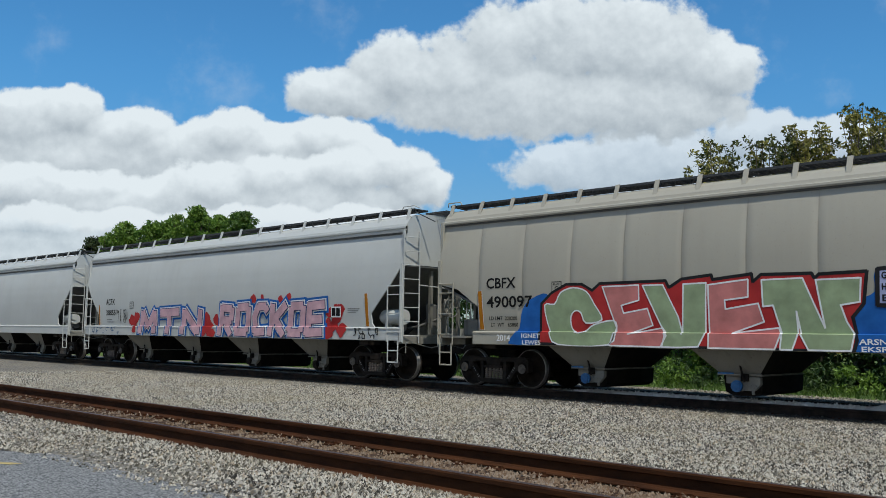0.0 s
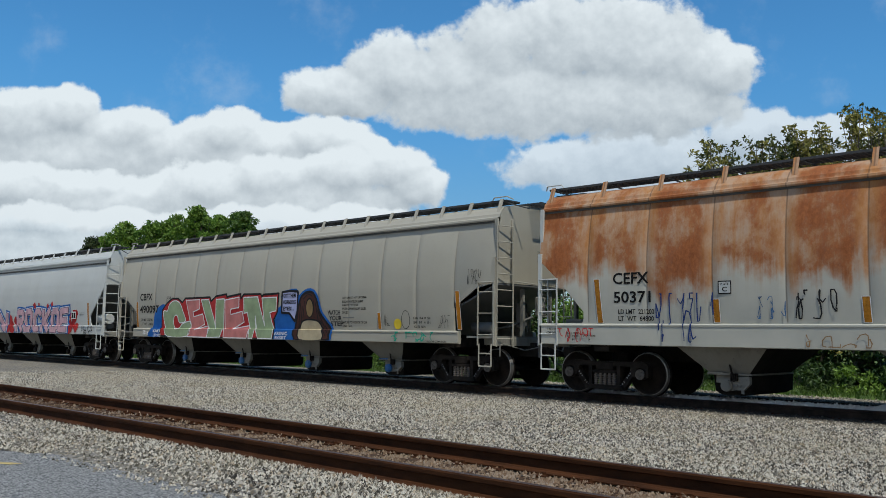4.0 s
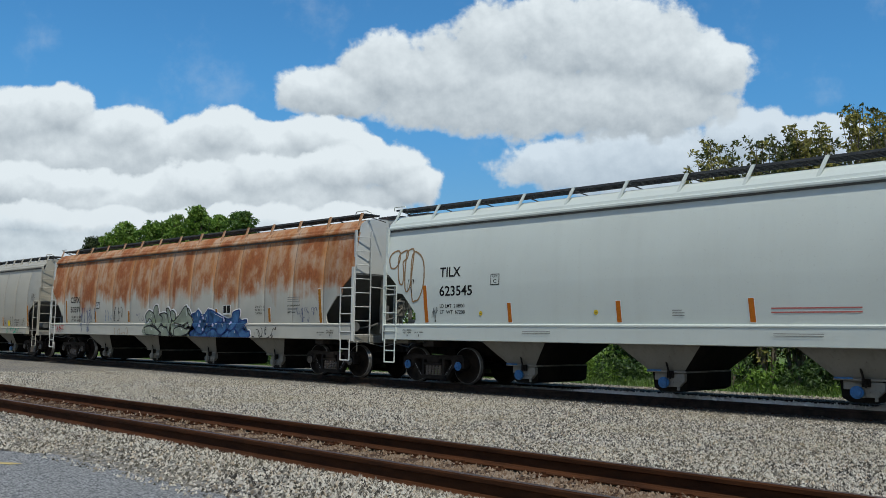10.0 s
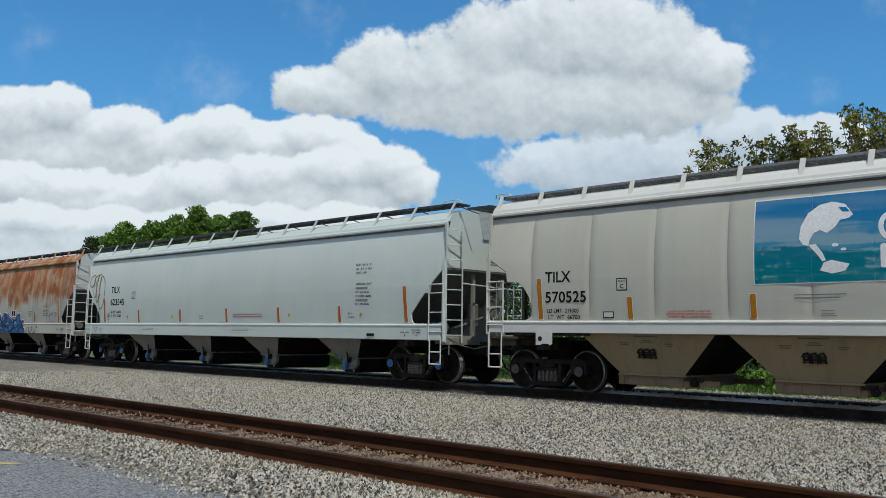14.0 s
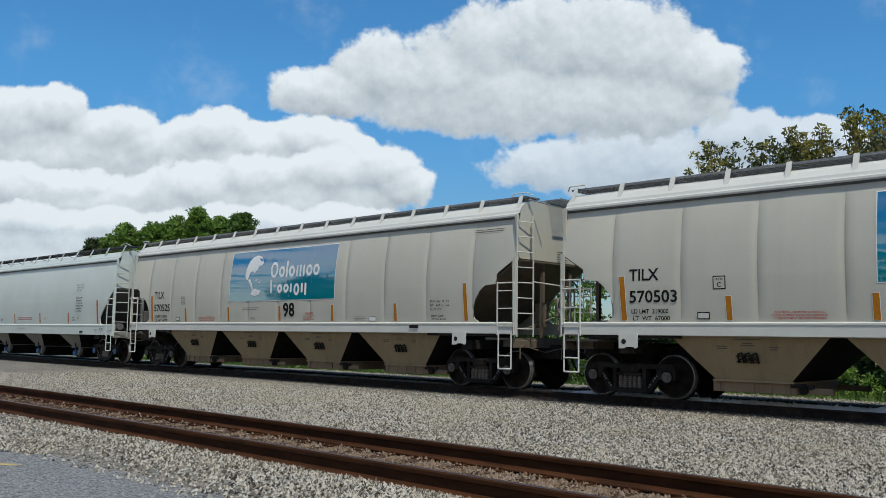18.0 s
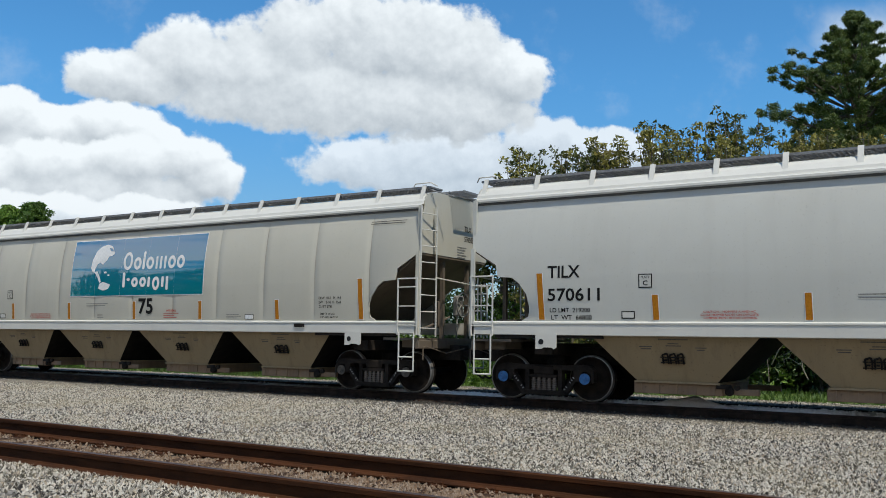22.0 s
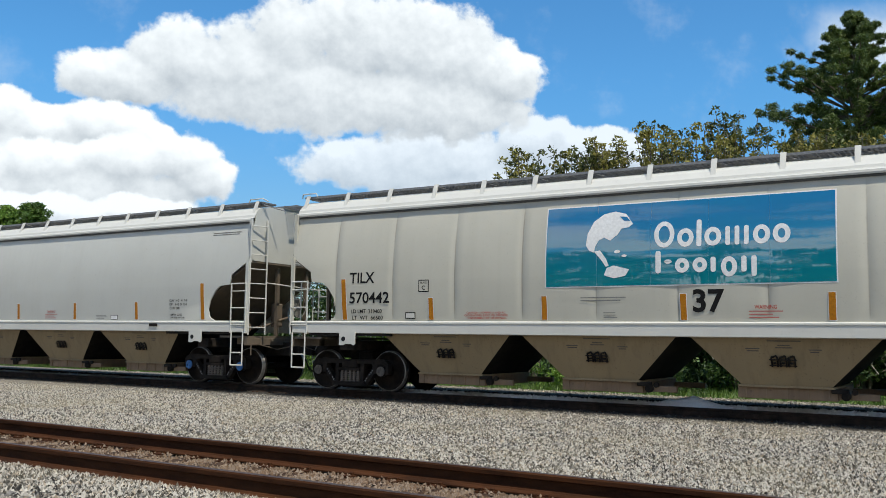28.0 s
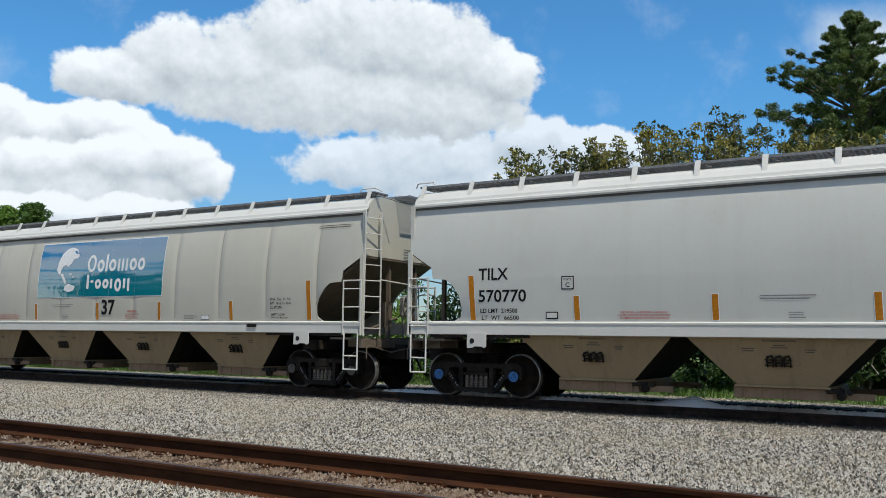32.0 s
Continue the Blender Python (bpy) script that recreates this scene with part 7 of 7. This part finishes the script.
        part("stem", bm, M["vine"], w)
        leaf_cloud("foliage", pts, [0.24] * len(pts), 34, 0.07, 500 + k, M["vine" if k % 3 else "leaf"], w, 0.8)
    # trees across the yard, behind the camera, that the glossy banners mirror
    for k in range(22):
        x, y = -96 + k * 5.2 + rnd.uniform(-1.2, 1.2), -38 + rnd.uniform(-3, 3)
        broad_tree(x, y, rnd.uniform(13, 19), 4.2, 130 + k, M["leaf_mid"], "leafy green tree across the yard", 60, 34, 0.46, 0.1, 1.1)
    # grass tufts
    rng = np.random.default_rng(21)
    n = 26000
    x, y = rng.uniform(-44, 10, n), 21.4 + rng.uniform(0, 1, n) * 5.2
    hgt = rng.uniform(0.05, 0.22, n)
    a = rng.uniform(0, 6.283, n)
    base = np.stack([x, y, np.vectorize(ground_z)(y) - 0.02], -1)
    w = np.stack([np.cos(a), np.sin(a), np.zeros(n)], -1) * 0.016
    tip = base + np.stack([rng.normal(0, 0.07, n), rng.normal(0, 0.07, n), hgt], -1)
    v = np.stack([base - w, base + w, tip], 1).reshape(-1, 3)
    f = np.arange(n * 3).reshape(-1, 3)
    me = bpy.data.meshes.new("grass")
    me.from_pydata(v.tolist(), [], f.tolist())
    me.materials.append(M["grass"])
    tagged(new("grass", me), "bright green grass along the far side of the line", "grass", "", "stuff")


build_trees()


# ---------------------------------------------------------------- clouds
def build_clouds():
    """A sheet of fair-weather cumulus, two kilometres off, that drifts slowly to the left."""
    D = 2000.0
    home = Matrix.Translation(EYE) @ aim(-43.578, 5.612, 0.80).to_3x3().to_4x4() @ Matrix.Translation((0, 0, -D))

    def bank(k, heaps):
        """The thickness of one bank of cloud, as a node group."""
        group = bpy.data.node_groups.new("cloud_bank", "ShaderNodeTree")
        group.interface.new_socket("Vector", in_out="INPUT", socket_type="NodeSocketVector")
        group.interface.new_socket("Density", in_out="OUTPUT", socket_type="NodeSocketFloat")
        gi, go = group.nodes.new("NodeGroupInput"), group.nodes.new("NodeGroupOutput")
        t = Tree(group)
        own = group.nodes.new("ShaderNodeVectorMath")
        group.links.new(gi.outputs[0], own.inputs[0])
        own.inputs[1].default_value = (7.3 * k, 3.1 * k, 1.7 * k)
        warp = t.noise(own.outputs[0], 1.5, 4, 0.55, 1)
        vm = group.nodes.new("ShaderNodeVectorMath")
        vm.operation = "MULTIPLY_ADD"
        group.links.new(warp, vm.inputs[0])
        vm.inputs[1].default_value, vm.inputs[2].default_value = (0.5, 0.4, 0), (-0.25, -0.2, 0)
        vm2 = group.nodes.new("ShaderNodeVectorMath")
        group.links.new(gi.outputs[0], vm2.inputs[0])
        group.links.new(vm.outputs[0], vm2.inputs[1])
        x, y, z = t.xyz(vm2.outputs[0])
        best = None
        for cx_, cy_, ax, ay in heaps:
            dx = t.math("DIVIDE", t.math("SUBTRACT", x, cx_), ax)
            dy = t.math("DIVIDE", t.math("SUBTRACT", y, cy_), ay)
            dd = t.math("SUBTRACT", 1.0, t.math("ADD", t.math("MULTIPLY", dx, dx), t.math("MULTIPLY", dy, dy)))
            best = dd if best is None else t.math("SMOOTH_MAX", best, dd, 0.22)
        best = t.math("MAXIMUM", best, -1.4)
        puffs = t.noise(own.outputs[0], 1.6, 9, 0.58)
        group.links.new(t.math("ADD", t.math("MULTIPLY", best, 0.8), t.math("MULTIPLY", t.math("SUBTRACT", puffs, 0.5), 1.4)), go.inputs[0])
        return group
    banks = [(a, bank(k, heaps)) for k, (a, heaps) in enumerate(CUMULUS)]

    def build(t):
        co = coords(t)
        sc = t.scaled(co, 1557.0 / D / 100, 1557.0 / D / 100, 0.0)

        def dens(group, dx, dy):
            vm = t.t.nodes.new("ShaderNodeVectorMath")
            t.t.links.new(sc, vm.inputs[0])
            vm.inputs[1].default_value = (dx, dy, 0)
            g = t.t.nodes.new("ShaderNodeGroup")
            g.node_tree = group
            t.t.links.new(vm.outputs[0], g.inputs[0])
            return g.outputs[0]
        veil = t.math("MULTIPLY", t.smooth(t.noise(sc, 0.6, 6, 0.6), 0.52, 0.8), 0.25)
        px, py, pz = t.xyz(sc)
        ex, ey = t.math("DIVIDE", t.math("SUBTRACT", px, 13.2), 2.6), t.math("DIVIDE", t.math("SUBTRACT", py, 4.3), 1.1)
        rr = t.math("SQRT", t.math("ADD", t.math("MULTIPLY", ex, ex), t.math("MULTIPLY", ey, ey)))
        thin = t.math("SUBTRACT", 1.25, t.math("ADD", rr, t.math("MULTIPLY", t.noise(sc, 0.9, 6, 0.6), 0.7)))
        a = t.math("MAXIMUM", veil, t.math("MULTIPLY", t.smooth(thin, -0.1, 0.7), 0.75))
        c = t.mix(0.0, (0.86, 0.93, 1.0), (0.86, 0.93, 1.0))
        for opaque, group in banks:
            d0 = dens(group, 0, 0)
            # sunlit towards the upper right, grey underneath
            rise = t.math("SUBTRACT", d0, dens(group, 0.10, 0.42))
            puff = t.math("SUBTRACT", d0, dens(group, 0.04, 0.14))
            v = t.math("ADD", t.math("MULTIPLY", rise, 0.40), t.math("MULTIPLY", puff, 0.42))
            v = t.ramp(t.math("ADD", v, 0.46), 0.0, 1.0)
            ai = t.math("MULTIPLY", t.smooth(d0, -0.08, 0.26), opaque)
            c = t.mix(ai, c, t.mix(v, (0.50, 0.57, 0.65), (1.02, 1.09, 1.16)))
            a = t.math("SUBTRACT", 1.0, t.math("MULTIPLY", t.math("SUBTRACT", 1.0, a), t.math("SUBTRACT", 1.0, ai)))
        em = t.n("Emission", Color=c, Strength=CLOUD_LIGHT)
        return t.n("MixShader", Fac=a, i1=t.n("BsdfTransparent"), i2=em)
    bm = fresh()
    w0, w1, h0, h1 = -1500, 2600, -330, 1100
    bm.faces.new([bm.verts.new(p) for p in ((w0, h0, 0), (w1, h0, 0), (w1, h1, 0), (w0, h1, 0))])
    ob = part("backdrop", bm, material("cumulus", build))
    ob.matrix_world = home
    return tagged(ob, "white fair-weather cumulus clouds drifting in a blue sky", "clouds", "", "structure"), home


backdrop, cloud_home = build_clouds()


def build_bird():
    """A swallow in flight: its nose along -x, wings half raised."""
    bird = empty("bird", pose(420, 9, 12), "small dark swallow in flight with a forked tail", "bird")
    bm = fresh()
    prof = [(-0.078, 0.003), (-0.066, 0.012), (-0.05, 0.019), (-0.02, 0.022), (0.02, 0.018), (0.05, 0.010), (0.07, 0.005)]
    rings = [[bm.verts.new((x, r * math.cos(a), r * math.sin(a))) for a in np.linspace(0, 2 * math.pi, 11)[:-1]] for x, r in prof]
    for a, b in zip(rings, rings[1:]):
        for i in range(10):
            f = bm.faces.new((a[i], b[i], b[(i + 1) % 10], a[(i + 1) % 10]))
            f.smooth = True
            f.material_index = 1 if 5 <= i <= 9 and b[0].co.x > -0.05 else 0
    bm.faces.new(rings[0])
    bm.faces.new(rings[-1][::-1])
    part("body", bm, [M["s_black"], M["s_skin"]], bird)
    for s in (-1, 1):
        bm = fresh()
        line = [(-0.045, 0.012), (-0.052, 0.05), (-0.030, 0.10), (0.020, 0.165), (0.034, 0.175), (0.024, 0.12), (0.018, 0.07), (0.020, 0.012)]
        prism(bm, [(x, s * y) for x, y in line], -0.002, 0.002, "z")
        part("wing", bm, M["s_black"], bird, "", pose(0, 0, 0.004, s * 22))
    bm = fresh()
    for s in (-1, 1):
        prism(bm, [(0.05, 0.0), (0.06, s * 0.012), (0.135, s * 0.030), (0.085, s * 0.004)], -0.0015 + 0.001 * s, 0.0015 + 0.001 * s, "z")
    part("tail", bm, M["s_black"], bird)
    return bird


bird = build_bird()


# ---------------------------------------------------------------- what moves
def motions():
    # way of the train along its track, metres from its first place, second by second
    way = [0.02, 4.53, 9.05, 13.62, 18.30, 23.07, 27.84, 32.57, 37.30, 42.03, 46.80, 51.57, 56.35, 61.15, 65.96, 70.76, 75.54, 80.31, 85.02, 89.80, 94.48, 99.12, 103.72, 108.26, 112.78, 117.26, 121.70, 126.11, 130.50, 134.90, 139.30, 143.72, 148.22]
    rows = [(t, s * K) for t, s in enumerate(way)]
    for car, u in CARS:
        walk(car, [(t, pose(u - s, TRACK_Y, RAIL_Z)) for t, s in rows])
    steps = np.arange(0, 32.01, 0.15)
    turn = np.degrees(np.interp(steps, range(33), [s * K for s in way]) / 0.457)
    for axle, a in AXLES:
        if WHEELS_TURN:
            walk(axle, [(float(t), pose(a, 0, 0, 0, -float(q), 0)) for t, q in zip(steps, turn)])
    # a swallow darts across from the right
    view = Matrix.Translation(EYE) @ aim(-31.387, 5.81, 0.77).to_3x3().to_4x4()
    dart = [(29.1, 3.85, -0.20), (29.2, 2.07, 0.0), (29.3, 0.30, 0.23), (29.4, -1.23, 0.48), (29.5, -2.67, 0.66), (29.6, -4.2, 0.85), (29.7, -5.8, 1.0)]
    wing = pose(0, 0, 0, -62, 8, 34)
    flight = [(0.0, Vector((420, 9.5, 14))), (15.0, Vector((210, 9.5, 9))), (28.0, Vector((22, 8.6, 3))), (28.8, Vector((10.2, 7.9, 1.5)))]
    flight += [(t, view @ Vector((a, b, -6.2))) for t, a, b in dart]
    flight += [(30.5, Vector((-16, -4.5, 6))), (32.0, Vector((-34, -18, 9)))]
    walk(bird, [(t, Matrix.Translation(p) @ wing) for t, p in flight])
    walk(backdrop, [(t, cloud_home @ Matrix.Translation((-CLOUD_DRIFT * t, CLOUD_DRIFT * 0.14 * t, 0))) for t in (0.0, 16.0, 32.0)])


motions()
